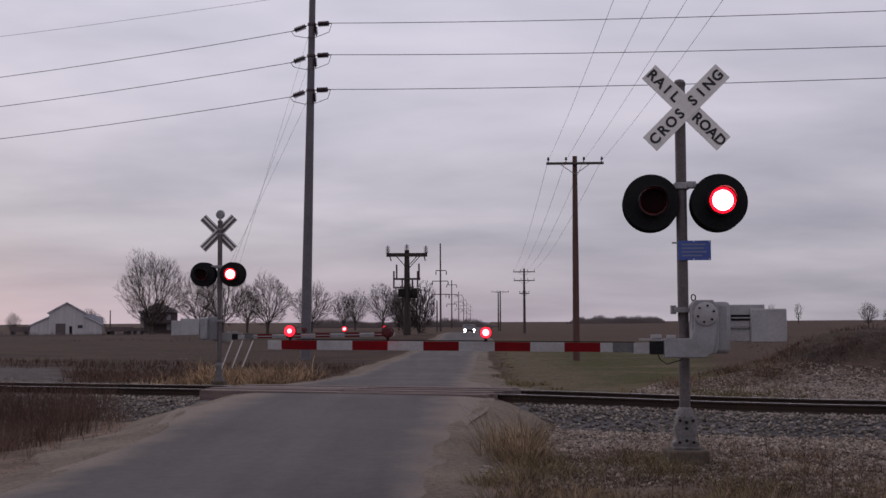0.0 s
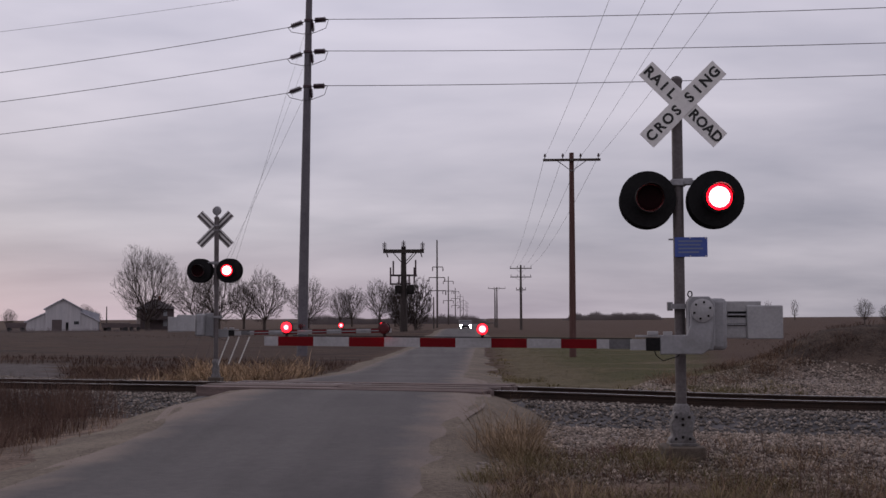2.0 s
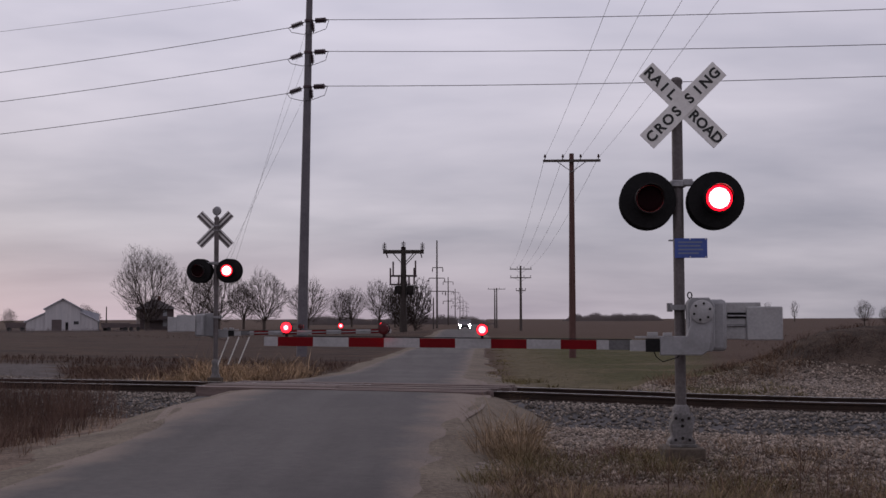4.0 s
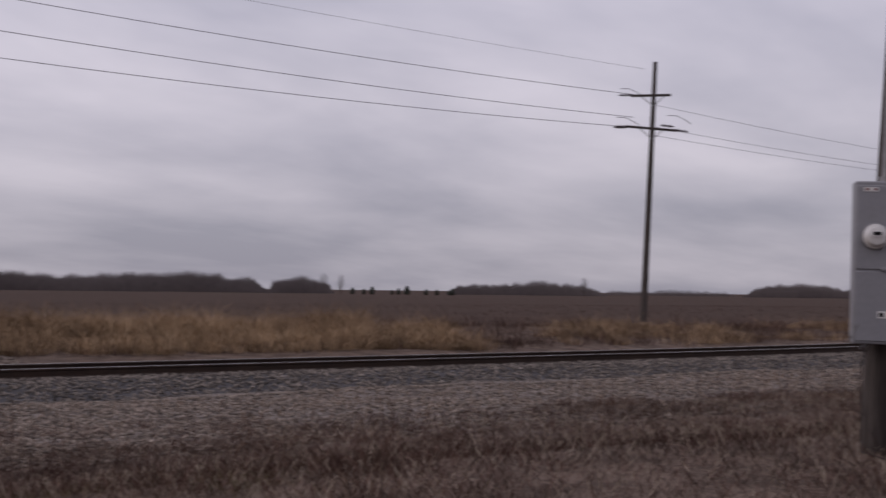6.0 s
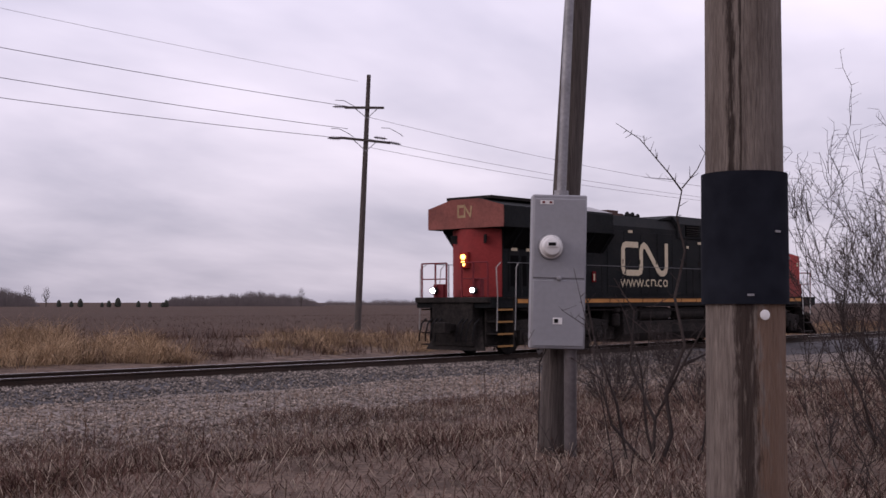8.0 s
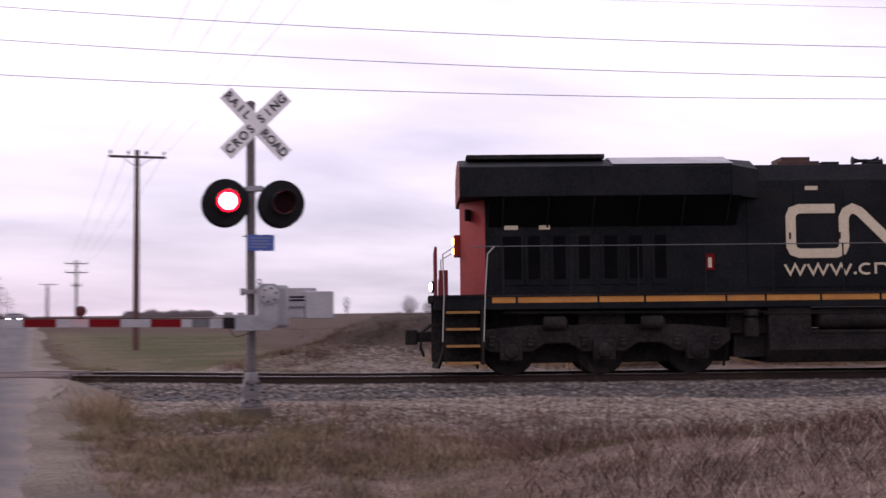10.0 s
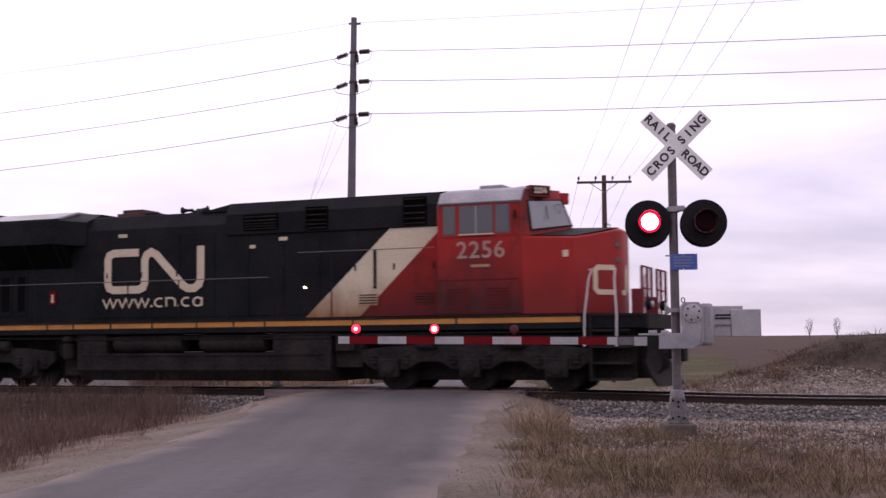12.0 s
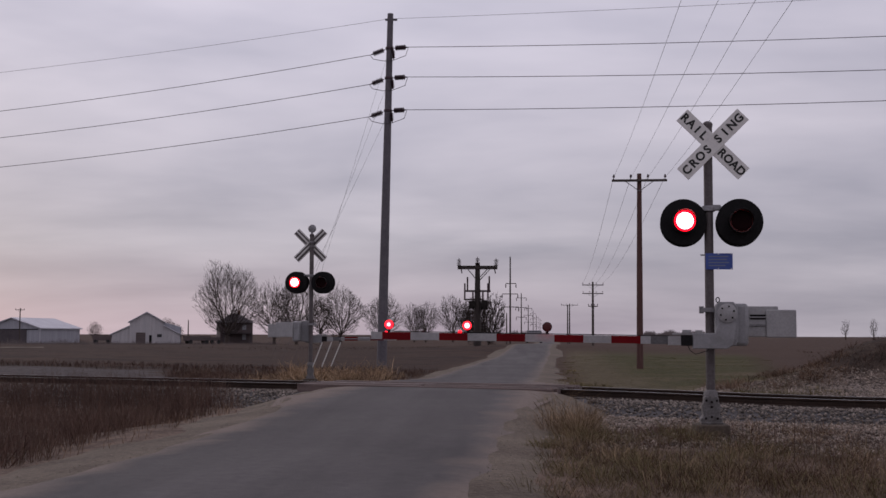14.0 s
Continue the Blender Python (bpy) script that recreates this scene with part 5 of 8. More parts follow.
def build_woods():
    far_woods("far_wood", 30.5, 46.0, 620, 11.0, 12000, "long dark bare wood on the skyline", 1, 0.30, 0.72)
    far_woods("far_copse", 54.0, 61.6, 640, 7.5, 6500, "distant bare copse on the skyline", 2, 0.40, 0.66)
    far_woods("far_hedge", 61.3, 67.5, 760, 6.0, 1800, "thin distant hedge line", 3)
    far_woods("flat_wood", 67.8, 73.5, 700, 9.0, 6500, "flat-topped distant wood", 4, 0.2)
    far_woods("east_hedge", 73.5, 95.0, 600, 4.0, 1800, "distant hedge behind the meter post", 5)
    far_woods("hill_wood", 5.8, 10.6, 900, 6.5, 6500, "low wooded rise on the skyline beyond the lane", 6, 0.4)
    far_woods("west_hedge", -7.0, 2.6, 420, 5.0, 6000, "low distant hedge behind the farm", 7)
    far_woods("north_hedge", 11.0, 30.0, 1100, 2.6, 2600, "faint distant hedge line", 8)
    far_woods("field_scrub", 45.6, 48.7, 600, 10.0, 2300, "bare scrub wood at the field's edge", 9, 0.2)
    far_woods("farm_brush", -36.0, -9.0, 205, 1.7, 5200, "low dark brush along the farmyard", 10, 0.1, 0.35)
    # a row of small conifers on the skyline
    s = Shape().lathe([(0.6, 0.0), (1.0, 0.4), (1.1, 1.2), (1.0, 2.0), (0.75, 2.7), (0.4, 3.2), (0.05, 3.45)], 14)
    for k in range(26):
        a, h = k * 2.4, 0.4 + 0.1 * k
        r = 1.05 * (1 - (h / 3.45) ** 2.2)
        s.lathe([(0.02, 0.45), (0.24, 0.2), (0.3, 0.0), (0.15, -0.15)], 6, pose(r * math.cos(a), r * math.sin(a), h, 25 * math.sin(a), 25 * math.cos(a), 0))
    s.tube([(0, 0, -0.3), (0, 0, 0.6)], 0.2, 6)
    con = thing("conifer", Matrix(), "small dark conifer on the skyline", "tree", "conifers on the skyline")
    part("crown", s, mat("dark_conifer", (0.018, 0.020, 0.016), (0.040, 0.042, 0.032), 0.95, bump=0.5), con)
    rng = random.Random(5)
    first = True
    for az, k in ((49.55, 0.56), (50.09, 0.5), (50.48, 0.69), (51.43, 0.41), (51.73, 0.56), (52.13, 0.78), (53.04, 0.53), (53.55, 0.5), (54.14, 0.44), (54.29, 0.63), (30.2, 0.9)):
        x, y, z = polar(az, 560)
        m = pose(x, y, z - 0.1, 0, 0, rng.uniform(0, 90)) @ Matrix.Scale(k * 1.7, 4)
        if first:
            con.matrix_basis, first = m, False
        else:
            copy_thing(con, m)


def shrub(name, x, y, height, stems, seed, label, levels=4, spread=0.5):
    """A leafless shrub: several thorny stems from one foot."""
    rng = random.Random(seed)
    stem, twig = Shape(), Shape()

    def grow(p, d, length, r, level):
        pts, rad = [p], [r]
        dd, q = d.copy(), p.copy()
        for i in range(4):
            dd = (dd + Vector((rng.gauss(0, 0.15), rng.gauss(0, 0.15), rng.gauss(0.04, 0.09)))).normalized()
            q = q + dd * length / 4
            pts.append(q.copy())
            rad.append(max(r * (1 - 0.17 * (i + 1)), 0.0016))
            if level >= 1:   # short spurs
                sp = dd.orthogonal().normalized()
                sp = Matrix.Rotation(rng.uniform(0, 6.28), 3, dd) @ sp
                twig.tube([q, q + (sp + dd * 0.4) * rng.uniform(0.03, 0.09)], [0.0018, 0.0008], 3, cap=False)
        (stem if level == 0 else twig).tube(pts, rad, 6 if level == 0 else 4, cap=False)
        if level >= levels:
            return
        for k in range(rng.choice((2, 3, 3))):
            i = rng.randint(1, 4)
            side = Matrix.Rotation(rng.uniform(0, 6.28), 3, dd) @ dd.orthogonal().normalized()
            tilt = rng.uniform(0.2, 0.62)
            grow(pts[i], (Vector((0, 0, 0.22)) + dd * math.cos(tilt) + side * math.sin(tilt)).normalized(), length * rng.uniform(0.5, 0.8), max(rad[i] * 0.6, 0.0026), level + 1)

    for k in range(stems):
        a = rng.uniform(0, 6.283)
        d = Vector((math.cos(a) * spread, math.sin(a) * spread, 1)).normalized()
        grow(Vector((math.cos(a) * 0.1, math.sin(a) * 0.1, -0.05)), d, height * rng.uniform(0.4, 0.62), rng.uniform(0.006, 0.012) * height / 2, 0)
    t = thing(name, pose(x, y, float(ground_z(x, y))), label, "shrub")
    part("stem", stem, BUSHWOOD, t)
    part("crown", twig, BUSHWOOD, t, "thorny bare twigs")
    return t


def thorn_shrub(name, az, d, stems, seed, label):
    """A thorny shrub from its main stems, each a run of sideways and upward places with a foot radius."""
    rng = random.Random(seed)
    x, y, z = polar(az, d)
    t = thing(name, pose(x, y, z - 0.58, 0, 0, -az), label, "shrub")
    for r, pts in stems:
        p = [Vector((a, rng.uniform(-0.12, 0.12), b)) for a, b in pts]
        n = len(p)
        part("stem", Shape().tube(p, [r * (1 - 0.75 * k / (n - 1)) for k in range(n)], 6, cap=False), BUSHWOOD, t)
        spur = Shape()
        for k in range(n - 1):
            dd = p[k + 1] - p[k]
            for j in range(int(dd.length / 0.07)):
                q = p[k] + dd * rng.random()
                side = Matrix.Rotation(rng.uniform(0, 6.28), 3, dd.normalized()) @ dd.orthogonal().normalized()
                ln = rng.choice((0.04, 0.05, 0.07, 0.09, 0.22))
                e = q + (side + dd.normalized() * 0.7).normalized() * ln
                spur.tube([q, e], [0.0032, 0.0014], 4, cap=False)
                if ln > 0.2:
                    for w in range(4):
                        f = q.lerp(e, rng.random())
                        spur.tube([f, f + Vector((rng.gauss(0, 0.03), rng.gauss(0, 0.03), 0.035))], [0.0018, 0.0008], 3, cap=False)
        tagged(part("twig_growth", spur, BUSHWOOD, t, "short thorny twigs"), kind="stuff")
    return t


# ---------------------------------------------------------------- crossing signals
LAMPS = []          # turning lamp units, with the phase in which each shows its lit side


def lamp_unit(parent, x, y, z, r, phase, front, lit=None):
    """A lamp disc that turns on its upright axis: lit on one side, dark on the other. front: +1 or -1 along y."""
    t = 0.035
    lit_mat = lit or LENS_ON
    s = Shape()
    seg = 20
    rim = [(r * math.cos(2 * math.pi * k / seg), r * math.sin(2 * math.pi * k / seg)) for k in range(seg)]
    core = 0.80 if r > 0.1 else 0.62
    s.v = [(a, -t / 2, b) for a, b in rim] + [(a * core, -t / 2 - 0.008, b * core) for a, b in rim] + [(a, t / 2, b) for a, b in rim] + [(a * core, t / 2 + 0.008, b * core) for a, b in rim]
    n = seg
    s.f = [(k, (k + 1) % n, n + (k + 1) % n, n + k) for k in range(n)] + [tuple(n + k for k in range(n))]
    s.f += [(2 * n + (k + 1) % n, 2 * n + k, 3 * n + k, 3 * n + (k + 1) % n) for k in range(n)] + [tuple(3 * n + k for k in reversed(range(n)))]
    s.f += [(k, 2 * n + k, 2 * n + (k + 1) % n, (k + 1) % n) for k in range(n)]
    me = s.mesh("lamp", [LENS_OFF if lit is None else ARM_OFF, lit_mat, LENS_HOT if lit is None else ARM_HOT], smooth=False)
    for k, p in enumerate(me.polygons):
        p.material_index = 1 if k < n else 2 if k == n else 0
    ob = part("lamp", me, None, parent, "red crossing lamp, lit on one side")
    LAMPS.append((ob, (x, y, z), phase, front))
    return ob


def signal_head(mast, x, z, y, front, phase):
    """A flashing light: black background disc, hood, lamp and its housing. front: -1 faces -y, +1 faces +y."""
    head = part("signal_head", Shape().lathe([(0.155, -0.02), (0.16, 0.0), (0.325, 0.004), (0.33, 0.012), (0.325, 0.02), (0.16, 0.022), (0.155, 0.03)], 36, pose(x, y, z, 90 if front < 0 else -90)), BLACK, mast, "black round signal head with hood")
    back = Shape().lathe([(0.15, -0.17), (0.165, -0.15), (0.17, -0.01)], 24, pose(x, y, z, 90 if front < 0 else -90))
    part("housing", back, BLACK, head)
    hood = Shape()
    seg = 22
    for ring, (r, d) in enumerate(((0.165, 0.02), (0.17, 0.30), (0.16, 0.30), (0.155, 0.02))):
        for k in range(seg + 1):
            w = radians(-90 + 360 * k / seg)
            reach = d if d < 0.1 else 0.19 + 0.13 * max(0.0, math.sin(w)) ** 0.6
            hood.v.append((x + r * math.cos(w), y + front * reach, z + r * math.sin(w)))
    w = seg + 1
    for ring in range(3):
        hood.f += [(ring * w + k, ring * w + k + 1, (ring + 1) * w + k + 1, (ring + 1) * w + k) for k in range(seg)]
    part("hood", hood, HOODBLACK, head)
    lamp_unit(mast, x, y + front * 0.19, z, 0.15, phase, front)


def crossbuck(mast, z, y, dx=0.0):
    """Two crossed white blades with black words on the front."""
    for turn, words in ((-45, ("RAIL", "ROAD")), (45, ("CROS", "SING"))):
        yy = y - 0.012 if turn > 0 else y
        m = pose(dx, yy, z, 0, -turn, 0)
        s = Shape().prism([(-0.61, -0.115), (0.61, -0.115), (0.61, 0.115), (-0.61, 0.115)], -0.004, 0.004, m)
        blade = part("blade", s, WHITE, mast, "white reflective crossbuck blade", bevel=0.002)
        part("blade_back", Shape().prism([(-0.60, -0.085), (0.60, -0.085), (0.60, -0.02), (-0.60, -0.02)], 0.0045, 0.012, m).prism([(-0.60, 0.03), (0.60, 0.03), (0.60, 0.075), (-0.60, 0.075)], 0.0045, 0.012, m), MASTPAINT, blade, "dull grey stiffening ribs on the back")
        for sx, word in ((-1, words[0]), (1, words[1])):
            at, pitch = (0.315, 0.138) if word[0] in "CS" else (0.365, 0.122)
            for k, letter in enumerate(word):
                tm = m @ pose(sx * at + (k - 1.5) * pitch, -0.006, -0.002, 90, 0, 0)
                lettering("letter", letter, 0.168, LETTER, blade, tm, 0.001, "black block letter")


def crossing_signal(name, m, label, flip=0, bell=False, sign=False, arm_len=4.83, wide=0.74):
    """Mast with crossbuck, four flashing lights and a lowered gate arm to local -x. The front faces local -y."""
    t = thing(name, m, label, "crossing signal", "crossing signals")
    part("mast", Shape().tube([(0, 0, 0.1), (0, 0, 4.28)], 0.064, 20), MASTPAINT, t)
    part("mast_cap", Shape().lathe([(0.07, 4.27), (0.072, 4.31), (0.05, 4.34), (0.02, 4.35)], 20), MASTPAINT, t)
    part("foundation", Shape().box(-0.26 * wide / 0.82, -0.30 * wide / 0.82, -0.7, 0.26 * wide / 0.82, 0.30 * wide / 0.82, 0.018), FOOTING, t, "half-buried concrete footing", bevel=0.02)
    lobes = [(-0.20, 0.03), (0.20, 0.03), (0.21, 0.09), (0.15, 0.13), (0.17, 0.22), (0.175, 0.28), (0.14, 0.33), (0.14, 0.39), (0.10, 0.42), (0.05, 0.40), (-0.05, 0.40), (-0.10, 0.42), (-0.14, 0.39), (-0.14, 0.33), (-0.175, 0.28), (-0.17, 0.22), (-0.15, 0.13), (-0.21, 0.09)]
    base = part("base_casting", Shape().prism([(x * wide, z) for x, z in lobes], -0.13 * wide, 0.13 * wide), CASTING, t, "grey cast junction base with bolted ears", bevel=0.018)
    part("base_collar", Shape().lathe([(0.10, 0.39), (0.10, 0.46), (0.07, 0.50)], 20), CASTING, base)
    part("base_plate", Shape().box(-0.21 * wide, -0.2 * wide, 0.02, 0.21 * wide, 0.2 * wide, 0.05), CASTING, base, bevel=0.005)
    for a, b in ((-0.1, 0.35), (0.1, 0.35), (0.0, 0.33), (0.0, 0.26), (-0.11, 0.1), (0.11, 0.1), (0, 0.12)):
        part("bolt", Shape().lathe([(0.018, 0), (0.018, 0.012), (0.01, 0.018)], 8, pose(a * wide, -0.13 * wide, b, 90)), LOCOUNDER, base)
    crossbuck(t, 4.0, -0.085, 0.06)
    for zz in (3.95, 4.08):
        part("crossbuck_bracket", Shape().box(-0.075, -0.068, zz, 0.075, 0.075, zz + 0.035), GALV, t)
    # cross tube with the lights
    part("light_bracket", Shape().tube([(-0.36, 0, 3.08), (0.42, 0, 3.10)], 0.022, 10).tube([(-0.37, 0, 3.09), (-0.37, 0, 2.98)], 0.02, 8).tube([(0.42, 0, 3.1), (0.42, 0, 2.98)], 0.02, 8), GALV, t)
    part("bracket_clamp", Shape().box(-0.09, -0.09, 3.04, 0.09, 0.09, 3.12).box(0.05, -0.1, 3.05, 0.16, 0.0, 3.13), GALV, t, bevel=0.01)
    for x, phase in ((-0.37, flip), (0.42, 1 - flip)):
        signal_head(t, x, 2.88, -0.12, -1, phase)
        signal_head(t, x + 0.02, 2.87, 0.13, 1, phase)
    if sign:
        sg = part("notice", Shape().box(-0.06, -0.082, 2.205, 0.32, -0.074, 2.435), BLUE, t, "blue notice plate with unreadable pale lines", bevel=0.002)
        for k, (a, b) in enumerate(((-0.02, 0.26), (-0.02, 0.24), (-0.02, 0.27), (-0.02, 0.22))):
            part("text_bar", Shape().box(a, -0.085, 2.38 - k * 0.043, b, -0.083, 2.398 - k * 0.043), PALEBLUE, sg)
        for a, b in ((0.12, 2.425), (0.30, 2.425), (0.12, 2.217), (0.30, 2.217)):
            part("rivet", Shape().lathe([(0.008, 0), (0.006, 0.004)], 8, pose(a, -0.083, b, 90)), WHITE, sg)
        part("sign_clamp", Shape().box(-0.13, -0.08, 2.40, 0.075, -0.07, 2.42), GALV, t)
    if bell:
        part("bell", Shape().lathe([(0.02, -0.05), (0.10, -0.045), (0.125, 0.0), (0.10, 0.05), (0.03, 0.065)], 22, pose(0.0, -0.02, 4.50, 90)), GALV, t, "round grey crossing bell")
        part("bell_post", Shape().tube([(0, 0, 4.3), (0, 0, 4.45)], 0.03, 10), GALV, t)
    # gate mechanism
    mech = part("gate_mechanism", Shape().prism([(0.03, 1.12), (0.33, 1.12), (0.36, 1.2), (0.36, 1.66), (0.30, 1.74), (0.10, 1.74), (0.05, 1.68), (0.05, 1.3), (0.03, 1.26)], -0.26, -0.10), MECH, t, "grey gate mechanism casing", bevel=0.012)
    part("drive_case", Shape().box(0.30, -0.16, 1.12, 0.52, 0.22, 1.72), MECH, mech, bevel=0.05)
    part("round_cover", Shape().lathe([(0.13, 0), (0.135, 0.015), (0.125, 0.022)], 26, pose(0.20, -0.32, 1.58, 90)), ARMWHITE, mech, "pale round bolted cover")
    for k in range(6):
        a = math.pi / 3 * k + 0.3
        part("bolt", Shape().lathe([(0.014, 0), (0.012, 0.012)], 8, pose(0.20 + 0.095 * math.cos(a), -0.342, 1.58 + 0.095 * math.sin(a), 90)), LOCOUNDER, mech)
    part("lifting_eye", Shape().tube([(0.09 + 0.025 * math.cos(a), -0.18, 1.768 + 0.035 * math.sin(a)) for a in np.linspace(0, 6.283, 13)], 0.008, 6), BLACK, mech)
    part("mech_clamp", Shape().box(-0.12, -0.12, 1.60, 0.1, 0.1, 1.66).box(-0.15, -0.06, 1.58, -0.09, 0.0, 1.68), GALV, t)
    part("cable", Shape().tube([(0.02, -0.2, 1.14), (-0.06, -0.15, 1.05), (-0.22, -0.12, 1.0), (-0.30, -0.14, 1.06), (-0.33, -0.16, 1.13)], 0.006, 6), BLACK, t)
    # arm carrier and counterweights
    arm = part("arm_carrier", Shape().prism([(-0.28, 1.08), (0.20, 1.08), (0.29, 1.14), (0.33, 1.40), (0.33, 1.62), (0.07, 1.62), (0.07, 1.42), (0.03, 1.30), (-0.28, 1.30)], -0.32, -0.27), MECH, t, "grey angled gate-arm carrier", bevel=0.01)
    part("carrier_plate", Shape().box(-0.44, -0.325, 1.12, -0.28, -0.265, 1.27), BLACK, arm, bevel=0.004)
    part("carrier_lugs", Shape().box(-0.56, -0.31, 1.275, -0.12, -0.29, 1.30).box(-0.42, -0.32, 1.30, -0.30, -0.27, 1.345).box(-0.24, -0.32, 1.30, -0.14, -0.27, 1.34), ARMWHITE, arm, bevel=0.004)
    cw = part("counterweight_arm", Shape().box(0.50, 0.235, 1.25, 1.0, 0.265, 1.69), ARMWHITE, t, "pale grey slotted counterweight arm", bevel=0.01)
    part("weight_plate", Shape().box(0.82, 0.20, 1.24, 1.25, 0.235, 1.64), ARMWHITE, cw, "large pale counterweight plate", bevel=0.015)
    part("slot", Shape().box(0.60, 0.228, 1.50, 0.86, 0.234, 1.57).box(0.60, 0.228, 1.40, 0.86, 0.234, 1.425), BLACK, cw)
    part("clamp_bolts", Shape().tube([(0.60, 0.22, 1.53), (0.84, 0.22, 1.53)], 0.012, 8).tube([(0.60, 0.22, 1.412), (0.86, 0.22, 1.412)], 0.008, 8), GALV, cw)
    lift = lambda x: 0.0125 * max(0.0, -x - 0.44)
    gate = part("gate_arm", Shape().box(-0.62, -0.31, 1.13, -0.44, -0.28, 1.255), ARMWHITE, t, "red and white striped gate arm, lowered")
    part("arm_joint", Shape().box(-0.86, -0.305, 1.143, -0.62, -0.285, 1.253), ARMGREY, gate)
    cuts = [-0.86, -1.0, -1.41, -1.80, -2.21, -2.62, -3.03, -3.44, -3.85, -4.26, -4.67, -4.83]
    cuts = [c * arm_len / 4.83 for c in cuts]
    for i in range(len(cuts) - 1):
        part("stripe", Shape().prism([(cuts[i + 1], 1.142 + lift(cuts[i + 1])), (cuts[i], 1.142 + lift(cuts[i])), (cuts[i], 1.248 + lift(cuts[i])), (cuts[i + 1], 1.248 + lift(cuts[i + 1]))], -0.306, -0.286), RED if i % 2 else ARMWHITE, gate)
    part("arm_back_rib", Shape().prism([(cuts[-1] + 0.05, 1.18 + lift(cuts[-1])), (-0.8, 1.184), (-0.8, 1.214), (cuts[-1] + 0.05, 1.21 + lift(cuts[-1]))], -0.285, -0.262), GALV, gate)
    part("arm_cable", Shape().tube([(x, -0.296, 1.258 + lift(x)) for x in (-0.6, -1.6, -2.4, -3.4, -4.5 * arm_len / 4.83)], 0.006, 5), BLACK, gate)
    for k, ax in enumerate((-4.57, -3.44, -2.31)):
        ax *= arm_len / 4.83
        up = lift(ax)
        lampbody = part("arm_lamp", Shape().tube([(ax, -0.296, 1.25 + up), (ax, -0.296, 1.30 + up)], 0.018, 8).lathe([(0.055, -0.035), (0.07, -0.03), (0.07, 0.03), (0.055, 0.035)], 18, pose(ax, -0.296, 1.355 + up, 90)), BLACK, gate, "small round arm lamp")
        if k == 0:
            part("lit_lens", Shape().lathe([(0.062, 0.0), (0.055, 0.012), (0.03, 0.02)], 18, pose(ax, -0.332, 1.355 + up, 90)), ARM_LIT, lampbody, "steady lit red lens")
            part("lit_core", Shape().lathe([(0.034, 0.0), (0.03, 0.006), (0.015, 0.01)], 14, pose(ax, -0.345, 1.355 + up, 90)), ARM_HOT, lampbody)
            part("lit_lens", Shape().lathe([(0.062, 0.0), (0.055, 0.012), (0.03, 0.02)], 18, pose(ax, -0.26, 1.355 + up, -90)), ARM_LIT, lampbody, "steady lit red lens")
        else:
            for fr, yy in ((-1, -0.40), (1, -0.19)):
                lamp_unit(t, ax, yy, 1.355 + up, 0.062, 0 if (k == 1) != bool(flip) else 1, fr, ARM_LIT)
    return t


def build_signals():
    crossing_signal("crossing_signal", pose(2.81, 14.12, -0.04, 0, 0, -2), "grey mast with white crossbuck, flashing red lights and lowered striped gate", sign=True)
    far = crossing_signal("crossing_signal", pose(-6.01, 32.5, -0.09, 0, 0, 178), "far grey mast with crossbuck seen from behind, bell and lowered gate", flip=1, bell=True, arm_len=4.7, wide=0.55)
    for k in range(3):
        x = -0.35 - 0.28 * k
        part("support_leg", Shape().tube([(x, 0.0, 1.1), (x + 0.28, 0.05, 0.35 + 0.02 * k)], 0.017, 6), WHITERAIL, far, "pale slanting rod")


# ---------------------------------------------------------------- poles and wires
def insulator(parent, p, d, length, r=0.16, sheds=6, name="insulator"):
    """A string of porcelain sheds from p along d."""
    d = Vector(d).normalized()
    m = Matrix.Translation(p) @ d.to_track_quat("Z", "Y").to_matrix().to_4x4()
    prof = [(0.03, 0)]
    for k in range(sheds):
        z = length * (0.12 + 0.76 * k / sheds)
        prof += [(0.04, z), (r, z + 0.02), (r * 0.85, z + 0.05), (0.045, z + 0.07)]
    prof += [(0.03, length)]
    return part(name, Shape().lathe(prof, 10, m), PORCELAIN, parent, "dark ribbed porcelain insulator")


def wire(name, p, q, sag, r, label, group, pieces=24):
    pts = []
    for k in range(pieces + 1):
        f = k / pieces
        v = Vector(p).lerp(Vector(q), f)
        pts.append((v.x, v.y, v.z - sag * 4 * f * (1 - f)))
    return tagged(part(name, Shape().tube(pts, r, 5), WIRE), label, "wire", group)


T_AT, E_AT = Vector((*polar(-6.49, 66)[:2], -0.45)), Vector((*polar(63.15, 84)[:2], -0.4))


E2_AT, W_AT = E_AT + U * 92 + Vector((0, 0, 0)), T_AT + Vector((-88, 22, 0))


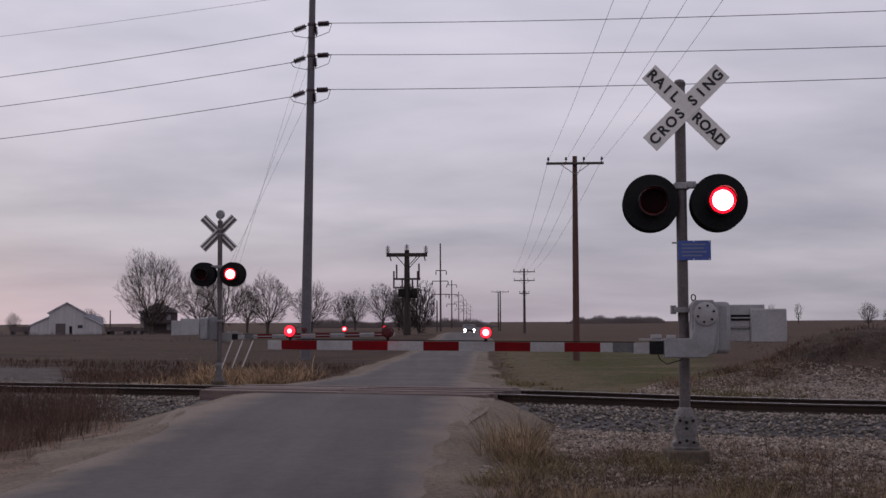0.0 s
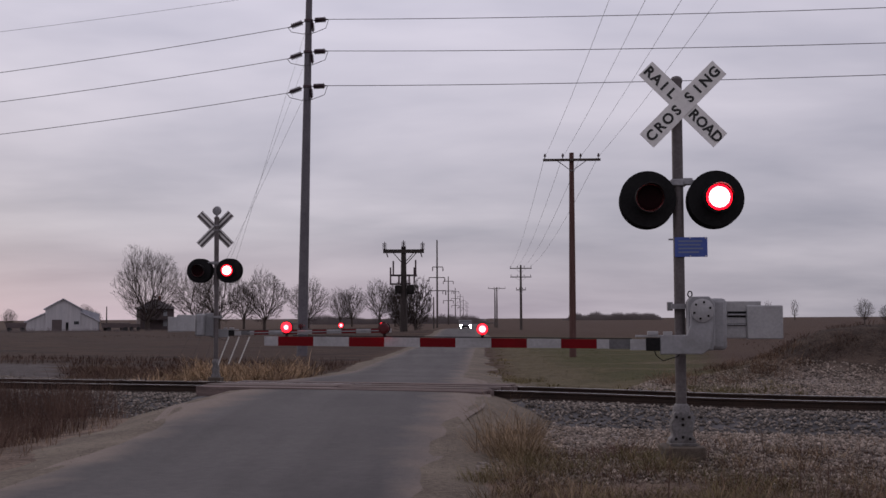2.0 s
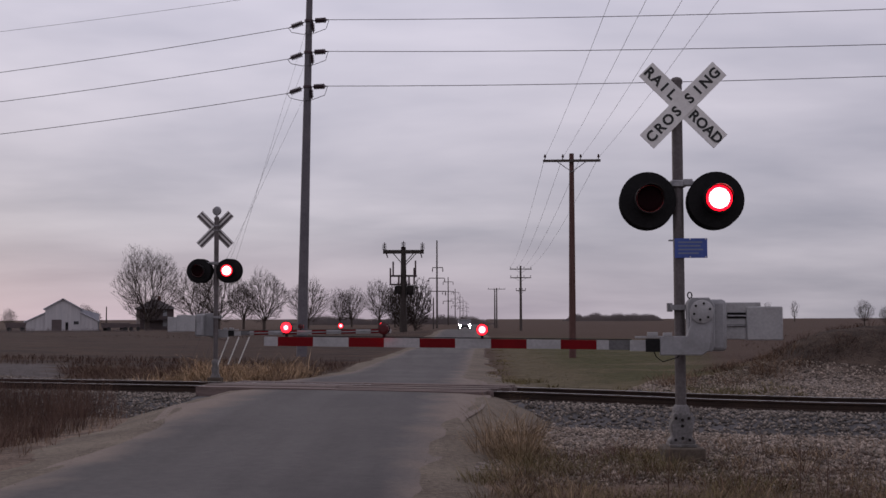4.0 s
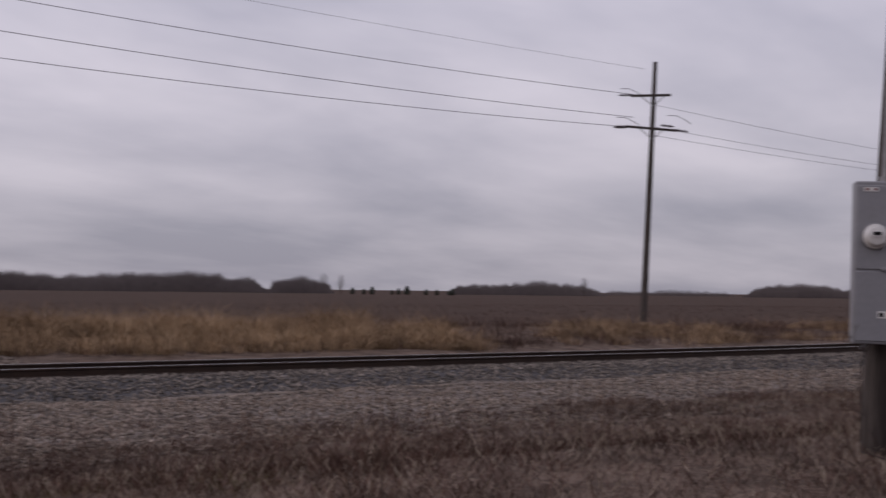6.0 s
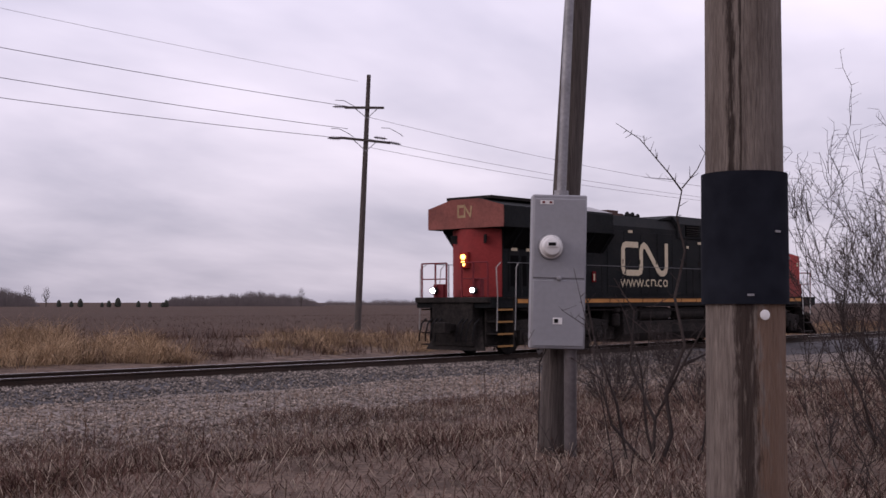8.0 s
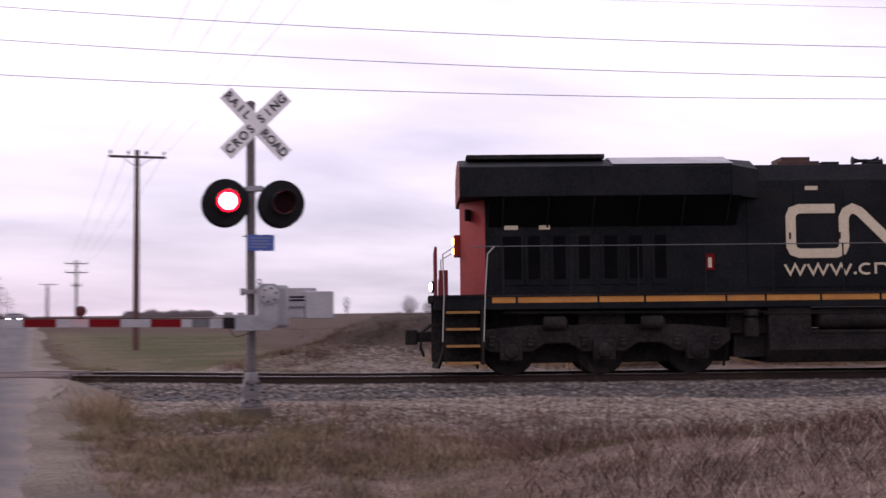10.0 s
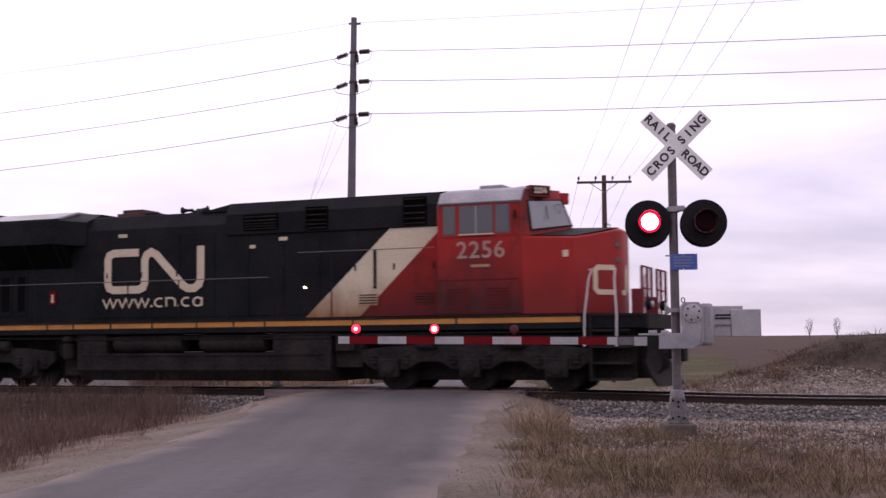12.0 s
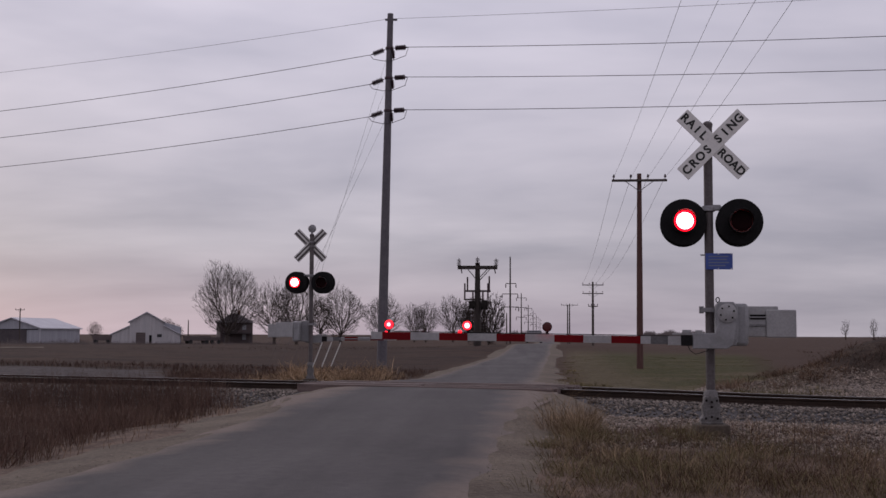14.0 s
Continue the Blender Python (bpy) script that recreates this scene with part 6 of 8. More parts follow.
def build_transmission():
    """The tall corner pole beyond the road and the line along the track."""
    t = thing("transmission_pole", pose(T_AT.x, T_AT.y, T_AT.z, 0, 1.0, 0), "tall dull brown transmission pole with three insulator levels", "utility pole", "transmission poles")
    part("pole", Shape().tube([(0, 0, -0.3), (0, 0, 10), (0, 0, 20.4)], [0.29, 0.235, 0.17], 18), STEELPOLE, t)
    part("top_arm", Shape().box(-0.3, -0.06, 20.0, 0.4, 0.06, 20.1), STEELPOLE, t)
    levels = (18.35, 16.6, 14.68)
    right = (E_AT - T_AT).normalized()
    left = Vector((-0.92, 0.30, 0)).normalized()
    for z in levels:
        part("band", Shape().lathe([(0.22, z - 0.08), (0.25, z - 0.06), (0.25, z + 0.06), (0.22, z + 0.08)], 16), PORCELAIN, t)
        p = Vector((0, 0, z))
        insulator(t, p + right * 0.30, right, 0.85)
        insulator(t, p + left * 0.30 + Vector((0, 0, -0.05)), left + Vector((0, 0, -0.28)), 0.9)
        insulator(t, p + Vector((0.22, -0.2, -0.1)), (0.1, 0, -1), 0.6, 0.11, 5, "jumper_insulator")
        a, b = p + right * 1.2, p + left * 1.25 + Vector((0, 0, -0.3))
        part("jumper", Shape().tube([a, a + Vector((-0.15, 0, -0.5)), p + Vector((0.25, -0.2, -0.75)), p + Vector((-0.3, -0.25, -0.8)), b + Vector((0.2, 0, -0.25)), b], 0.018, 5), WIRE, t)
    # line to the east pole and on to the west
    for k, z in enumerate(levels):
        lean = pose(T_AT.x, T_AT.y, T_AT.z, 0, 1.0, 0)
        a = lean @ (Vector((0, 0, z)) + right * 1.15)
        ez = (15.4, 13.85, 13.25)[k]
        wire("transmission_wire", a, E_AT + Vector((-1.6, 0.6 * (k == 2), ez)), 1.0, 0.019, "thin dark transmission wire strung beside the track", "transmission wires")
        b = lean @ (Vector((0.0, 0, z - 0.293)) + left * 1.165)
        wire("transmission_wire", b, W_AT + Vector((0.4, 0, z - 1.0)), 2.2, 0.019, "thin dark transmission wire strung beside the track", "transmission wires")
        wire("transmission_wire", E_AT + Vector((1.2, 0, ez - 0.3)), E2_AT + Vector((-1.4 + k, 0, 13.6 + 0.5 * (k == 0))), 1.3, 0.014, "thin dark transmission wire strung beside the track", "transmission wires")
    wire("shield_wire", T_AT + Vector((0.35, 0, 20.1)), E_AT + Vector((0, 0, 17.4)), 0.7, 0.010, "thin shield wire at the pole tops", "transmission wires")
    wire("shield_wire", T_AT + Vector((0.3, 0, 20.1)), W_AT + Vector((0, 0, 18.9)), 1.4, 0.010, "thin shield wire at the pole tops", "transmission wires")
    for k, z in enumerate((18.3, 16.5, 14.6)):
        wire("guy_wire", T_AT + Vector((0.3, 0, z)), T_AT + Vector((-4.6 - 0.5 * k, -3 - k, 0.0)), 0.05, 0.006, "thin guy wire slanting down from the pole", "guy wires", 4)
    for at, h in ((E2_AT, 16.0), (W_AT, 19.4)):
        o = thing("transmission_pole", pose(at.x, at.y, at.z), "distant wooden transmission pole on the track-side line", "utility pole", "transmission poles")
        part("pole", Shape().tube([(0, 0, -0.4), (0, 0, h)], [0.25, 0.15], 12), POLEWOOD, o)
        for zz in (h - 2.3, h - 4.3):
            part("crossarm", Shape().box(-1.6, -0.25, zz - 0.08, 1.6, -0.1, zz + 0.08), POLEWOOD, o)
    e = thing("transmission_pole", pose(E_AT.x, E_AT.y, E_AT.z, 0, 0, -55) @ pose(0, 0, 0, 0, 2.4, 0), "weathered wooden transmission pole with staggered crossarms in the field", "utility pole", "transmission poles")
    part("pole", Shape().tube([(0, 0, -0.3), (0, 0, 9), (0, 0, 17.9)], [0.24, 0.2, 0.14], 14), POLEWOOD, e)
    for z, x0, x1, tilt in ((15.55, -1.6, 1.15, -4), (13.25, -1.8, 1.7, 2)):
        m = pose(0, -0.18, z, 0, tilt, 0)
        part("crossarm", Shape().box(x0, -0.07, -0.08, x1, 0.07, 0.08, m), POLEWOOD, e)
        part("brace", Shape().tube([m @ Vector((-0.9, 0, -0.05)), (0, -0.18, z - 0.75)], 0.03, 6).tube([m @ Vector((0.7, 0, -0.05)), (0, -0.18, z - 0.75)], 0.03, 6), GALV, e)
    for x, y, z, d in ((-1.5, -0.2, 15.5, (-1, 0.1, -0.05)), (-1.7, -0.3, 13.3, (-1, 0.1, -0.05)), (-1.7, 0.3, 13.3, (-1, 0.1, 0)), (1.5, -0.2, 13.25, (1, -0.2, -0.15)), (0.5, -0.3, 13.5, (1, -0.2, -0.1))):
        insulator(e, Vector((x, y, z)), d, 0.95, 0.12, 6)
    for x0, z0 in ((-2.3, 15.9), (-2.5, 13.9), (1.0, 14.2)):
        part("jumper", Shape().tube([(x0, -0.2, z0), (x0 + 0.6, -0.2, z0 + 0.02), (x0 + 1.3, -0.2, z0 - 0.3), (x0 + 1.6, -0.2, z0 - 0.5)], 0.022, 5), WIRE, e)


def wooden_pole(name, m, height, arms, label, material, r=0.15, group="roadside poles", pins=4):
    """A utility pole. arms: (height, half width) of each crossarm."""
    t = thing(name, m, label, "utility pole", group)
    part("pole", Shape().tube([(0, 0, -0.4), (0, 0, height * 0.5), (0, 0, height)], [r * 1.15, r, r * 0.75], 14), material, t)
    for z, w in arms:
        part("crossarm", Shape().box(-w, -r - 0.11, z - 0.06, w, -r + 0.01, z + 0.06), POLEWOOD, t, bevel=0.01)
        part("brace", Shape().tube([(-w * 0.5, -r - 0.06, z - 0.05), (0, -r, z - 0.55)], 0.02, 6).tube([(w * 0.5, -r - 0.06, z - 0.05), (0, -r, z - 0.55)], 0.02, 6), GALV, t)
        for k in range(pins):
            x = -w * 0.93 + 2 * w * 0.93 * (k / (pins - 1))
            if abs(x) < 0.05:
                x = 0.2
            part("pin_insulator", Shape().lathe([(0.015, 0.0), (0.02, 0.10), (0.06, 0.10), (0.065, 0.17), (0.04, 0.19), (0.05, 0.24), (0.02, 0.26)], 10, pose(x, -r - 0.05, z + 0.06)), PORCELAIN, t)
    return t


FP = Vector((*polar(6.28, 60)[:2], -0.4))
NP = Vector((*polar(81.2, 4.5)[:2], -0.28))


def build_roadside_line():
    """The wooden distribution line along the lane."""
    wooden_pole("utility_pole", pose(FP.x, FP.y, FP.z, 0, 0.2, -4), 10.1, [(9.72, 1.42)], "red-brown wooden utility pole with one crossarm beside the lane", REDWOOD, 0.155)
    near = wooden_pole("utility_pole", pose(NP.x, NP.y, NP.z, 0, 0.6, -4), 10.3, [(9.95, 1.42)], "old split wooden utility pole with a wide black wrap", NEARWOOD, 0.131)
    part("black_wrap", Shape().tube([(0, 0, 1.728), (0, 0, 2.20)], [0.156, 0.154], 28), BAND, near, "wide black band round the pole")
    part("pole_tag", Shape().lathe([(0.018, 0), (0.018, 0.004), (0.012, 0.006)], 14, pose(-0.133, -0.098, 1.69, 0, -90, 38)), WHITE, near, "round pale metal tag")
    for k in range(7):
        a = radians(200 + 40 * k)
        part("staple", Shape().box(-0.012, -0.002, -0.004, 0.012, 0.004, 0.004, pose(0.1565 * math.cos(a), 0.1565 * math.sin(a), 1.76 + 0.045 * (k * 5 % 7), 0, 0, math.degrees(a) + 90)), GALV, near)
    for k in range(6):
        part("gaff_hole", Shape().lathe([(0.011, -0.003), (0.009, 0.0015), (0.004, 0.002)], 9, pose(0.1285 * math.cos(radians(173.8)), 0.1285 * math.sin(radians(173.8)), 2.365 + 0.17 * k, 0, -90, -6.2)), VOID, near, "climbing-spur hole, drawn as a near-black shade spot")
    p2 = Vector((*polar(3.86, 160)[:2], -0.3))
    wooden_pole("utility_pole", pose(p2.x, p2.y, p2.z, 0, 0, 0), 8.9, [(8.45, 1.45), (7.3, 1.4), (5.6, 0.65)], "wooden utility pole with two crossarms and equipment", POLEWOOD, 0.16)
    p3 = Vector((*polar(2.72, 262)[:2], -0.2))
    wooden_pole("utility_pole", pose(p3.x, p3.y, p3.z, 0, 0, 0), 8.6, [(8.3, 1.9)], "twin-legged wooden utility pole", POLEWOOD, 0.15)
    wooden_pole("utility_pole", pose(p3.x - 0.15, p3.y + 6, p3.z, 0, 0, 0), 8.4, [], "plain wooden pole beside its twin", POLEWOOD, 0.15)
    for k in range(4):
        x = -1.32 + 0.88 * k
        a = FP + Vector((x, -0.2, 9.85))
        b = NP + Vector((x, -0.2, 10.25))
        wire("line_wire", a, b, 0.55, 0.0055, "thin overhead wire along the lane", "lane wires", 30)
        wire("line_wire", p2 + Vector((x, -0.2, 8.75)), a, 0.8, 0.008, "thin overhead wire along the lane", "lane wires", 16)
        wire("line_wire", b, b + Vector((-2.4, -60, -0.3)), 0.55, 0.0055, "thin overhead wire along the lane", "lane wires", 12)
    # the tall line along the west side of the lane
    for az, d, h in ((-0.11, 268, 19.5), (0.42, 390, 15.6), (0.75, 524, 15.0), (0.98, 709, 16.5), (1.13, 898, 17.0), (1.3, 1150, 18.0)):
        x, y, z = polar(az, d)
        t = thing("transmission_pole", pose(x, y, z, 0, 0, 0), "slim grey transmission pole with three crossarms along the lane", "utility pole", "lane transmission poles")
        part("pole", Shape().tube([(0, 0, -0.4), (0, 0, h)], [0.24, 0.15], 10), POLEWOOD, t)
        for f, w0, w1 in ((0.69, -1.0, 1.3), (0.57, -1.8, 1.7), (0.42, -1.9, 1.9)) if d < 300 else ((0.9, -1.6, 1.6), (0.7, -1.8, 1.8), (0.5, -1.6, 1.6)):
            part("crossarm", Shape().box(w0, -0.24, h * f - 0.09, w1, -0.1, h * f + 0.09), POLEWOOD, t)
            for xx in (w0, w1):
                part("insulator", Shape().lathe([(0.1, 0), (0.12, 0.5), (0.06, 0.9)], 8, pose(xx, -0.17, h * f - 0.95)), PORCELAIN, t)
    x, y, z = polar(-0.28, 240)
    wooden_pole("plain_pole", pose(x, y, z), 6.3, [], "short plain wooden pole by the lane", POLEWOOD, 0.14)
    # heavy equipment pole
    x, y, z = polar(-1.70, 130)
    t = thing("equipment_pole", pose(x, y, z), "dark equipment pole with a wide crossarm and three upright insulators", "utility pole")
    part("pole", Shape().tube([(0, 0, -0.4), (0, 0, 5.0), (0, 0, 9.2)], [0.42, 0.34, 0.26], 14), DARKWOOD, t)
    part("crossarm", Shape().box(-2.2, -0.35, 8.45, 2.2, -0.1, 8.85), DARKWOOD, t)
    part("brace", Shape().tube([(-1.2, -0.25, 8.6), (0, -0.2, 7.2)], 0.05, 6).tube([(1.2, -0.25, 8.6), (0, -0.2, 7.3)], 0.05, 6).tube([(1.5, -0.25, 8.6), (0.2, -0.2, 7.2)], 0.05, 6), DARKWOOD, t)
    for xx in (-2.05, 0.0, 2.05):
        insulator(t, Vector((xx, -0.2, 8.75 if xx else 8.9)), (0, 0, 1), 0.95, 0.27, 6)
        part("hanging_fitting", Shape().tube([(xx * 0.9, -0.2, 8.55), (xx * 0.9 + 0.15, -0.2, 8.0)], 0.07, 6), PORCELAIN, t)
    part("lower_arm", Shape().box(-1.45, -0.35, 5.95, 1.45, -0.15, 6.15).box(-1.5, -0.35, 5.05, 0.6, -0.15, 5.2), DARKWOOD, t)
    for xx, z0, z1 in ((-1.4, 5.1, 6.9), (-1.1, 6.0, 7.6), (1.15, 5.2, 6.9), (1.3, 5.9, 7.7), (-0.5, 4.6, 6.0), (0.6, 5.0, 6.0)):
        part("cutout", Shape().tube([(xx, -0.3, z0), (xx, -0.3, z1)], 0.09, 8), PORCELAIN, t)
    part("regulator", Shape().lathe([(0.38, 4.0), (0.40, 4.05), (0.40, 4.9), (0.36, 4.98), (0.2, 5.05)], 16, pose(0.75, -0.3, 0)), LOCOUNDER, t, "dark round regulator can")
    part("regulator", Shape().lathe([(0.34, 4.1), (0.36, 4.9), (0.2, 5.0)], 16, pose(-0.6, -0.3, 0)), LOCOUNDER, t, "dark round regulator can")


def build_meter_post():
    """The service post with its meter box and conduit."""
    x, y, _ = polar(72.78, 9.3)
    z = float(ground_z(x, y))
    m = pose(x, y, z, 0, 0, -66)
    t = thing("meter_post", m, "weathered wooden service post carrying a grey meter box and conduit", "utility post")
    part("post", Shape().tube([(-0.085, 0.12, -0.3), (0.33, 0.12, 6.2)], [0.112, 0.100], 16), POLEWOOD, t)
    z0 = 1.14 - z
    m2 = pose(0.0, 0, z0, 0, 1.3, 0)
    body = part("meter_box", Shape().box(-0.255, -0.19, -0.03, 0.155, 0.0, 1.13, m2), BOXGREY, t, "grey enamelled meter box with cover seams", bevel=0.012)
    part("upper_cover", Shape().box(-0.245, -0.2, 0.50, 0.145, -0.188, 1.10, m2), BOXGREY, body, bevel=0.006)
    part("lower_cover", Shape().box(-0.245, -0.2, -0.01, 0.145, -0.188, 0.485, m2), BOXGREY, body, bevel=0.006)
    part("hasp", Shape().lathe([(0.02, 0), (0.02, 0.02), (0.012, 0.025)], 10, m2 @ pose(-0.05, -0.2, 0.50, 90)), GALV, body)
    mt = part("meter", Shape().lathe([(0.10, 0.0), (0.10, 0.03), (0.088, 0.035), (0.086, 0.10), (0.07, 0.125), (0.03, 0.135)], 30, m2 @ pose(-0.115, -0.198, 0.735, 90) @ Matrix.Scale(0.88, 4)), METERGLASS, body, "round glass electricity meter")
    part("meter_ring", Shape().lathe([(0.108, 0.0), (0.112, 0.012), (0.108, 0.028), (0.098, 0.03)], 30, m2 @ pose(-0.115, -0.198, 0.735, 90) @ Matrix.Scale(0.88, 4)), GALV, mt)
    part("meter_face", Shape().box(-0.160, -0.326, 0.73, -0.07, -0.318, 0.768, m2), WHITE, mt, "pale meter face plate")
    part("meter_display", Shape().box(-0.145, -0.329, 0.738, -0.09, -0.327, 0.762, m2), BLACK, mt)
    part("warning_label", Shape().box(-0.20, -0.204, 1.055, -0.10, -0.201, 1.085, m2), WHITE, body, "small red and white label")
    for a in (-0.185, -0.13):
        part("warning_bar", Shape().box(a, -0.207, 1.063, a + 0.02, -0.205, 1.078, m2), RED, body)
    part("seal_label", Shape().box(-0.09, -0.204, 0.155, -0.02, -0.201, 0.205, m2), WHITE, body)
    part("label_bar", Shape().box(-0.08, -0.207, 0.165, -0.05, -0.205, 0.195, m2), BLACK, body)
    part("upper_conduit", Shape().tube([m2 @ Vector((-0.03, -0.09, 1.12)), m2 @ Vector((0.060, -0.06, 4.9))], 0.036, 14), GALV, t, "grey metal conduit above the box")
    part("conduit_collar", Shape().tube([m2 @ Vector((-0.03, -0.09, 1.12)), m2 @ Vector((-0.029, -0.09, 1.17))], 0.055, 14), GALV, t)
    part("lower_conduit", Shape().tube([m2 @ Vector((0.055, -0.11, 0.02)), (0.06, -0.06, -0.2)], 0.048, 14), MASTPAINT, t, "grey metal conduit below the box")
    part("ground_wire", Shape().tube([m2 @ Vector((-0.12, -0.06, 0.02)), m2 @ Vector((-0.13, -0.10, -0.05)), (-0.17, -0.04, 0.7), (-0.18, -0.03, 0.1)], 0.005, 6), TWIG, t)
    part("conduit_stub", Shape().tube([m2 @ Vector((-0.16, -0.10, 0.02)), m2 @ Vector((-0.16, -0.10, -0.05)), m2 @ Vector((-0.19, -0.10, -0.06))], 0.018, 8), GALV, t)
    return t


def build_shrubs():
    thorn_shrub("thorn_bush", 77.75, 9.1, [
        (0.022, [(0.0, -0.1), (-0.10, 0.45), (0.02, 0.8), (-0.02, 1.1), (0.12, 1.45), (0.05, 1.8), (0.13, 2.15), (0.07, 2.4), (0.11, 2.6)]),
        (0.007, [(0.11, 2.6), (0.02, 2.72), (-0.2, 3.0), (-0.37, 3.1)]),
        (0.006, [(0.11, 2.6), (0.22, 2.74), (0.32, 2.95)]),
        (0.015, [(-0.04, 0.3), (-0.16, 0.8), (-0.2, 1.25), (-0.32, 1.7)]),
        (0.016, [(0.02, 0.0), (-0.3, 0.5), (-0.38, 1.0), (-0.55, 1.5), (-0.62, 1.9)]),
        (0.013, [(0.05, 0.2), (0.25, 0.7), (0.3, 1.2), (0.42, 1.5)]),
        (0.020, [(-0.05, -0.1), (-0.12, 0.5), (-0.1, 0.9), (0.1, 1.3), (0.32, 1.7)]),
        (0.016, [(0.1, 0.0), (0.28, 0.5), (0.5, 0.8), (0.62, 1.0)]),
        (0.014, [(-0.12, 0.5), (-0.42, 0.85), (-0.5, 1.2), (-0.72, 1.35)]),
        (0.012, [(-0.1, 0.9), (-0.28, 1.3), (-0.25, 1.7), (-0.4, 1.95)]),
        (0.012, [(0.1, 1.3), (0.34, 1.42), (0.5, 1.75)]),
    ], 4, "dark leafless thorn bush between the post and the pole")
    thorn_shrub("thin_sapling", 75.6, 8.2, [
        (0.007, [(0.0, -0.1), (-0.06, 0.7), (-0.2, 1.5), (-0.32, 2.0)]),
        (0.005, [(0.02, -0.1), (0.05, 0.6), (0.16, 1.2), (0.2, 1.75)]),
        (0.005, [(0.1, -0.1), (-0.3, 0.5), (-0.55, 0.95), (-0.66, 1.5)]),
    ], 9, "thin bare sapling stems before the meter post")
    for k, (az, d, h, n, seed) in enumerate(((87.5, 6.4, 1.2, 3, 12), (90.2, 7.5, 1.9, 5, 13), (85.8, 8.6, 1.2, 3, 14), (86.9, 10.4, 2.1, 8, 17), (88.6, 9.3, 2.0, 8, 19), (88.4, 13.0, 2.3, 5, 29), (91.2, 9.8, 2.4, 6, 31))):
        x, y, _ = polar(az, d)
        shrub("bare_bush", x, y, h, n, seed, "tangled leafless bush beyond the pole", 3 if h < 2 else 4, 1.0 if h < 2 else 0.5)
    x, y, _ = polar(75.2, 21.0)
    shrub("low_bush", x, y, 1.25, 34, 21, "low dark twiggy bush by the track", 3, 0.9)
    x, y, _ = polar(79.0, 15.0)
    shrub("low_bush", x, y, 1.1, 22, 22, "low dark twiggy bush by the track", 3, 0.8)


# ---------------------------------------------------------------- the farm
def gable(s, x0, x1, y0, y1, z0, ze, zr, m=None):
    """A block with a ridge along y."""
    xm = (x0 + x1) / 2
    s.prism([(x0, z0), (x1, z0), (x1, ze), (xm, zr), (x0, ze)], y0, y1, m)
    return s


def roof_planes(x0, x1, y0, y1, ze, zr, over, m=None, t=0.18):
    xm = (x0 + x1) / 2
    k = (zr - ze) / (xm - x0)
    s = Shape()
    s.prism([(x0 - over, ze - over * k), (x0 - over, ze - over * k + t), (xm, zr + t), (xm, zr)][::-1], y0 - over, y1 + over, m)
    s.prism([(x1 + over, ze - over * k), (xm, zr), (xm, zr + t), (x1 + over, ze - over * k + t)][::-1], y0 - over, y1 + over, m)
    return s


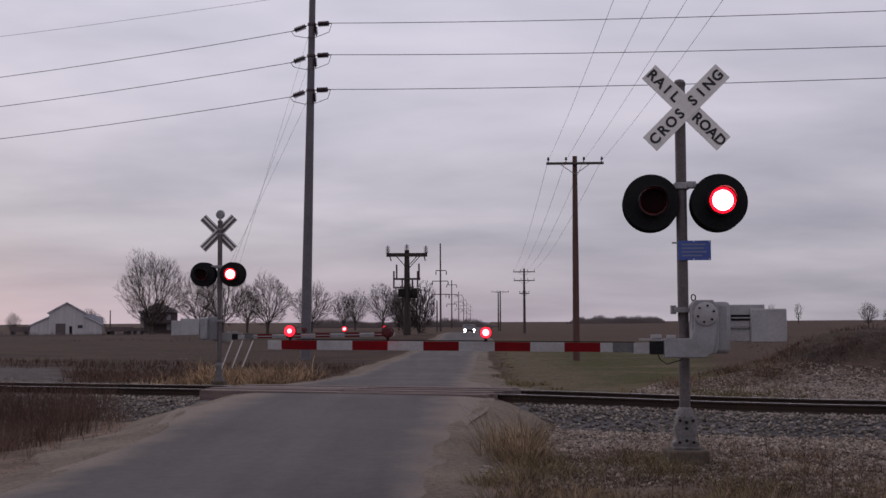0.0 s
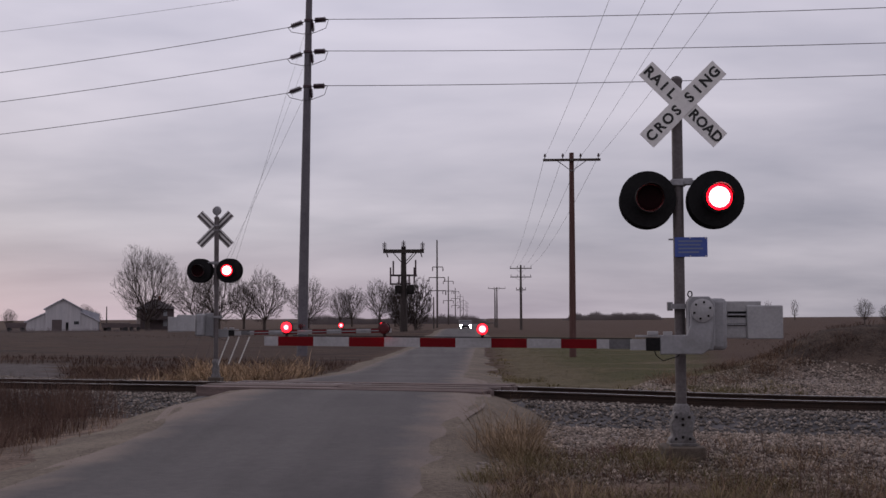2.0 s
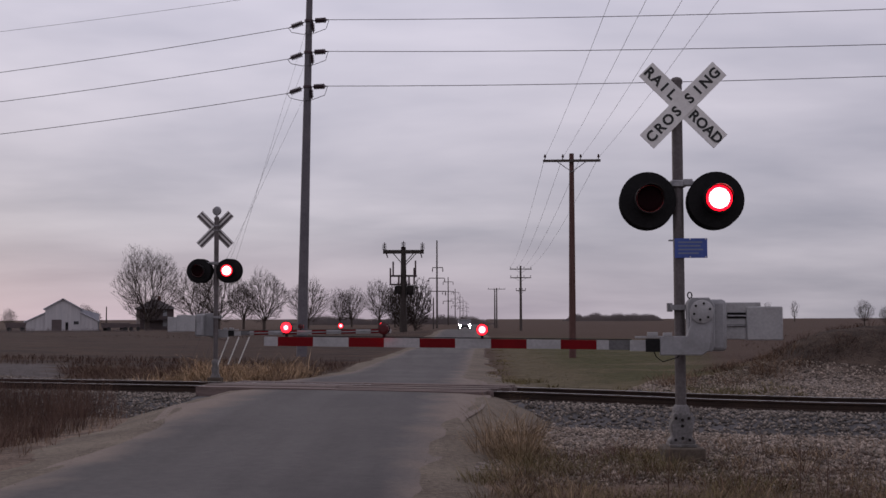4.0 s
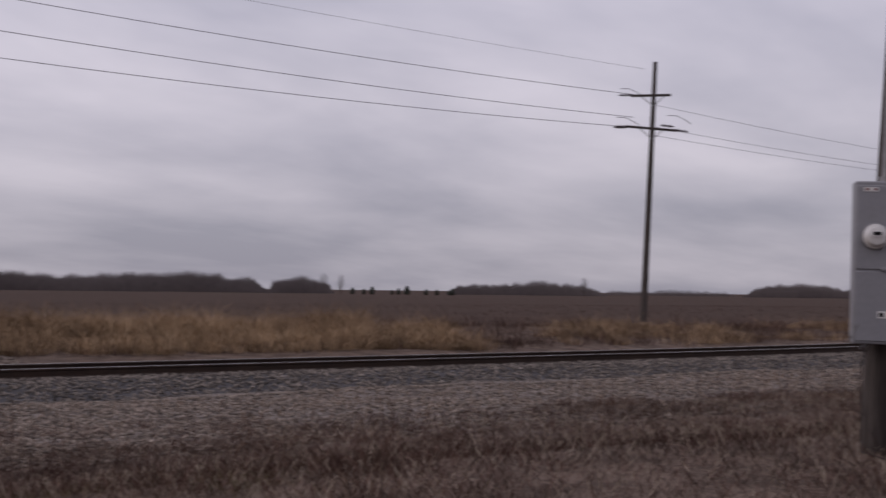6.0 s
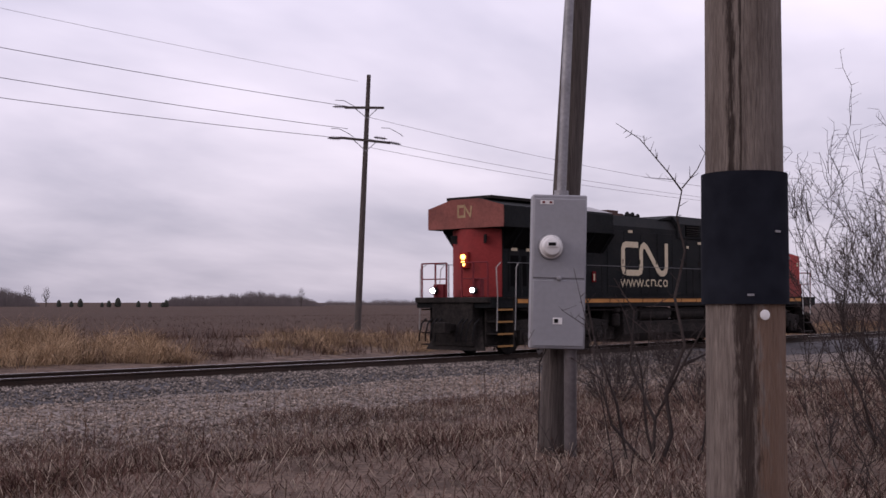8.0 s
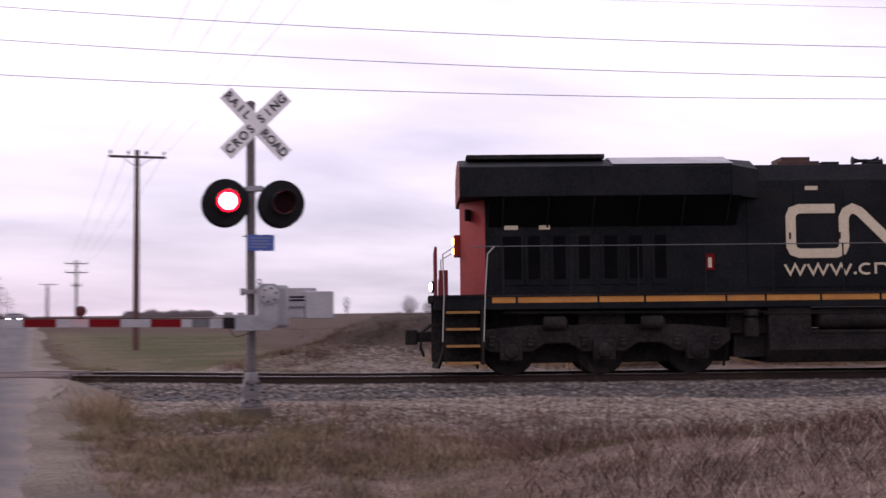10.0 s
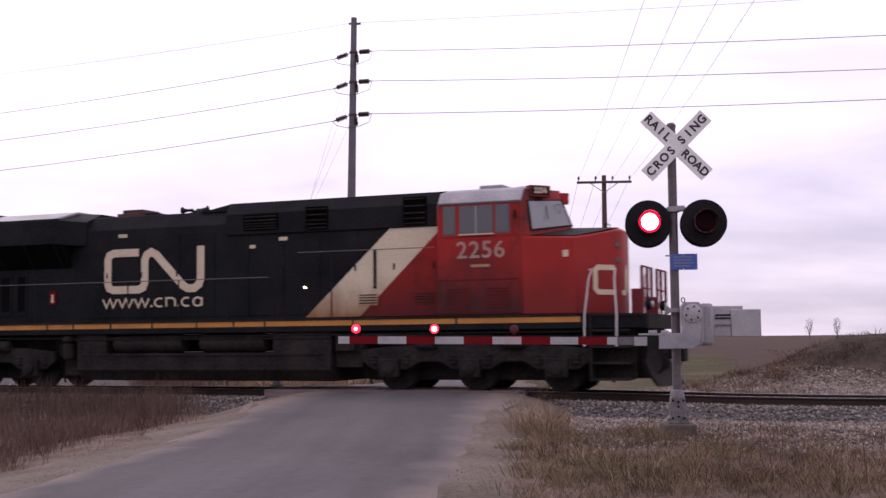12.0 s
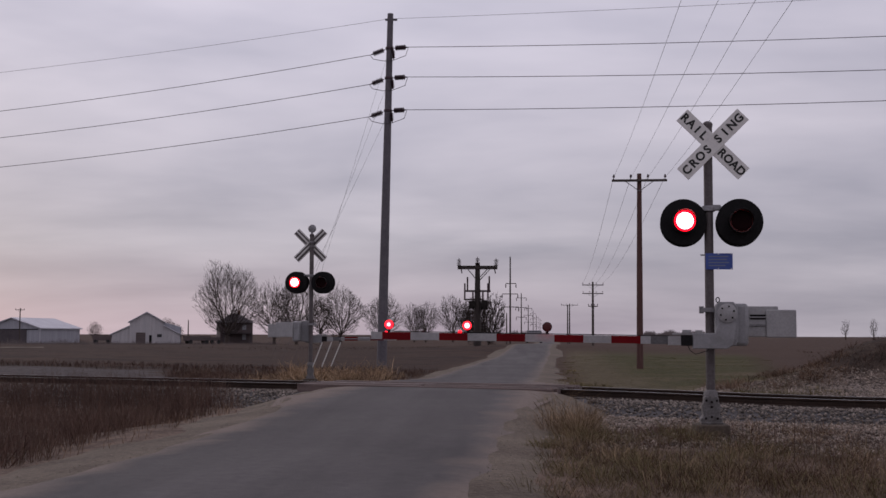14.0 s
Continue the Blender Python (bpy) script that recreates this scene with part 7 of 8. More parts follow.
def build_farm():
    # barn with side lean-tos
    x, y, z = polar(-17.3, 240)
    t = thing("barn", pose(x, y, z - 0.2, 0, 0, 17), "old white gabled barn with low side wings", "barn")
    part("wall", gable(Shape(), -3.2, 3.2, 0, 12, 0, 4.4, 6.2), BARNWHITE, t)
    part("roof", roof_planes(-3.2, 3.2, 0, 12, 4.4, 6.2, 0.35), ROOFGREY, t)
    part("wing", Shape().prism([(-6.6, 0), (-3.2, 0), (-3.2, 3.5), (-6.6, 1.9)], 0.3, 11), BARNWHITE, t)
    part("wing", Shape().prism([(3.2, 0), (6.4, 0), (6.4, 2.0), (3.2, 3.6)], 0.3, 11), BARNWHITE, t)
    part("wing_roof", Shape().prism([(-7.0, 1.75), (-3.2, 3.55), (-3.2, 3.72), (-7.0, 1.92)], 0, 11.3), ROOFGREY, t)
    part("wing_roof", Shape().prism([(3.2, 3.65), (6.8, 1.85), (6.8, 2.0), (3.2, 3.82)], 0, 11.3), ROOFGREY, t)
    part("side_shed", Shape().prism([(3.25, 0), (6.9, 0), (6.9, 3.5), (3.25, 4.5)], 11.3, 14), SHEDGREY, t)
    part("door", Shape().box(-2.0, -0.06, 0, -0.2, 0.0, 2.3), DARKBOARD, t)
    part("door", Shape().box(0.5, -0.06, 0, 1.0, 0.0, 1.8), BLACK, t)
    part("window", Shape().box(2.0, -0.05, 1.4, 2.9, 0.0, 2.0), GLASS, t)
    # long steel shed
    x, y, z = polar(-22.3, 250)
    t = thing("machine_shed", pose(x, y, z - 0.2, 0, 0, -10), "long pale steel machine shed with a dark open end", "shed")
    part("wall", gable(Shape(), -6, 6, -7.3, 7.3, 0, 3.0, 4.9), SHEDGREY, t)
    part("roof", roof_planes(-6, 6, -7.3, 7.3, 3.0, 4.9, 0.4), ROOFGREY, t)
    # no opening here: a dark sheet paints the shade inside the shed
    part("door", Shape().box(-3.9, -7.38, 0, 3.2, -7.3, 2.7), DARKROOF, t, "dark sheet painted as the shaded inside of the open end")
    part("door_track", Shape().box(-4.2, -7.42, 2.7, 5.6, -7.34, 2.85), LOCOUNDER, t)
    part("corner_trim", Shape().box(5.96, -7.36, 0, 6.06, -7.26, 3.0), ROOFGREY, t)
    # grain bins
    for az, d, r, h in ((-25.75, 215, 2.75, 4.6), (-27.2, 205, 3.0, 5.0)):
        x, y, z = polar(az, d)
        t = thing("grain_bin", pose(x, y, z - 0.2), "corrugated galvanised grain bin with a cone roof", "grain bin", "grain bins")
        prof = []
        for k in range(int(h / 0.2)):
            prof += [(r, k * 0.2), (r + 0.05, k * 0.2 + 0.1)]
        part("wall", Shape().lathe(prof + [(r, h)], 32), SHEDGREY, t)
        part("roof", Shape().lathe([(r + 0.15, h), (r * 0.55, h + 0.85), (0.35, h + 1.7), (0.35, h + 1.9), (0.05, h + 2.0)], 32), ROOFGREY, t)
        part("auger", Shape().tube([(-4.2, -2.0, 3.0), (0.3, 0, h + 2.9)], 0.16, 8).tube([(0.3, 0, h + 2.9), (0.3, 0, h + 2.0)], 0.14, 8), LOCOUNDER, t)
        part("ladder", Shape().box(1.2, -r * 0.95, 0, 1.28, -r * 0.9, h).box(1.6, -r * 0.9, 0, 1.68, -r * 0.85, h), LOCOUNDER, t)
    # farmhouse
    x, y, z = polar(-13.15, 255)
    t = thing("farmhouse", pose(x, y, z - 0.2, 0, 0, 20), "dark two-storey farmhouse behind bare trees", "house")
    part("wall", Shape().box(-3.4, 0, 0, 3.4, 7, 4.6), DARKBOARD, t)
    s = Shape()
    s.add([(-3.9, -0.5, 4.5), (3.9, -0.5, 4.5), (3.9, 7.5, 4.5), (-3.9, 7.5, 4.5), (-0.6, 3.5, 6.5), (0.6, 3.5, 6.5)], [(0, 1, 5, 4), (1, 2, 5), (2, 3, 4, 5), (3, 0, 4), (3, 2, 1, 0)])
    part("roof", s, DARKROOF, t)
    part("chimney", Shape().box(0.5, 3.0, 6.0, 1.1, 3.6, 7.2), RUSTRED, t)
    for xx, zz in ((-2.0, 3.0), (1.6, 3.0), (-2.0, 0.9), (1.6, 0.9)):
        part("window", Shape().box(xx - 0.4, -0.05, zz, xx + 0.4, 0.0, zz + 1.2), PALEGLASS, t)
    part("porch", Shape().box(-3.0, -1.6, 2.2, 3.0, 0, 2.4).box(-2.9, -1.5, 0, -2.7, -1.3, 2.2).box(2.7, -1.5, 0, 2.9, -1.3, 2.2), DARKROOF, t)
    # small things about the yard
    x, y, z = polar(-22.9, 238)
    wooden_pole("yard_pole", pose(x, y, z), 6.5, [(6.2, 0.9)], "short yard pole with a transformer", POLEWOOD, 0.12, "yard poles", 3)
    x, y, z = polar(-15.4, 240)
    wooden_pole("yard_pole", pose(x, y, z), 4.6, [], "plain yard pole beside the barn", POLEWOOD, 0.12, "yard poles")
    for k, (az, d, w, h) in enumerate(((-19.3, 232, 3.2, 1.6), (-15.0, 228, 4.5, 1.5), (-14.3, 232, 2.4, 1.3), (-24.3, 236, 3.0, 1.5))):
        x, y, z = polar(az, d)
        t = thing("farm_wagon", pose(x, y, z, 0, 0, 15 + 20 * k), "dark farm wagon parked in the yard", "wagon", "farm wagons")
        part("bed", Shape().prism([(-w / 2, 0.6), (w / 2, 0.6), (w / 2 + 0.2, h), (-w / 2 - 0.2, h)], -0.9, 0.9), DARKBOARD, t)
        for xx in (-w * 0.35, w * 0.35):
            for yy in (-0.95, 0.95):
                part("wheel", Shape().lathe([(0.2, -0.1), (0.38, -0.09), (0.4, 0), (0.38, 0.09), (0.2, 0.1)], 14, pose(xx, yy, 0.4, 90)), RUBBER, t)
    # pale drive across the field
    s = Shape()
    for k in range(17):
        az = -34 + 0.75 * k
        for d in (148, 156):
            x, y, z = polar(az, d)
            s.v.append((x, y, z + 0.06))
    s.f = [(2 * k, 2 * k + 2, 2 * k + 3, 2 * k + 1) for k in range(16)]
    tagged(part("farm_drive", s, SHOULDER), "pale gravel farm drive across the field", "drive", kind="structure")


def build_car():
    t = thing("oncoming_car", Matrix(), "dark car waiting on the lane with bright headlights", "car")
    body = Shape().prism([(-2.2, 0.35), (2.2, 0.35), (2.25, 0.75), (1.95, 0.95), (1.0, 1.02), (0.45, 1.45), (-1.2, 1.48), (-1.9, 1.05), (-2.2, 0.95)], -0.88, 0.88, pose(0, 0, 0, 0, 0, -90))
    part("body", body, CARPAINT, t, bevel=0.06)
    part("windscreen", Shape().add([(-0.7, -0.96, 1.03), (0.7, -0.96, 1.03), (0.62, -0.5, 1.42), (-0.62, -0.5, 1.42)], [(0, 1, 2, 3)]), GLASS, t)
    part("grille", Shape().box(-0.45, -2.27, 0.5, 0.45, -2.22, 0.72), BLACK, t)
    part("number_plate", Shape().box(-0.2, -2.29, 0.42, 0.2, -2.275, 0.52), WHITE, t, "pale blank number plate")
    for x in (-0.64, 0.64):
        part("headlight", Shape().lathe([(0.15, 0), (0.14, 0.04), (0.08, 0.06)], 18, pose(x, -2.2, 0.74, 90)), HEADLIGHT, t, "bright lit headlight")
        part("fog_light", Shape().lathe([(0.07, 0), (0.06, 0.03)], 14, pose(x * 1.03, -2.22, 0.44, 90)), HEADLIGHT, t, "lit low lamp")
    for x in (-0.8, 0.8):
        for y in (-1.4, 1.35):
            w = part("wheel", Shape().lathe([(0.2, -0.11), (0.31, -0.1), (0.33, 0), (0.31, 0.1), (0.2, 0.11)], 20, pose(x, y, 0.33, 0, 90)), RUBBER, t)
    return t


# ---------------------------------------------------------------- the locomotive
AXLES = (0.75, 2.75, 4.75, 15.1, 17.1, 19.1)
WHEELSETS = []


def cross_prism(profile, x0, x1, inset=0.0):
    """A y, z outline drawn out along x; inset shrinks the far end."""
    s = Shape()
    n = len(profile)
    s.v = [(x0, y, z) for y, z in profile] + [(x1, y * (1 - inset), z - inset * 0.1) for y, z in profile]
    s.f = [tuple(reversed(range(n))), tuple(n + k for k in range(n))] + [(k, (k + 1) % n, n + (k + 1) % n, n + k) for k in range(n)]
    return s


def along(x):
    return np.interp(x, (-3.0, 6.8, 9.73, 12.7, 16.38, 18.62, 20.42, 20.9, 24.0), (-3.0, 6.8, 9.95, 12.88, 16.62, 18.92, 20.86, 21.45, 24.55))


def above(z):
    return np.interp(z, (0.0, 4.2, 4.46, 4.64, 4.8, 5.2), (0.0, 4.2, 4.58, 4.77, 4.94, 5.34))


def build_locomotive():
    L = thing("locomotive", TRACK_AT, "black and red diesel locomotive with a white diagonal stripe", "locomotive")
    # frame and walkway
    frame_ = part("underframe", Shape().box(-0.9, -1.48, 1.42, 20.9, 1.48, 1.72), LOCOBLACK, L, "black side sill and walkway", bevel=0.015)
    part("walkway", Shape().box(-0.9, -1.52, 1.70, 20.9, 1.52, 1.745), LOCOUNDER, frame_)
    for side in (-1, 1):
        x = 0.35
        for k, w in enumerate((0.55, 1.75, 1.0, 1.75, 0.85, 1.15, 1.2, 1.25, 1.1, 0.9, 2.4, 2.6, 3.1)):
            x1 = min(x + w, 19.7)
            y = side * 1.486
            part("reflective_stripe", Shape().box(x, y - 0.004, 1.565, x1 - 0.05, y + 0.004, 1.69), LOCOORANGE, frame_, "yellow-orange sill stripe" if k == 0 else "")
            x = x1
    # long hood
    hood = part("long_hood", cross_prism([(-0.98, 1.745), (0.98, 1.745), (0.98, 4.2), (0.72, 4.46), (-0.72, 4.46), (-0.98, 4.2)], 0.25, 16.4), LOCOBLACK, L, "black engine hood with doors", bevel=0.02)
    # the hood end stands out in a blunt wedge
    end = Shape()
    plan = [(0.245, -0.985), (-0.28, -0.22), (-0.28, 0.22), (0.245, 0.985)]
    end.v = [(x, y, z) for z in (1.75, 3.84) for x, y in plan]
    end.f = [(0, 1, 2, 3), (7, 6, 5, 4), (0, 4, 5, 1), (1, 5, 6, 2), (2, 6, 7, 3), (3, 7, 4, 0)]
    part("hood_end", end, SOOTEDEND, hood, "dulled red wedge-shaped hood end", bevel=0.02)
    part("light_box", Shape().box(-0.42, -0.16, 2.62, -0.27, 0.16, 3.12), LOCORED, hood, bevel=0.02)
    for z in (2.77, 2.97):
        part("headlight", Shape().lathe([(0.08, 0), (0.075, 0.03), (0.05, 0.045)], 16, pose(-0.42, 0, z, 0, -90)), AMBER, hood, "lit headlight")
    for side in (-1, 1):
        wedge = pose(-0.06, side * 0.55, 3.52, 0, 0, side * 34.5)
        part("number_board", Shape().box(-0.03, -0.2, -0.13, 0.01, 0.2, 0.13, wedge), BLACK, hood)
    # radiator wings
    prof = [(-0.99, 3.85), (0.99, 3.85), (1.52, 3.84), (1.52, 4.40), (0.55, 4.62), (-0.55, 4.62), (-1.52, 4.40), (-1.52, 3.84)]
    rad = part("radiator_cab", cross_prism(prof, -0.32, 5.55), LOCOBLACK, L, "flared black radiator housing on the hood", bevel=0.02)
    part("radiator_taper", cross_prism([(y, z) for y, z in prof], 5.55, 6.25, 0.33), LOCOBLACK, rad)
    part("wing_face", cross_prism([(-1.50, 3.85), (1.50, 3.85), (1.50, 4.40), (0.55, 4.61), (-0.55, 4.61), (-1.50, 4.40)], -0.335, -0.318), FADEDRED, rad, "soot-faded red face of the radiator wing")
    part("face_mark", Shape().ribbon([(0.28, 4.42), (0.02, 4.42), (0.02, 4.2), (0.28, 4.2), (0.28, 4.42), (0.5, 4.2), (0.55, 4.42)], 0.06, -0.004, 0.004, pose(-0.345, 0.28, 0, 0, 0, -90)), LOCOTAN, rad, "faded pale emblem shape")
    part("roof_grille", Shape().box(-0.15, -0.9, 4.6, 2.9, 0.9, 4.70), LOCOUNDER, rad, bevel=0.02)
    part("roof_sheet", cross_prism([(-1.48, 4.43), (1.48, 4.43), (0.55, 4.66), (-0.55, 4.66)], 3.0, 5.6), LOCOGREY, rad, "bare grey roof sheet")
    for side in (-1, 1):
        # the intake screens lean out from the hood to the wing's edge
        scr = Shape()
        scr.v = [(x, side * y, z) for x in (0.32, 5.75) for y, z in ((0.985, 3.22), (1.47, 3.84), (0.985, 3.84))]
        scr.f = [(0, 1, 2), (5, 4, 3), (0, 3, 4, 1), (1, 4, 5, 2), (2, 5, 3, 0)]
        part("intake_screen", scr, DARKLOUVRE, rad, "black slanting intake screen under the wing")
        for k in range(6):
            x = 0.62 + k * 0.98
            part("screen_post", Shape().tube([(x, side * 0.995, 3.21), (x, side * 1.485, 3.83)], 0.022, 6), LOCOBLACK, rad)
    # hood doors and louvres
    for side in (-1, 1):
        for k, w in enumerate((0.40, 0.26, 0.26, 0.24, 0.28, 0.28, 0.25)):
            x = 0.62 + k * 0.555
            y = side * 0.985
            d = part("door", Shape().box(x - 0.07, min(y, y + side * 0.018), 1.95, x + w + 0.07, max(y, y + side * 0.018), 3.16), LOCOBLACK, hood, bevel=0.008)
            # flat plate, with the shade between the louvres as its colour
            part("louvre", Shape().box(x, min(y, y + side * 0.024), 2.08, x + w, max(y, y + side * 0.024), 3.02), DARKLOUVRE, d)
        for k in range(10):
            x = 6.0 + k * 1.02
            y = side * 0.985
            d = part("door", Shape().box(x, min(y, y + side * 0.012), 1.85, x + 0.985, max(y, y + side * 0.012), 4.02), LOCOBLACK, hood, bevel=0.006)
            part("latch", Shape().box(x + 0.9, min(y, y + side * 0.035), 2.9, x + 0.94, max(y, y + side * 0.035), 3.05), LOCOUNDER, d)
    for x, z, w in ((0.66, 3.165, 0.30), (1.42, 3.165, 0.24), (2.9, 3.42, 0.14), (7.25, 3.98, 0.26), (11.1, 3.55, 0.16), (11.95, 3.72, 0.24), (14.35, 4.0, 0.10)):
        part("data_label", Shape().box(x, -1.012, z, x + w, -1.006, z + (0.22 if w < 0.12 else 0.09)), LOCOWHITE, hood, "small pale stencil plate")
    part("fuel_tag", Shape().box(5.05, -1.02, 2.25, 5.25, -1.0, 2.6), RED, hood, "small red tag")
    part("tag_bar", Shape().box(5.11, -1.024, 2.3, 5.19, -1.021, 2.52), LOCOWHITE, hood)
    part("marker_lamp", Shape().lathe([(0.03, 0), (0.025, 0.02)], 12, pose(12.7, -1.0, 2.52, 90)), glowing("lit_step_lamp", (1.0, 1.0, 0.55), 6.0), hood, "small lit step lamp")
    # blower section and roof gear
    part("blower_hood", cross_prism([(-1.05, 3.9), (1.05, 3.9), (1.05, 4.36), (0.8, 4.62), (-0.8, 4.62), (-1.05, 4.36)], 10.4, 16.38), LOCOBLACK, hood, bevel=0.02)
    s = Shape().add([(9.5, -0.8, 4.45), (10.41, -0.8, 4.61), (10.41, 0.8, 4.61), (9.5, 0.8, 4.45), (10.41, -0.8, 4.45), (10.41, 0.8, 4.45)], [(0, 1, 2, 3), (0, 4, 1), (3, 2, 5)])
    part("roof_ramp", s, LOCOBLACK, hood)
    for x0, x1, z0, z1 in ((10.95, 11.95, 4.0, 4.34), (12.75, 13.35, 3.95, 4.42), (15.35, 15.95, 3.95, 4.5)):
        # near-black plate painted as the shade behind the slats
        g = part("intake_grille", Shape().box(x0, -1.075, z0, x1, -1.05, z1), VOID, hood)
        for k in range(5):
            z = z0 + 0.04 + k * (z1 - z0 - 0.08) / 4
            part("slat", Shape().box(x0 + 0.03, -1.085, z - 0.012, x1 - 0.03, -1.074, z + 0.012), LOCOUNDER, g)
    part("exhaust_stack", Shape().box(6.85, -0.5, 4.45, 7.72, 0.5, 4.56).box(6.95, -0.4, 4.56, 7.55, 0.4, 4.66), RUSTDARK, hood, "sooty brown exhaust stack", bevel=0.01)
    part("roof_box", Shape().box(7.75, -0.6, 4.45, 8.1, 0.6, 4.53), LOCOBLACK, hood)
    horn = part("horn", Shape().box(8.72, -0.16, 4.45, 8.98, 0.16, 4.53), LOCOUNDER, hood, "black air horn with trumpets")
    for x, d, y, z in ((8.85, -1, -0.1, 4.60), (8.85, 1, 0.1, 4.62), (8.85, 1, -0.12, 4.55)):
        part("trumpet", Shape().tube([(x, y, z), (x + d * 0.16, y, z), (x + d * 0.26, y, z), (x + d * 0.31, y, z)], [0.04, 0.035, 0.06, 0.10], 14).tube([(x, y, 4.5), (x, y, z)], 0.035, 8), BLACK, horn)
    # paint scheme on the near and far hood side
    for side in (-1, 1):
        y0, y1 = (side * 1.006, side * 0.99)
        y0, y1 = min(y0, y1), max(y0, y1)
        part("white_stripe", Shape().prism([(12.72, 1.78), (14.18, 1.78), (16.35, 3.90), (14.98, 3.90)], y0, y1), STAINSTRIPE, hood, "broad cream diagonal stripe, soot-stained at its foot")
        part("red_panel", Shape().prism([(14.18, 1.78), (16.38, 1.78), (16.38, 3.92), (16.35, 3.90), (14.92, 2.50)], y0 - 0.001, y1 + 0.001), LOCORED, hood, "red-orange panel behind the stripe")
    for x in (14.15, 15.6):
        v = part("vent", Shape().box(x, -1.02, 2.05, x + 0.5, -1.004, 2.35), STAINSTRIPE if x < 15 else LOCORED, hood)
        for k in range(4):
            part("vent_slat", Shape().box(x + 0.02, -1.03, 2.09 + k * 0.065, x + 0.48, -1.018, 2.115 + k * 0.065), LOCOUNDER, v)
    part("door_post", Shape().box(14.55, -1.03, 2.45, 14.62, -1.0, 3.4), BLACK, hood)
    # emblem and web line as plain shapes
    band = [(7.85, 3.57), (7.12, 3.57), (6.99, 3.52), (6.94, 3.40), (6.94, 2.76), (6.99, 2.64), (7.12, 2.59), (7.86, 2.59), (7.98, 2.64), (8.03, 2.76), (8.03, 3.36), (8.09, 3.5), (8.22, 3.57), (8.36, 3.50), (9.12, 2.68), (9.27, 2.59), (9.45, 2.59), (9.58, 2.68), (9.63, 2.82), (9.63, 3.68)]
    for side in (-1, 1):
        y = side * 1.004
        part("emblem", Shape().ribbon(band, 0.205, min(y, y + side * 0.005), max(y, y + side * 0.005)), LOCOWHITE, hood, "cream ribbon-shaped emblem")
    def strokes(x, kind):
        """One mark of the web line: a zigzag, an open or closed ring with or without a stem, an arch or a dot."""
        z0, z1, w = 2.13, 2.35, 0.048
        ring = lambda a0, a1, cx, r: [(cx + r * math.cos(radians(a)), (z0 + z1) / 2 + (z1 - z0) / 2 * math.sin(radians(a))) for a in range(a0, a1 + 1, 30)]
        sh = Shape()
        if kind == "zigzag":
            sh.ribbon([(x, z1), (x + 0.11, z0), (x + 0.21, z1), (x + 0.31, z0), (x + 0.42, z1)], w, -1.0085, -1.003)
        elif kind == "open":
            sh.ribbon(ring(60, 300, x + 0.14, 0.14), w, -1.0085, -1.003)
        elif kind == "arch":
            sh.ribbon([(x, z0), (x, z1), (x + 0.18, z1), (x + 0.25, z1 - 0.06), (x + 0.25, z0)], w, -1.0085, -1.003)
        elif kind == "ring":
            sh.ribbon(ring(0, 360, x + 0.13, 0.12), w, -1.0085, -1.003).box(x + 0.22, -1.0086, z0, x + 0.27, -1.003, z1)
        else:
            sh.box(x, -1.0085, z0 - 0.01, x + 0.055, -1.003, z0 + 0.045)
        return sh

    for x, kind in ((6.80, "zigzag"), (7.27, "zigzag"), (7.74, "zigzag"), (8.21, "dot"), (8.33, "open"), (8.66, "arch"), (8.98, "dot"), (9.10, "open"), (9.42, "ring")):
        part("web_mark", strokes(x, kind), LOCOWHITE, hood)
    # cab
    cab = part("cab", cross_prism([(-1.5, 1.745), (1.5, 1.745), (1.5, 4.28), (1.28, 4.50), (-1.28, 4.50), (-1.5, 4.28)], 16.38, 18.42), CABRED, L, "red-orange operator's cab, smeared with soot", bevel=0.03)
    roof_prof = [(-1.55, 4.31), (-1.34, 4.50), (-0.8, 4.62), (0.8, 4.62), (1.34, 4.50), (1.55, 4.31), (1.51, 4.28), (1.28, 4.45), (-1.28, 4.45), (-1.51, 4.28)][::-1]
    part("cab_roof", cross_prism(roof_prof, 16.42, 18.40), LOCOGREY, cab, "grey cab roof with eaves", bevel=0.01)
    part("roof_unit", Shape().box(17.06, -0.5, 4.58, 17.66, 0.5, 4.74), LOCOGREY, cab, bevel=0.03)
    part("antenna_dome", Shape().lathe([(0.27, 4.58), (0.25, 4.65), (0.16, 4.71), (0.03, 4.73)], 18, pose(17.98, 0, 0)), LOCOGREY, cab, "low grey antenna dome")
    for side in (-1, 1):
        y = side * 1.5
        fr = part("window_frame", Shape().box(16.48, y - 0.012, 3.56, 18.22, y + 0.012, 4.275), CABRED, cab, bevel=0.006)
        for x0, x1 in ((16.56, 16.84), (16.95, 17.34), (17.34, 17.74), (17.81, 18.13)):
            part("seal", Shape().box(x0 - 0.02, y - 0.018, 3.62, x1, y + 0.018, 4.26), ARMGREY, fr)
            part("pane", Shape().box(x0, y - 0.024, 3.65, x1 - 0.02, y + 0.024, 4.235), SIDEGLASS, fr)
        part("mullion", Shape().box(17.32, y - 0.03, 3.63, 17.35, y + 0.03, 4.25), LOCOGREY, fr)
        part("sill", Shape().box(16.93, y - 0.05, 3.60, 17.76, y + 0.05, 3.63), LOCOWHITE, fr)
        part("lower_panel", Shape().box(16.4, y - 0.014, 1.80, 18.32, y + 0.014, 2.56), CABRED, cab, bevel=0.006)
        part("panel_edge", Shape().box(16.4, y - 0.02, 2.55, 18.32, y + 0.02, 2.575), SOOTRED, cab)
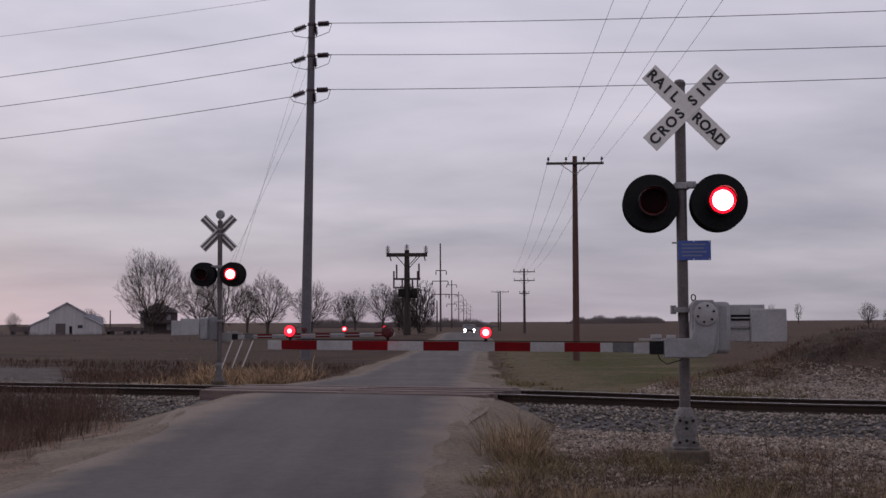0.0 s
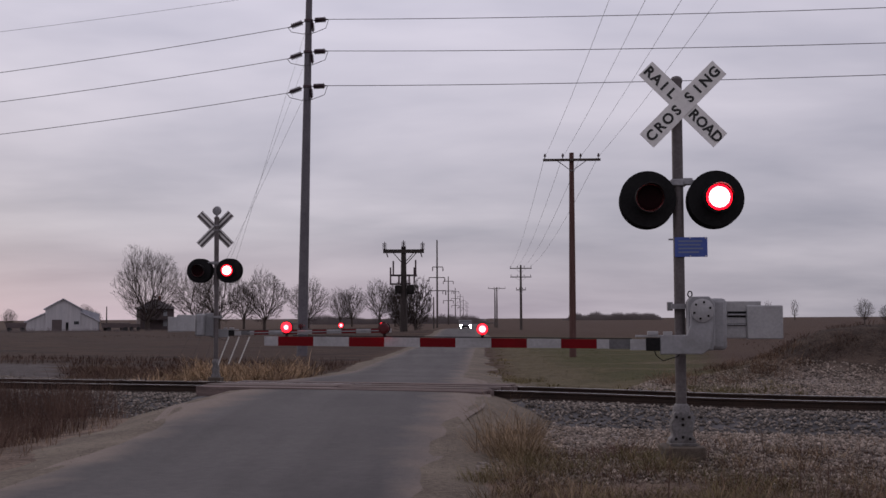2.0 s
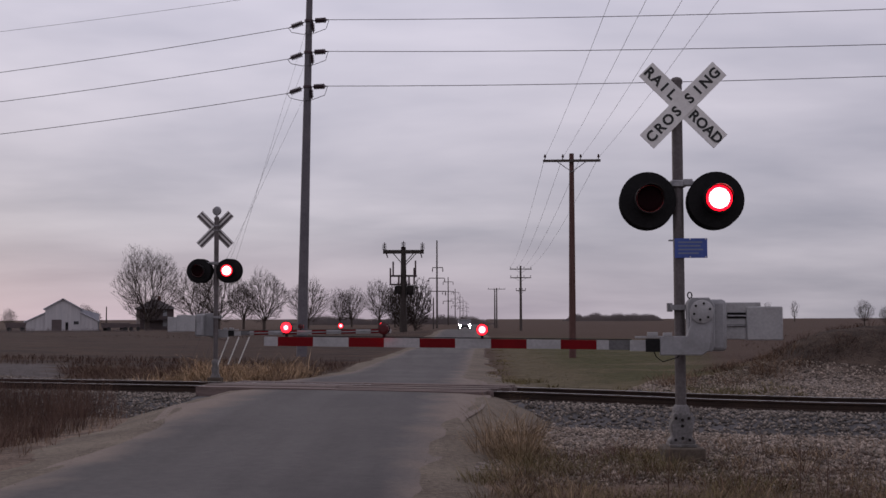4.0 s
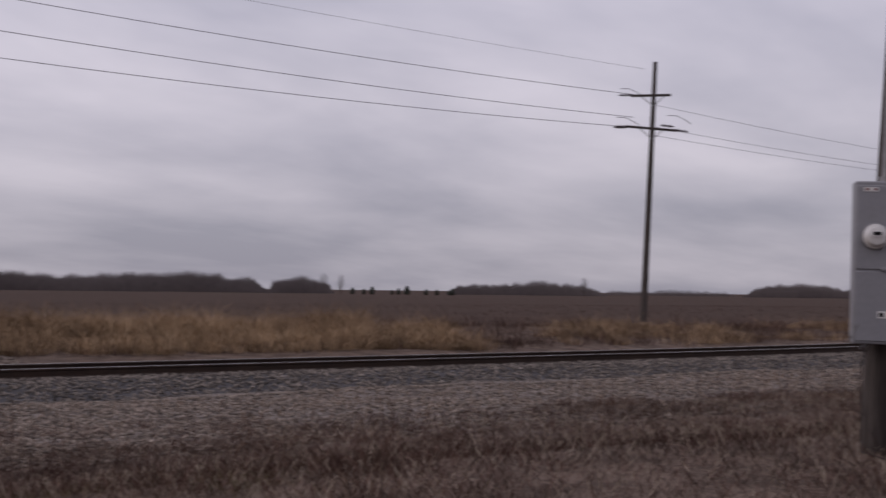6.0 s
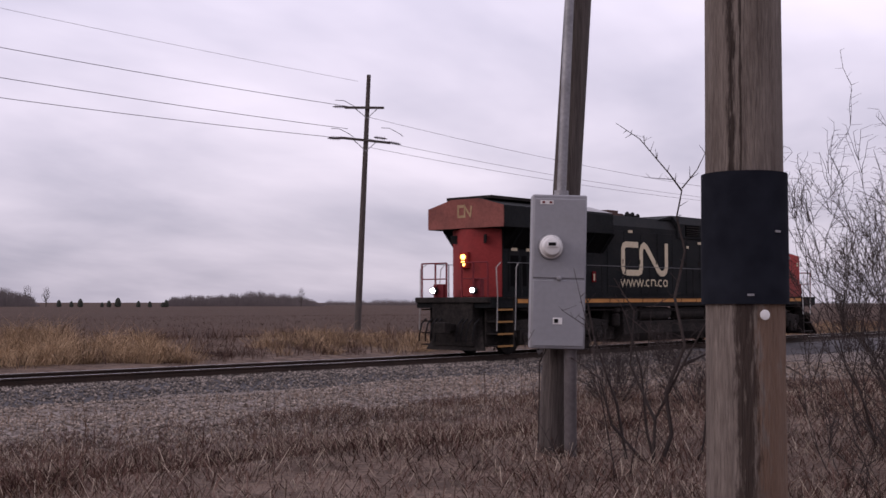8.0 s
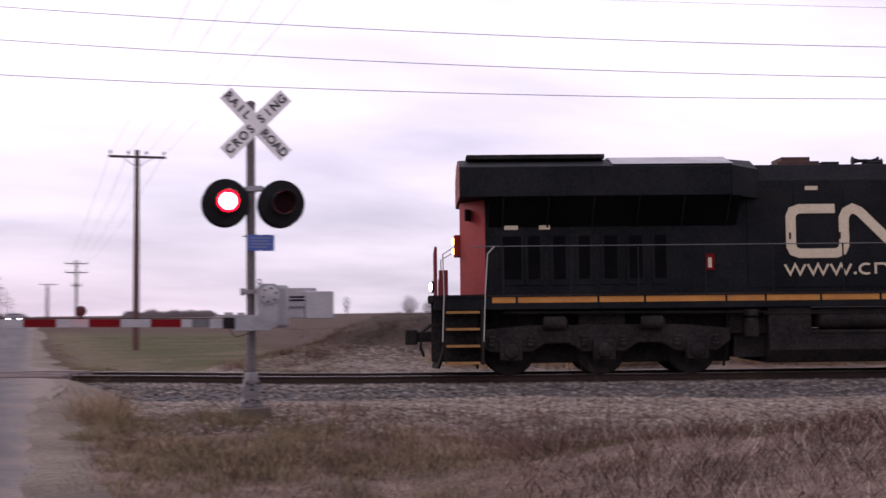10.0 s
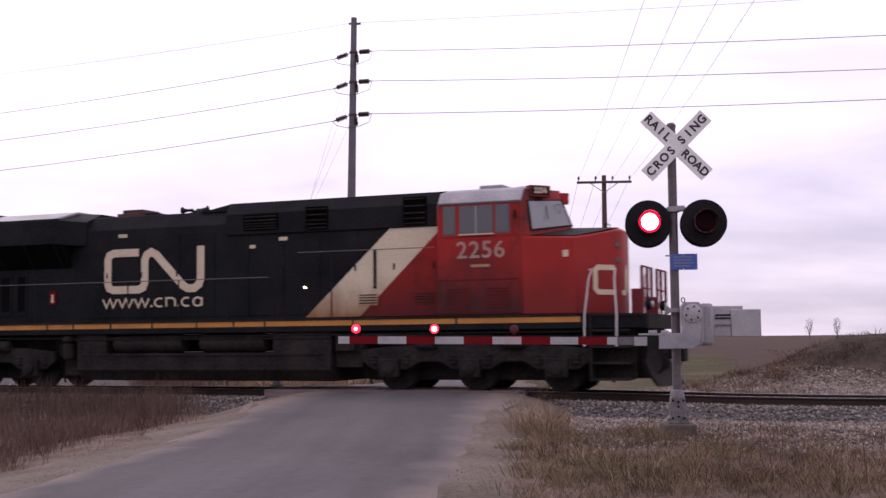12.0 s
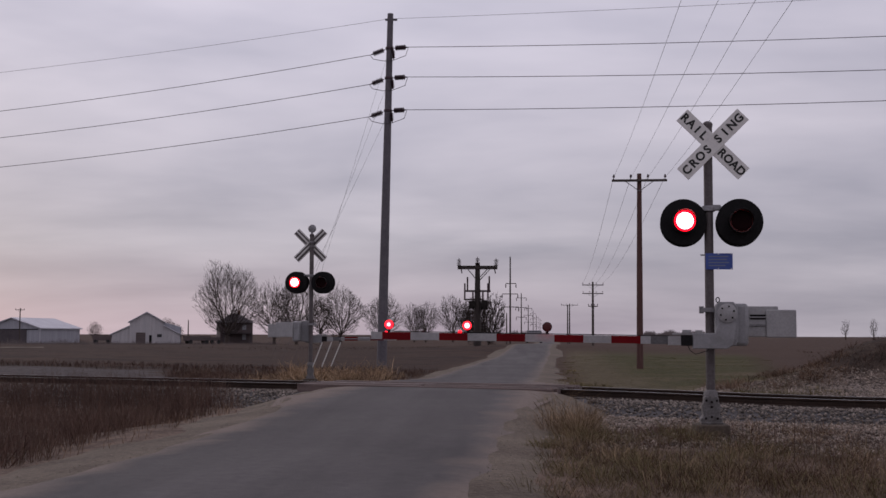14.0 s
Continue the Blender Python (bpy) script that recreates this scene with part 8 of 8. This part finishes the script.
        for x in (16.60, 17.54):
            vt = part("vent", Shape().box(x, y - 0.022, 1.86, x + 0.58, y + 0.022, 2.44), CABRED, cab, "sooty louvred vent")
            for k in range(7):
                part("vent_slat", Shape().box(x + 0.03, y - 0.032, 1.90 + k * 0.073, x + 0.55, y + 0.032, 1.93 + k * 0.073), SOOTRED, vt)
    lettering("road_number", "2256", 0.55, NUMBERTAN, cab, pose(17.43, -1.506, 3.24, 90), 0.003, "pale cab number", 1.08, 0.012)
    part("crest", Shape().box(17.2, -1.508, 2.86, 17.65, -1.502, 2.92), LOCOTAN, cab)
    # nose
    nose = Shape()
    plan = [(18.40, -1.5), (19.59, -1.48), (20.18, -0.58), (20.29, -0.38), (20.29, 0.38), (20.18, 0.58), (19.59, 1.48), (18.40, 1.5)]
    tops = [3.52, 3.46, 3.66, 3.68, 3.68, 3.66, 3.46, 3.52]
    nose.v = [(x, y, 1.745) for x, y in plan] + [(x, y, z) for (x, y), z in zip(plan, tops)] + [(18.40, 0, 3.80), (20.18, 0, 3.75)]
    nose.f = [tuple(range(7, -1, -1))] + [(k, (k + 1) % 8, 8 + (k + 1) % 8, 8 + k) for k in range(8)]
    nose.f += [(8, 9, 10, 17, 16), (10, 11, 17), (11, 12, 17), (12, 13, 17), (13, 14, 15, 16, 17)]
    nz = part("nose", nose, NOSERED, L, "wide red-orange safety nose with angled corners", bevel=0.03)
    deck = Shape()
    deck.v = [(18.46, -1.36, 3.565), (19.55, -1.34, 3.515), (20.08, -0.52, 3.700), (20.15, 0.0, 3.775), (20.08, 0.52, 3.700), (19.55, 1.34, 3.515), (18.46, 1.36, 3.565), (18.46, 0, 3.825)]
    deck.f = [(0, 1, 2, 3, 7), (7, 3, 4, 5, 6)]
    part("glare_panel", deck, BLACK, nz, "black anti-glare deck on the nose")
    part("deck_rail", Shape().tube([(19.92, -0.25, 3.74), (19.92, -0.22, 3.86), (19.92, 0.22, 3.86), (19.92, 0.25, 3.74)], 0.015, 6), BLACK, nz)
    # cream ribbon across the angled corner, and on over the front
    corner = pose(19.885, -1.03, 0, 0, 0, 56.7)
    part("side_emblem", Shape().ribbon([(0.53, 2.80), (0.06, 2.80), (-0.02, 2.74), (-0.02, 2.31), (0.06, 2.24), (0.53, 2.24)], 0.12, -0.016, -0.002, corner), LOCOWHITE, nz, "cream ribbon emblem on the nose corner")
    part("nose_emblem", Shape().ribbon([(-0.34, 2.24), (-0.05, 2.24), (0.0, 2.32), (0.0, 2.72), (0.08, 2.80), (0.3, 2.26)], 0.12, -0.012, -0.002, pose(20.29, 0, 0, 0, 0, 90)), LOCOWHITE, nz, "cream ribbon emblem on the nose")
    part("nose_label", Shape().box(19.30, -1.502, 3.03, 19.42, -1.482, 3.18), LOCOWHITE, nz)
    for z in (3.32, 2.97):
        lamp_at = pose(20.235, -0.48, z, 0, 90, -56)
        part("nose_headlight", Shape().lathe([(0.065, -0.02), (0.065, 0.012), (0.05, 0.03)], 14, lamp_at), ARMGREY, nz, "unlit twin headlight")
    # the cab front leans back; its corner windows wrap round
    ws = Shape()
    ws.v = [(18.38, -1.47, 3.50), (18.56, -1.38, 3.52), (19.17, 0.0, 3.74), (18.56, 1.38, 3.52), (18.38, 1.47, 3.50),
            (18.36, -1.42, 4.34), (18.44, -1.30, 4.35), (18.86, 0.0, 4.42), (18.44, 1.30, 4.35), (18.36, 1.42, 4.34),
            (18.36, -1.28, 4.53), (18.46, -1.16, 4.54), (18.86, 0.0, 4.58), (18.46, 1.16, 4.54), (18.36, 1.28, 4.53)]
    ws.f = [(k, k + 1, k + 6, k + 5) for k in (0, 1, 2, 3)] + [(k, k + 1, k + 6, k + 5) for k in (5, 6, 7, 8)] + [(10, 11, 12, 13, 14), (4, 3, 2, 1, 0), (0, 5, 10, 14, 9, 4)]
    wb = part("windscreen_frame", ws, CABRED, cab, "red cab front with a raked windscreen", bevel=0.015)

    def pane_on(a, b, c, d, u0, u1, v0, v1, out):
        """A pane on the four-cornered face a, b (below), c, d (above), between shares of its width and height."""
        a, b, c, d = (Vector(q) for q in (a, b, c, d))
        at = lambda u, v: (a.lerp(b, u)).lerp(d.lerp(c, u), v)
        nrm = (b - a).cross(d - a).normalized() * out
        vs = [at(u0, v0), at(u1, v0), at(u1, v1), at(u0, v1)]
        return Shape().add([q + nrm for q in vs] + [q - nrm for q in vs], [(0, 1, 2, 3), (7, 6, 5, 4), (0, 4, 5, 1), (1, 5, 6, 2), (2, 6, 7, 3), (3, 7, 4, 0)])

    faces = [(ws.v[k], ws.v[k + 1], ws.v[k + 6], ws.v[k + 5]) for k in range(4)]
    for k, (u0, u1, v0, v1) in ((1, (0.05, 0.95, 0.20, 0.93)), (2, (0.05, 0.95, 0.20, 0.93))):
        part("window_seal", pane_on(*faces[k], u0 - 0.035, u1 + 0.035, v0 - 0.035, v1 + 0.035, 0.030), BLACK, wb, smooth=False)
        part("windscreen", pane_on(*faces[k], u0, u1, v0, v1, 0.040), SCREENGLASS, wb, "windscreen with the reflected sky put into its grey", smooth=False)
        mid = [Vector(faces[k][0]).lerp(Vector(faces[k][1]), 0.5), Vector(faces[k][3]).lerp(Vector(faces[k][2]), 0.5)]
        lean = (mid[1] - mid[0]) * 0.5
        part("wiper", Shape().tube([mid[0] + lean * 1.75 + Vector((0.03, 0, 0)), mid[0] + lean * 0.9 + Vector((0.045, -0.12, 0))], 0.009, 6), BLACK, wb)
    for side in (-1, 1):
        board = pose(18.60, side * 0.90, 4.50, 0, 0, side * 42)
        nb = part("number_board", Shape().box(-0.1, -0.26, -0.12, 0.12, 0.26, 0.11, board), CABRED, cab, "number board", bevel=0.015)
        part("board_glass", Shape().box(0.118, -0.22, -0.085, 0.126, 0.22, 0.075, board), BLACK, nb)
        lettering("board_number", "2256", 0.16, LOCOWHITE, nb, board @ pose(0.13, 0, -0.005, 90, 0, 90), 0.001)
    part("grab_iron", Shape().tube([(18.86, -0.30, 4.30), (18.95, -0.30, 4.30), (18.95, -0.30, 4.16), (18.90, -0.30, 4.14)], 0.012, 6), GALV, cab)
    part("mirror", Shape().box(18.24, -1.60, 3.95, 18.27, -1.50, 4.13), BLACK, cab)
    # end platforms, rails, steps, couplers
    for end, x_out, sgn in (("hood", -0.9, -1), ("cab", 20.9, 1)):
        xe = x_out
        part("end_beam", Shape().box(min(xe, xe + sgn * 0.12), -1.45, 1.58 if sgn < 0 else 1.40, max(xe, xe + sgn * 0.10), 1.45, 1.74), LOCOUNDER, L, bevel=0.02)
        pilot = Shape()
        # a plough in upright strips: hollow, flared at the foot, swept back to the sides
        if sgn < 0:
            rows, half, reach = ((1.20, 0.10), (0.75, 0.02), (0.40, -0.06), (0.16, -0.16)), (0.85, 0.95, 1.05, 1.15), 0.12
        else:
            rows, half, reach = ((1.05, 0.04), (0.70, -0.02), (0.40, 0.10), (0.14, 0.30)), (1.22, 1.28, 1.36, 1.42), 0.22
        strips = 9
        for (z, out), w in zip(rows, half):
            for k in range(strips):
                f = k / (strips - 1) * 2 - 1
                pilot.v.append((xe + sgn * (out + reach * (1 - f * f)) if sgn > 0 else xe - (-out + reach * (1 - f * f)) + 0.22, f * w, z))
        m_ = len(pilot.v)
        pilot.v += [(x - sgn * 0.06, y, z) for x, y, z in pilot.v]
        for r in range(3):
            for k in range(strips - 1):
                q = (r * strips + k, r * strips + k + 1, (r + 1) * strips + k + 1, (r + 1) * strips + k)
                pilot.f += [q, tuple(m_ + i for i in reversed(q))]
        for k in range(strips - 1):
            for r in (0, 3):
                pilot.f.append((r * strips + k, r * strips + k + 1, m_ + r * strips + k + 1, m_ + r * strips + k))
        pilot.box(min(xe + sgn * 0.05, xe - sgn * 0.45), -0.8, 0.3, max(xe + sgn * 0.02, xe - sgn * 0.45), 0.8, 1.58)
        part("pilot", pilot, LOCOUNDER, L, "dark snow-plough pilot")
        part("coupler", Shape().box(min(xe, xe + sgn * 0.62), -0.14, 0.72, max(xe, xe + sgn * 0.62), 0.14, 0.95).box(xe + sgn * 0.50 - 0.14, -0.22, 0.66, xe + sgn * 0.50 + 0.14, 0.22, 1.0), LOCOUNDER, L, "heavy knuckle coupler", bevel=0.03)
        for y in (-1.05, -0.8, -0.6, -0.42, 0.42, 0.6, 0.8, 1.05):
            part("air_hose", Shape().tube([(xe + sgn * 0.05, y, 1.1), (xe + sgn * 0.25, y, 0.95), (xe + sgn * 0.3, y + 0.05, 0.6), (xe + sgn * 0.22, y + 0.12, 0.42)], 0.025, 6), BLACK, L)
        for y in (-1.3, -0.75, -0.3, 0.3, 0.75, 1.3):
            part("stanchion", Shape().tube([(xe + sgn * -0.05, y, 1.74), (xe + sgn * -0.05, y, 2.78)], 0.03, 8), ENDRED, L, "dark red end stanchion")
        for y0, y1 in ((-1.3, -0.3), (0.3, 1.3)):
            part("end_rail", Shape().tube([(xe - sgn * 0.05, y0, 2.78), (xe - sgn * 0.05, y1, 2.78)], 0.022, 8).tube([(xe - sgn * 0.05, y0, 2.3), (xe - sgn * 0.05, y1, 2.3)], 0.018, 8), ENDRED, L)
        for y0, y1, z1 in ((-0.95, -0.65, 2.3), (0.5, 0.9, 2.15)):
            part("end_gear", Shape().box(xe - sgn * 0.22 - 0.1, y0, 1.74, xe - sgn * 0.22 + 0.1, y1, z1), ENDRED, L, "dark red end equipment box", bevel=0.02)
        for y in (-0.78, 0.78):
            part("ditch_light_can", Shape().lathe([(0.11, -0.12), (0.12, 0.0)], 14, pose(xe + sgn * 0.04, y, 1.95, 0, sgn * 90)), BLACK, L)
            part("ditch_light", Shape().lathe([(0.075, 0.0), (0.07, 0.03), (0.04, 0.04)], 14, pose(xe + sgn * 0.04, y, 1.95, 0, sgn * 90)), HEADLIGHT if sgn < 0 else PALEGLASS, L, "lit ditch light" if sgn < 0 else "unlit ditch light")
        for side in (-1, 1):
            xs = xe - sgn * 0.62
            well = part("step_well", Shape().box(xs - 0.42, side * 1.08 - 0.02, 0.3, xs + 0.42, side * 1.08 + 0.02, 1.72).box(xs + sgn * -0.42 - 0.03, min(side * 1.08, side * 1.5), 0.25, xs - sgn * 0.42 + 0.03, max(side * 1.08, side * 1.5), 1.72), LOCOUNDER, L)
            for k in range(4):
                z = 0.28 + k * 0.36
                part("step", Shape().box(xs - 0.38, min(side * 1.1, side * 1.5), z, xs + 0.38, max(side * 1.1, side * 1.5), z + 0.035), LOCOUNDER, well)
                part("step_edge", Shape().box(xs - 0.36, side * 1.5 - 0.012, z - 0.012, xs + 0.36, side * 1.5 + 0.012, z + 0.042), STEPYELLOW if sgn < 0 else LOCOUNDER, well, "" if k else "yellow step edge" if sgn < 0 else "grimy dark step edge")
            for dx in (-0.44, 0.44):
                x0, inner = xs + dx, dx * sgn < 0
                if sgn > 0:
                    # the rails by the nose lean towards it
                    x0 = 19.74 if inner else 20.41
                    run = [(x0, side * 1.53, 1.02), (x0 + 0.01, side * 1.53, 1.72), (x0 + (0.11 if inner else -0.02), side * 1.53, 2.50), (x0 + (0.18 if inner else 0.0), side * 1.51, 2.74), (x0 + (0.10 if inner else -0.06), side * 1.47, 2.72)]
                else:
                    run = [(x0, side * 1.53, 0.75), (x0 + 0.04, side * 1.53, 1.75), (x0 + (0.10 if inner else 0.02), side * 1.5, 2.62), (x0 + (0.25 if inner else 0.28), side * 1.46, 2.78)]
                part("grab_rail", Shape().tube(run, 0.017 if sgn > 0 else 0.014, 8), WHITERAIL if sgn > 0 else HANDRAIL, L, "pale curved grab rail")
    # side handrails
    for side in (-1, 1):
        y = side * 1.46
        rail = part("handrail", Shape().tube([(-0.1, y, 2.78), (6.0, y, 2.78), (11.9, y, 2.78)], 0.011, 8).tube([(12.75, y, 3.36), (16.3, y, 3.36)], 0.011, 8), ARMGREY if side < 0 else BLACK, L, "thin walkway handrail")
        for k in range(10):
            x = 0.6 + k * 1.45
            part("stanchion", Shape().tube([(x, y, 1.72), (x, y, 2.78 if x < 12.0 else 3.36)], 0.017, 6), BLACK, rail)
    # tanks under the frame
    part("fuel_tank", cross_prism([(-1.2, 0.22), (1.2, 0.22), (1.42, 0.5), (1.42, 0.92), (-1.42, 0.92), (-1.42, 0.5)], 6.3, 13.6), LOCOUNDER, L, "black fuel tank", bevel=0.03)
    part("equipment_rack", Shape().box(5.5, -1.15, 0.85, 6.32, 1.15, 1.43).box(5.62, -1.05, 0.34, 6.32, 1.05, 0.86), LOCOUNDER, L, bevel=0.02)
    part("equipment_rack", Shape().box(13.62, -1.2, 0.55, 14.35, 1.2, 1.43).box(13.7, -1.38, 0.95, 14.2, -1.15, 1.36), LOCOUNDER, L, bevel=0.02)
    part("tank_rib", Shape().box(7.2, -1.45, 0.86, 13.4, -1.40, 0.92), LOCOUNDER, L)
    for x0, x1 in ((6.3, 7.2), (12.0, 13.6)):
        part("battery_box", Shape().box(x0, -1.4, 0.9, x1, -0.9, 1.42), LOCOUNDER, L, bevel=0.02)
    for x0, x1 in ((7.35, 9.35), (9.8, 11.75)):
        for side in (-1, 1):
            part("air_reservoir", Shape().lathe([(0.10, 0.0), (0.2, 0.03), (0.235, 0.1), (0.235, x1 - x0 - 0.1), (0.2, x1 - x0 - 0.03), (0.10, x1 - x0)], 20, pose(x0, side * 1.18, 1.17, 0, 90)), LOCOUNDER, L, "black cylindrical air reservoir")
    part("fuel_filter", Shape().lathe([(0.1, 0.75), (0.16, 0.8), (0.16, 1.15), (0.1, 1.2), (0.17, 1.25), (0.17, 1.38)], 14, pose(5.95, -1.3, 0)), LOCOUNDER, L)
    part("piping", Shape().tube([(0.6, -1.35, 1.36), (6.2, -1.35, 1.32), (13.6, -1.38, 1.34), (20, -1.35, 1.36)], 0.03, 6).tube([(6.2, -1.4, 1.28), (13.6, -1.4, 1.26)], 0.02, 6), LOCOUNDER, L)
    # trucks
    for c in (2.75, 17.1):
        for side in (-1, 1):
            y0, y1 = sorted((side * 1.12, side * 1.32))
            fr = part("truck_frame", Shape().prism([(c - 2.75, 0.72), (c - 2.45, 0.5), (c - 1.55, 0.5), (c - 1.25, 0.68), (c - 0.75, 0.68), (c - 0.45, 0.5), (c + 0.45, 0.5), (c + 0.75, 0.68), (c + 1.25, 0.68), (c + 1.55, 0.5), (c + 2.45, 0.5), (c + 2.75, 0.72), (c + 2.75, 0.98), (c + 1.6, 1.08), (c - 1.6, 1.08), (c - 2.75, 0.98)], y0, y1), LOCOUNDER, L, "grimy cast truck side frame", bevel=0.03)
            for ax in (-2, 0, 2):
                bx = part("axle_box", Shape().box(c + ax - 0.24, min(side * 1.28, side * 1.44), 0.33, c + ax + 0.24, max(side * 1.28, side * 1.44), 0.76).lathe([(0.16, 0), (0.16, 0.05), (0.1, 0.08)], 16, pose(c + ax, side * 1.44, 0.53, 90 if side < 0 else -90)), LOCOUNDER, fr, bevel=0.02)
                for dx in (-0.42, 0.42):
                    part("spring", Shape().lathe([(0.085, 0.62), (0.1, 0.66), (0.085, 0.7), (0.1, 0.74), (0.085, 0.78), (0.1, 0.82), (0.085, 0.86)], 10, pose(c + ax + dx, side * 1.3, 0)), LOCOUNDER, fr)
            for dx in (-1.3, 0.8):
                part("brake_cylinder", Shape().lathe([(0.12, 0), (0.15, 0.04), (0.15, 0.45), (0.1, 0.5)], 14, pose(c + dx, side * 1.36, 1.12, 0, 90)), LOCOUNDER, fr)
            for e in (-1, 1):
                part("sand_pipe", Shape().tube([(c + e * 2.7, side * 1.2, 1.3), (c + e * 2.75, side * 1.0, 0.6), (c + e * 2.7, side * 0.8, 0.15)], 0.03, 6), LOCOUNDER, fr)
        part("bolster", Shape().box(c - 0.5, -1.1, 0.75, c + 0.5, 1.1, 1.4), LOCOUNDER, L)
    # inner truck gear as one dark block, enlarged to imitate shadow between the wheels
    for c in (2.75, 17.1):
        part("inner_truck", Shape().box(c - 2.9, -0.62, 0.24, c + 2.9, 0.62, 1.44), LOCOUNDER, L, bevel=0.03)
    # the body's sections at their true lengths, the roof at its true height
    for ob in L.children_recursive:
        m = ob.matrix_basis.copy()
        back = m.to_3x3().inverted()
        me = ob.data
        co = np.empty(len(me.vertices) * 3)
        me.vertices.foreach_get("co", co)
        co = co.reshape(-1, 3) @ np.array(m.to_3x3()).T + np.array(m.translation)
        co[:, 0], co[:, 2] = along(co[:, 0]), above(co[:, 2])
        home = Vector((float(along(m.translation.x)), m.translation.y, float(above(m.translation.z)))) if m.translation.length else Vector()
        co = (co - np.array(home)) @ np.array(back).T
        me.vertices.foreach_set("co", co.ravel())
        me.update()
        m.translation = home
        ob.matrix_basis = m
    for ax in (float(along(a)) for a in AXLES):
        s = Shape().tube([(0, -1.1, 0), (0, 1.1, 0)], 0.1, 12)
        for side in (-1, 1):
            s.lathe([(0.12, -0.08), (0.40, -0.06), (0.48, -0.065), (0.52, -0.065), (0.535, 0.04), (0.56, 0.06), (0.55, 0.075), (0.42, 0.07), (0.12, 0.09)], 28, pose(0, side * 0.76, 0, 90 * side))
        WHEELSETS.append((part("wheelset", s, LOCOUNDER, L, "steel wheelset"), ax))
    return L


# ---------------------------------------------------------------- what moves
RUN = ((0.0, 135.2), (1.5, 114.9), (3.0, 94.6), (4.2, 78.4), (5.4, 62.2), (6.0, 54.1), (6.5, 47.3), (7.1, 39.3), (8.2, 25.2), (9.3, 10.9), (9.6, 6.85), (10.0, 1.37), (10.5, -5.6), (11.0, -12.35), (11.5, -19.1), (12.0, -26.0), (12.5, -32.6), (13.0, -38.85), (13.5, -45.0), (14.0, -51.3))


def loco_s(t):
    """Place of the hood end along the track."""
    return float(np.interp(t, [a for a, b in RUN], [b for a, b in RUN]))


FLIPS = (0.77, 1.68, 2.55, 3.45, 4.35, 5.25, 6.13, 7.03, 7.9, 8.8, 9.68, 10.65, 11.43, 12.4, 13.25)


def motions():
    def place(s):
        # both trucks stand on the curve
        a, b = float(bend(s + 2.75)[0]), float(bend(s + 17.1)[0])
        turn = math.atan2(b - a, 14.35)
        p = U * s + N * (TRACK + a - 2.75 * math.tan(turn))
        fore, aft = float(dip(s + 2.75)), float(dip(s + 17.1))
        pitch = math.atan2(aft - fore, 14.35)
        return pose(p.x, p.y, fore - 2.75 * math.tan(pitch), 0, -math.degrees(pitch), -20.0 + math.degrees(turn))

    walk(LOCO, [(t, place(s)) for t, s in RUN])
    times = [k * 0.05 for k in range(281)]
    for ob, ax in WHEELSETS:
        walk(ob, [(t, pose(ax, 0, 0.52, 0, math.degrees((loco_s(t) - loco_s(0)) / 0.52), 0)) for t in times])
    # flashing lamps: each turns its lit side to the front for one half of the beat
    for ob, (x, y, z), phase, front in LAMPS:
        lit = phase == 1                       # the second phase is lit at the start
        angle = 0 if (lit == (front < 0)) else 180
        rows = [(0.0, pose(x, y, z, 0, 0, angle))]
        for t in FLIPS:
            f = round(t * FPS)
            for k in range(4):
                rows.append(((f - 1 + k) / FPS, pose(x, y, z, 0, 0, angle + 60 * k)))
            angle += 180
        rows.append((14.0, pose(x, y, z, 0, 0, angle)))
        walk(ob, rows)
    walk(CAR, [(0.0, pose(road_x(171) - 0.05, 171, float(road_z(171)) + 0.12)), (5.0, pose(road_x(158) + 0.0, 158, float(road_z(158)) + 0.12)), (14.0, pose(road_x(138) + 0.0, 138, float(road_z(138)) + 0.12))])


# ---------------------------------------------------------------- the whole place
build_ground()
build_road()
build_signals()
build_meter_post()
build_roadside_line()
build_transmission()
build_farm()
CAR = build_car()
LOCO = build_locomotive()
build_trees()
build_woods()
build_shrubs()
build_track()
build_stones()
build_grass()
motions()
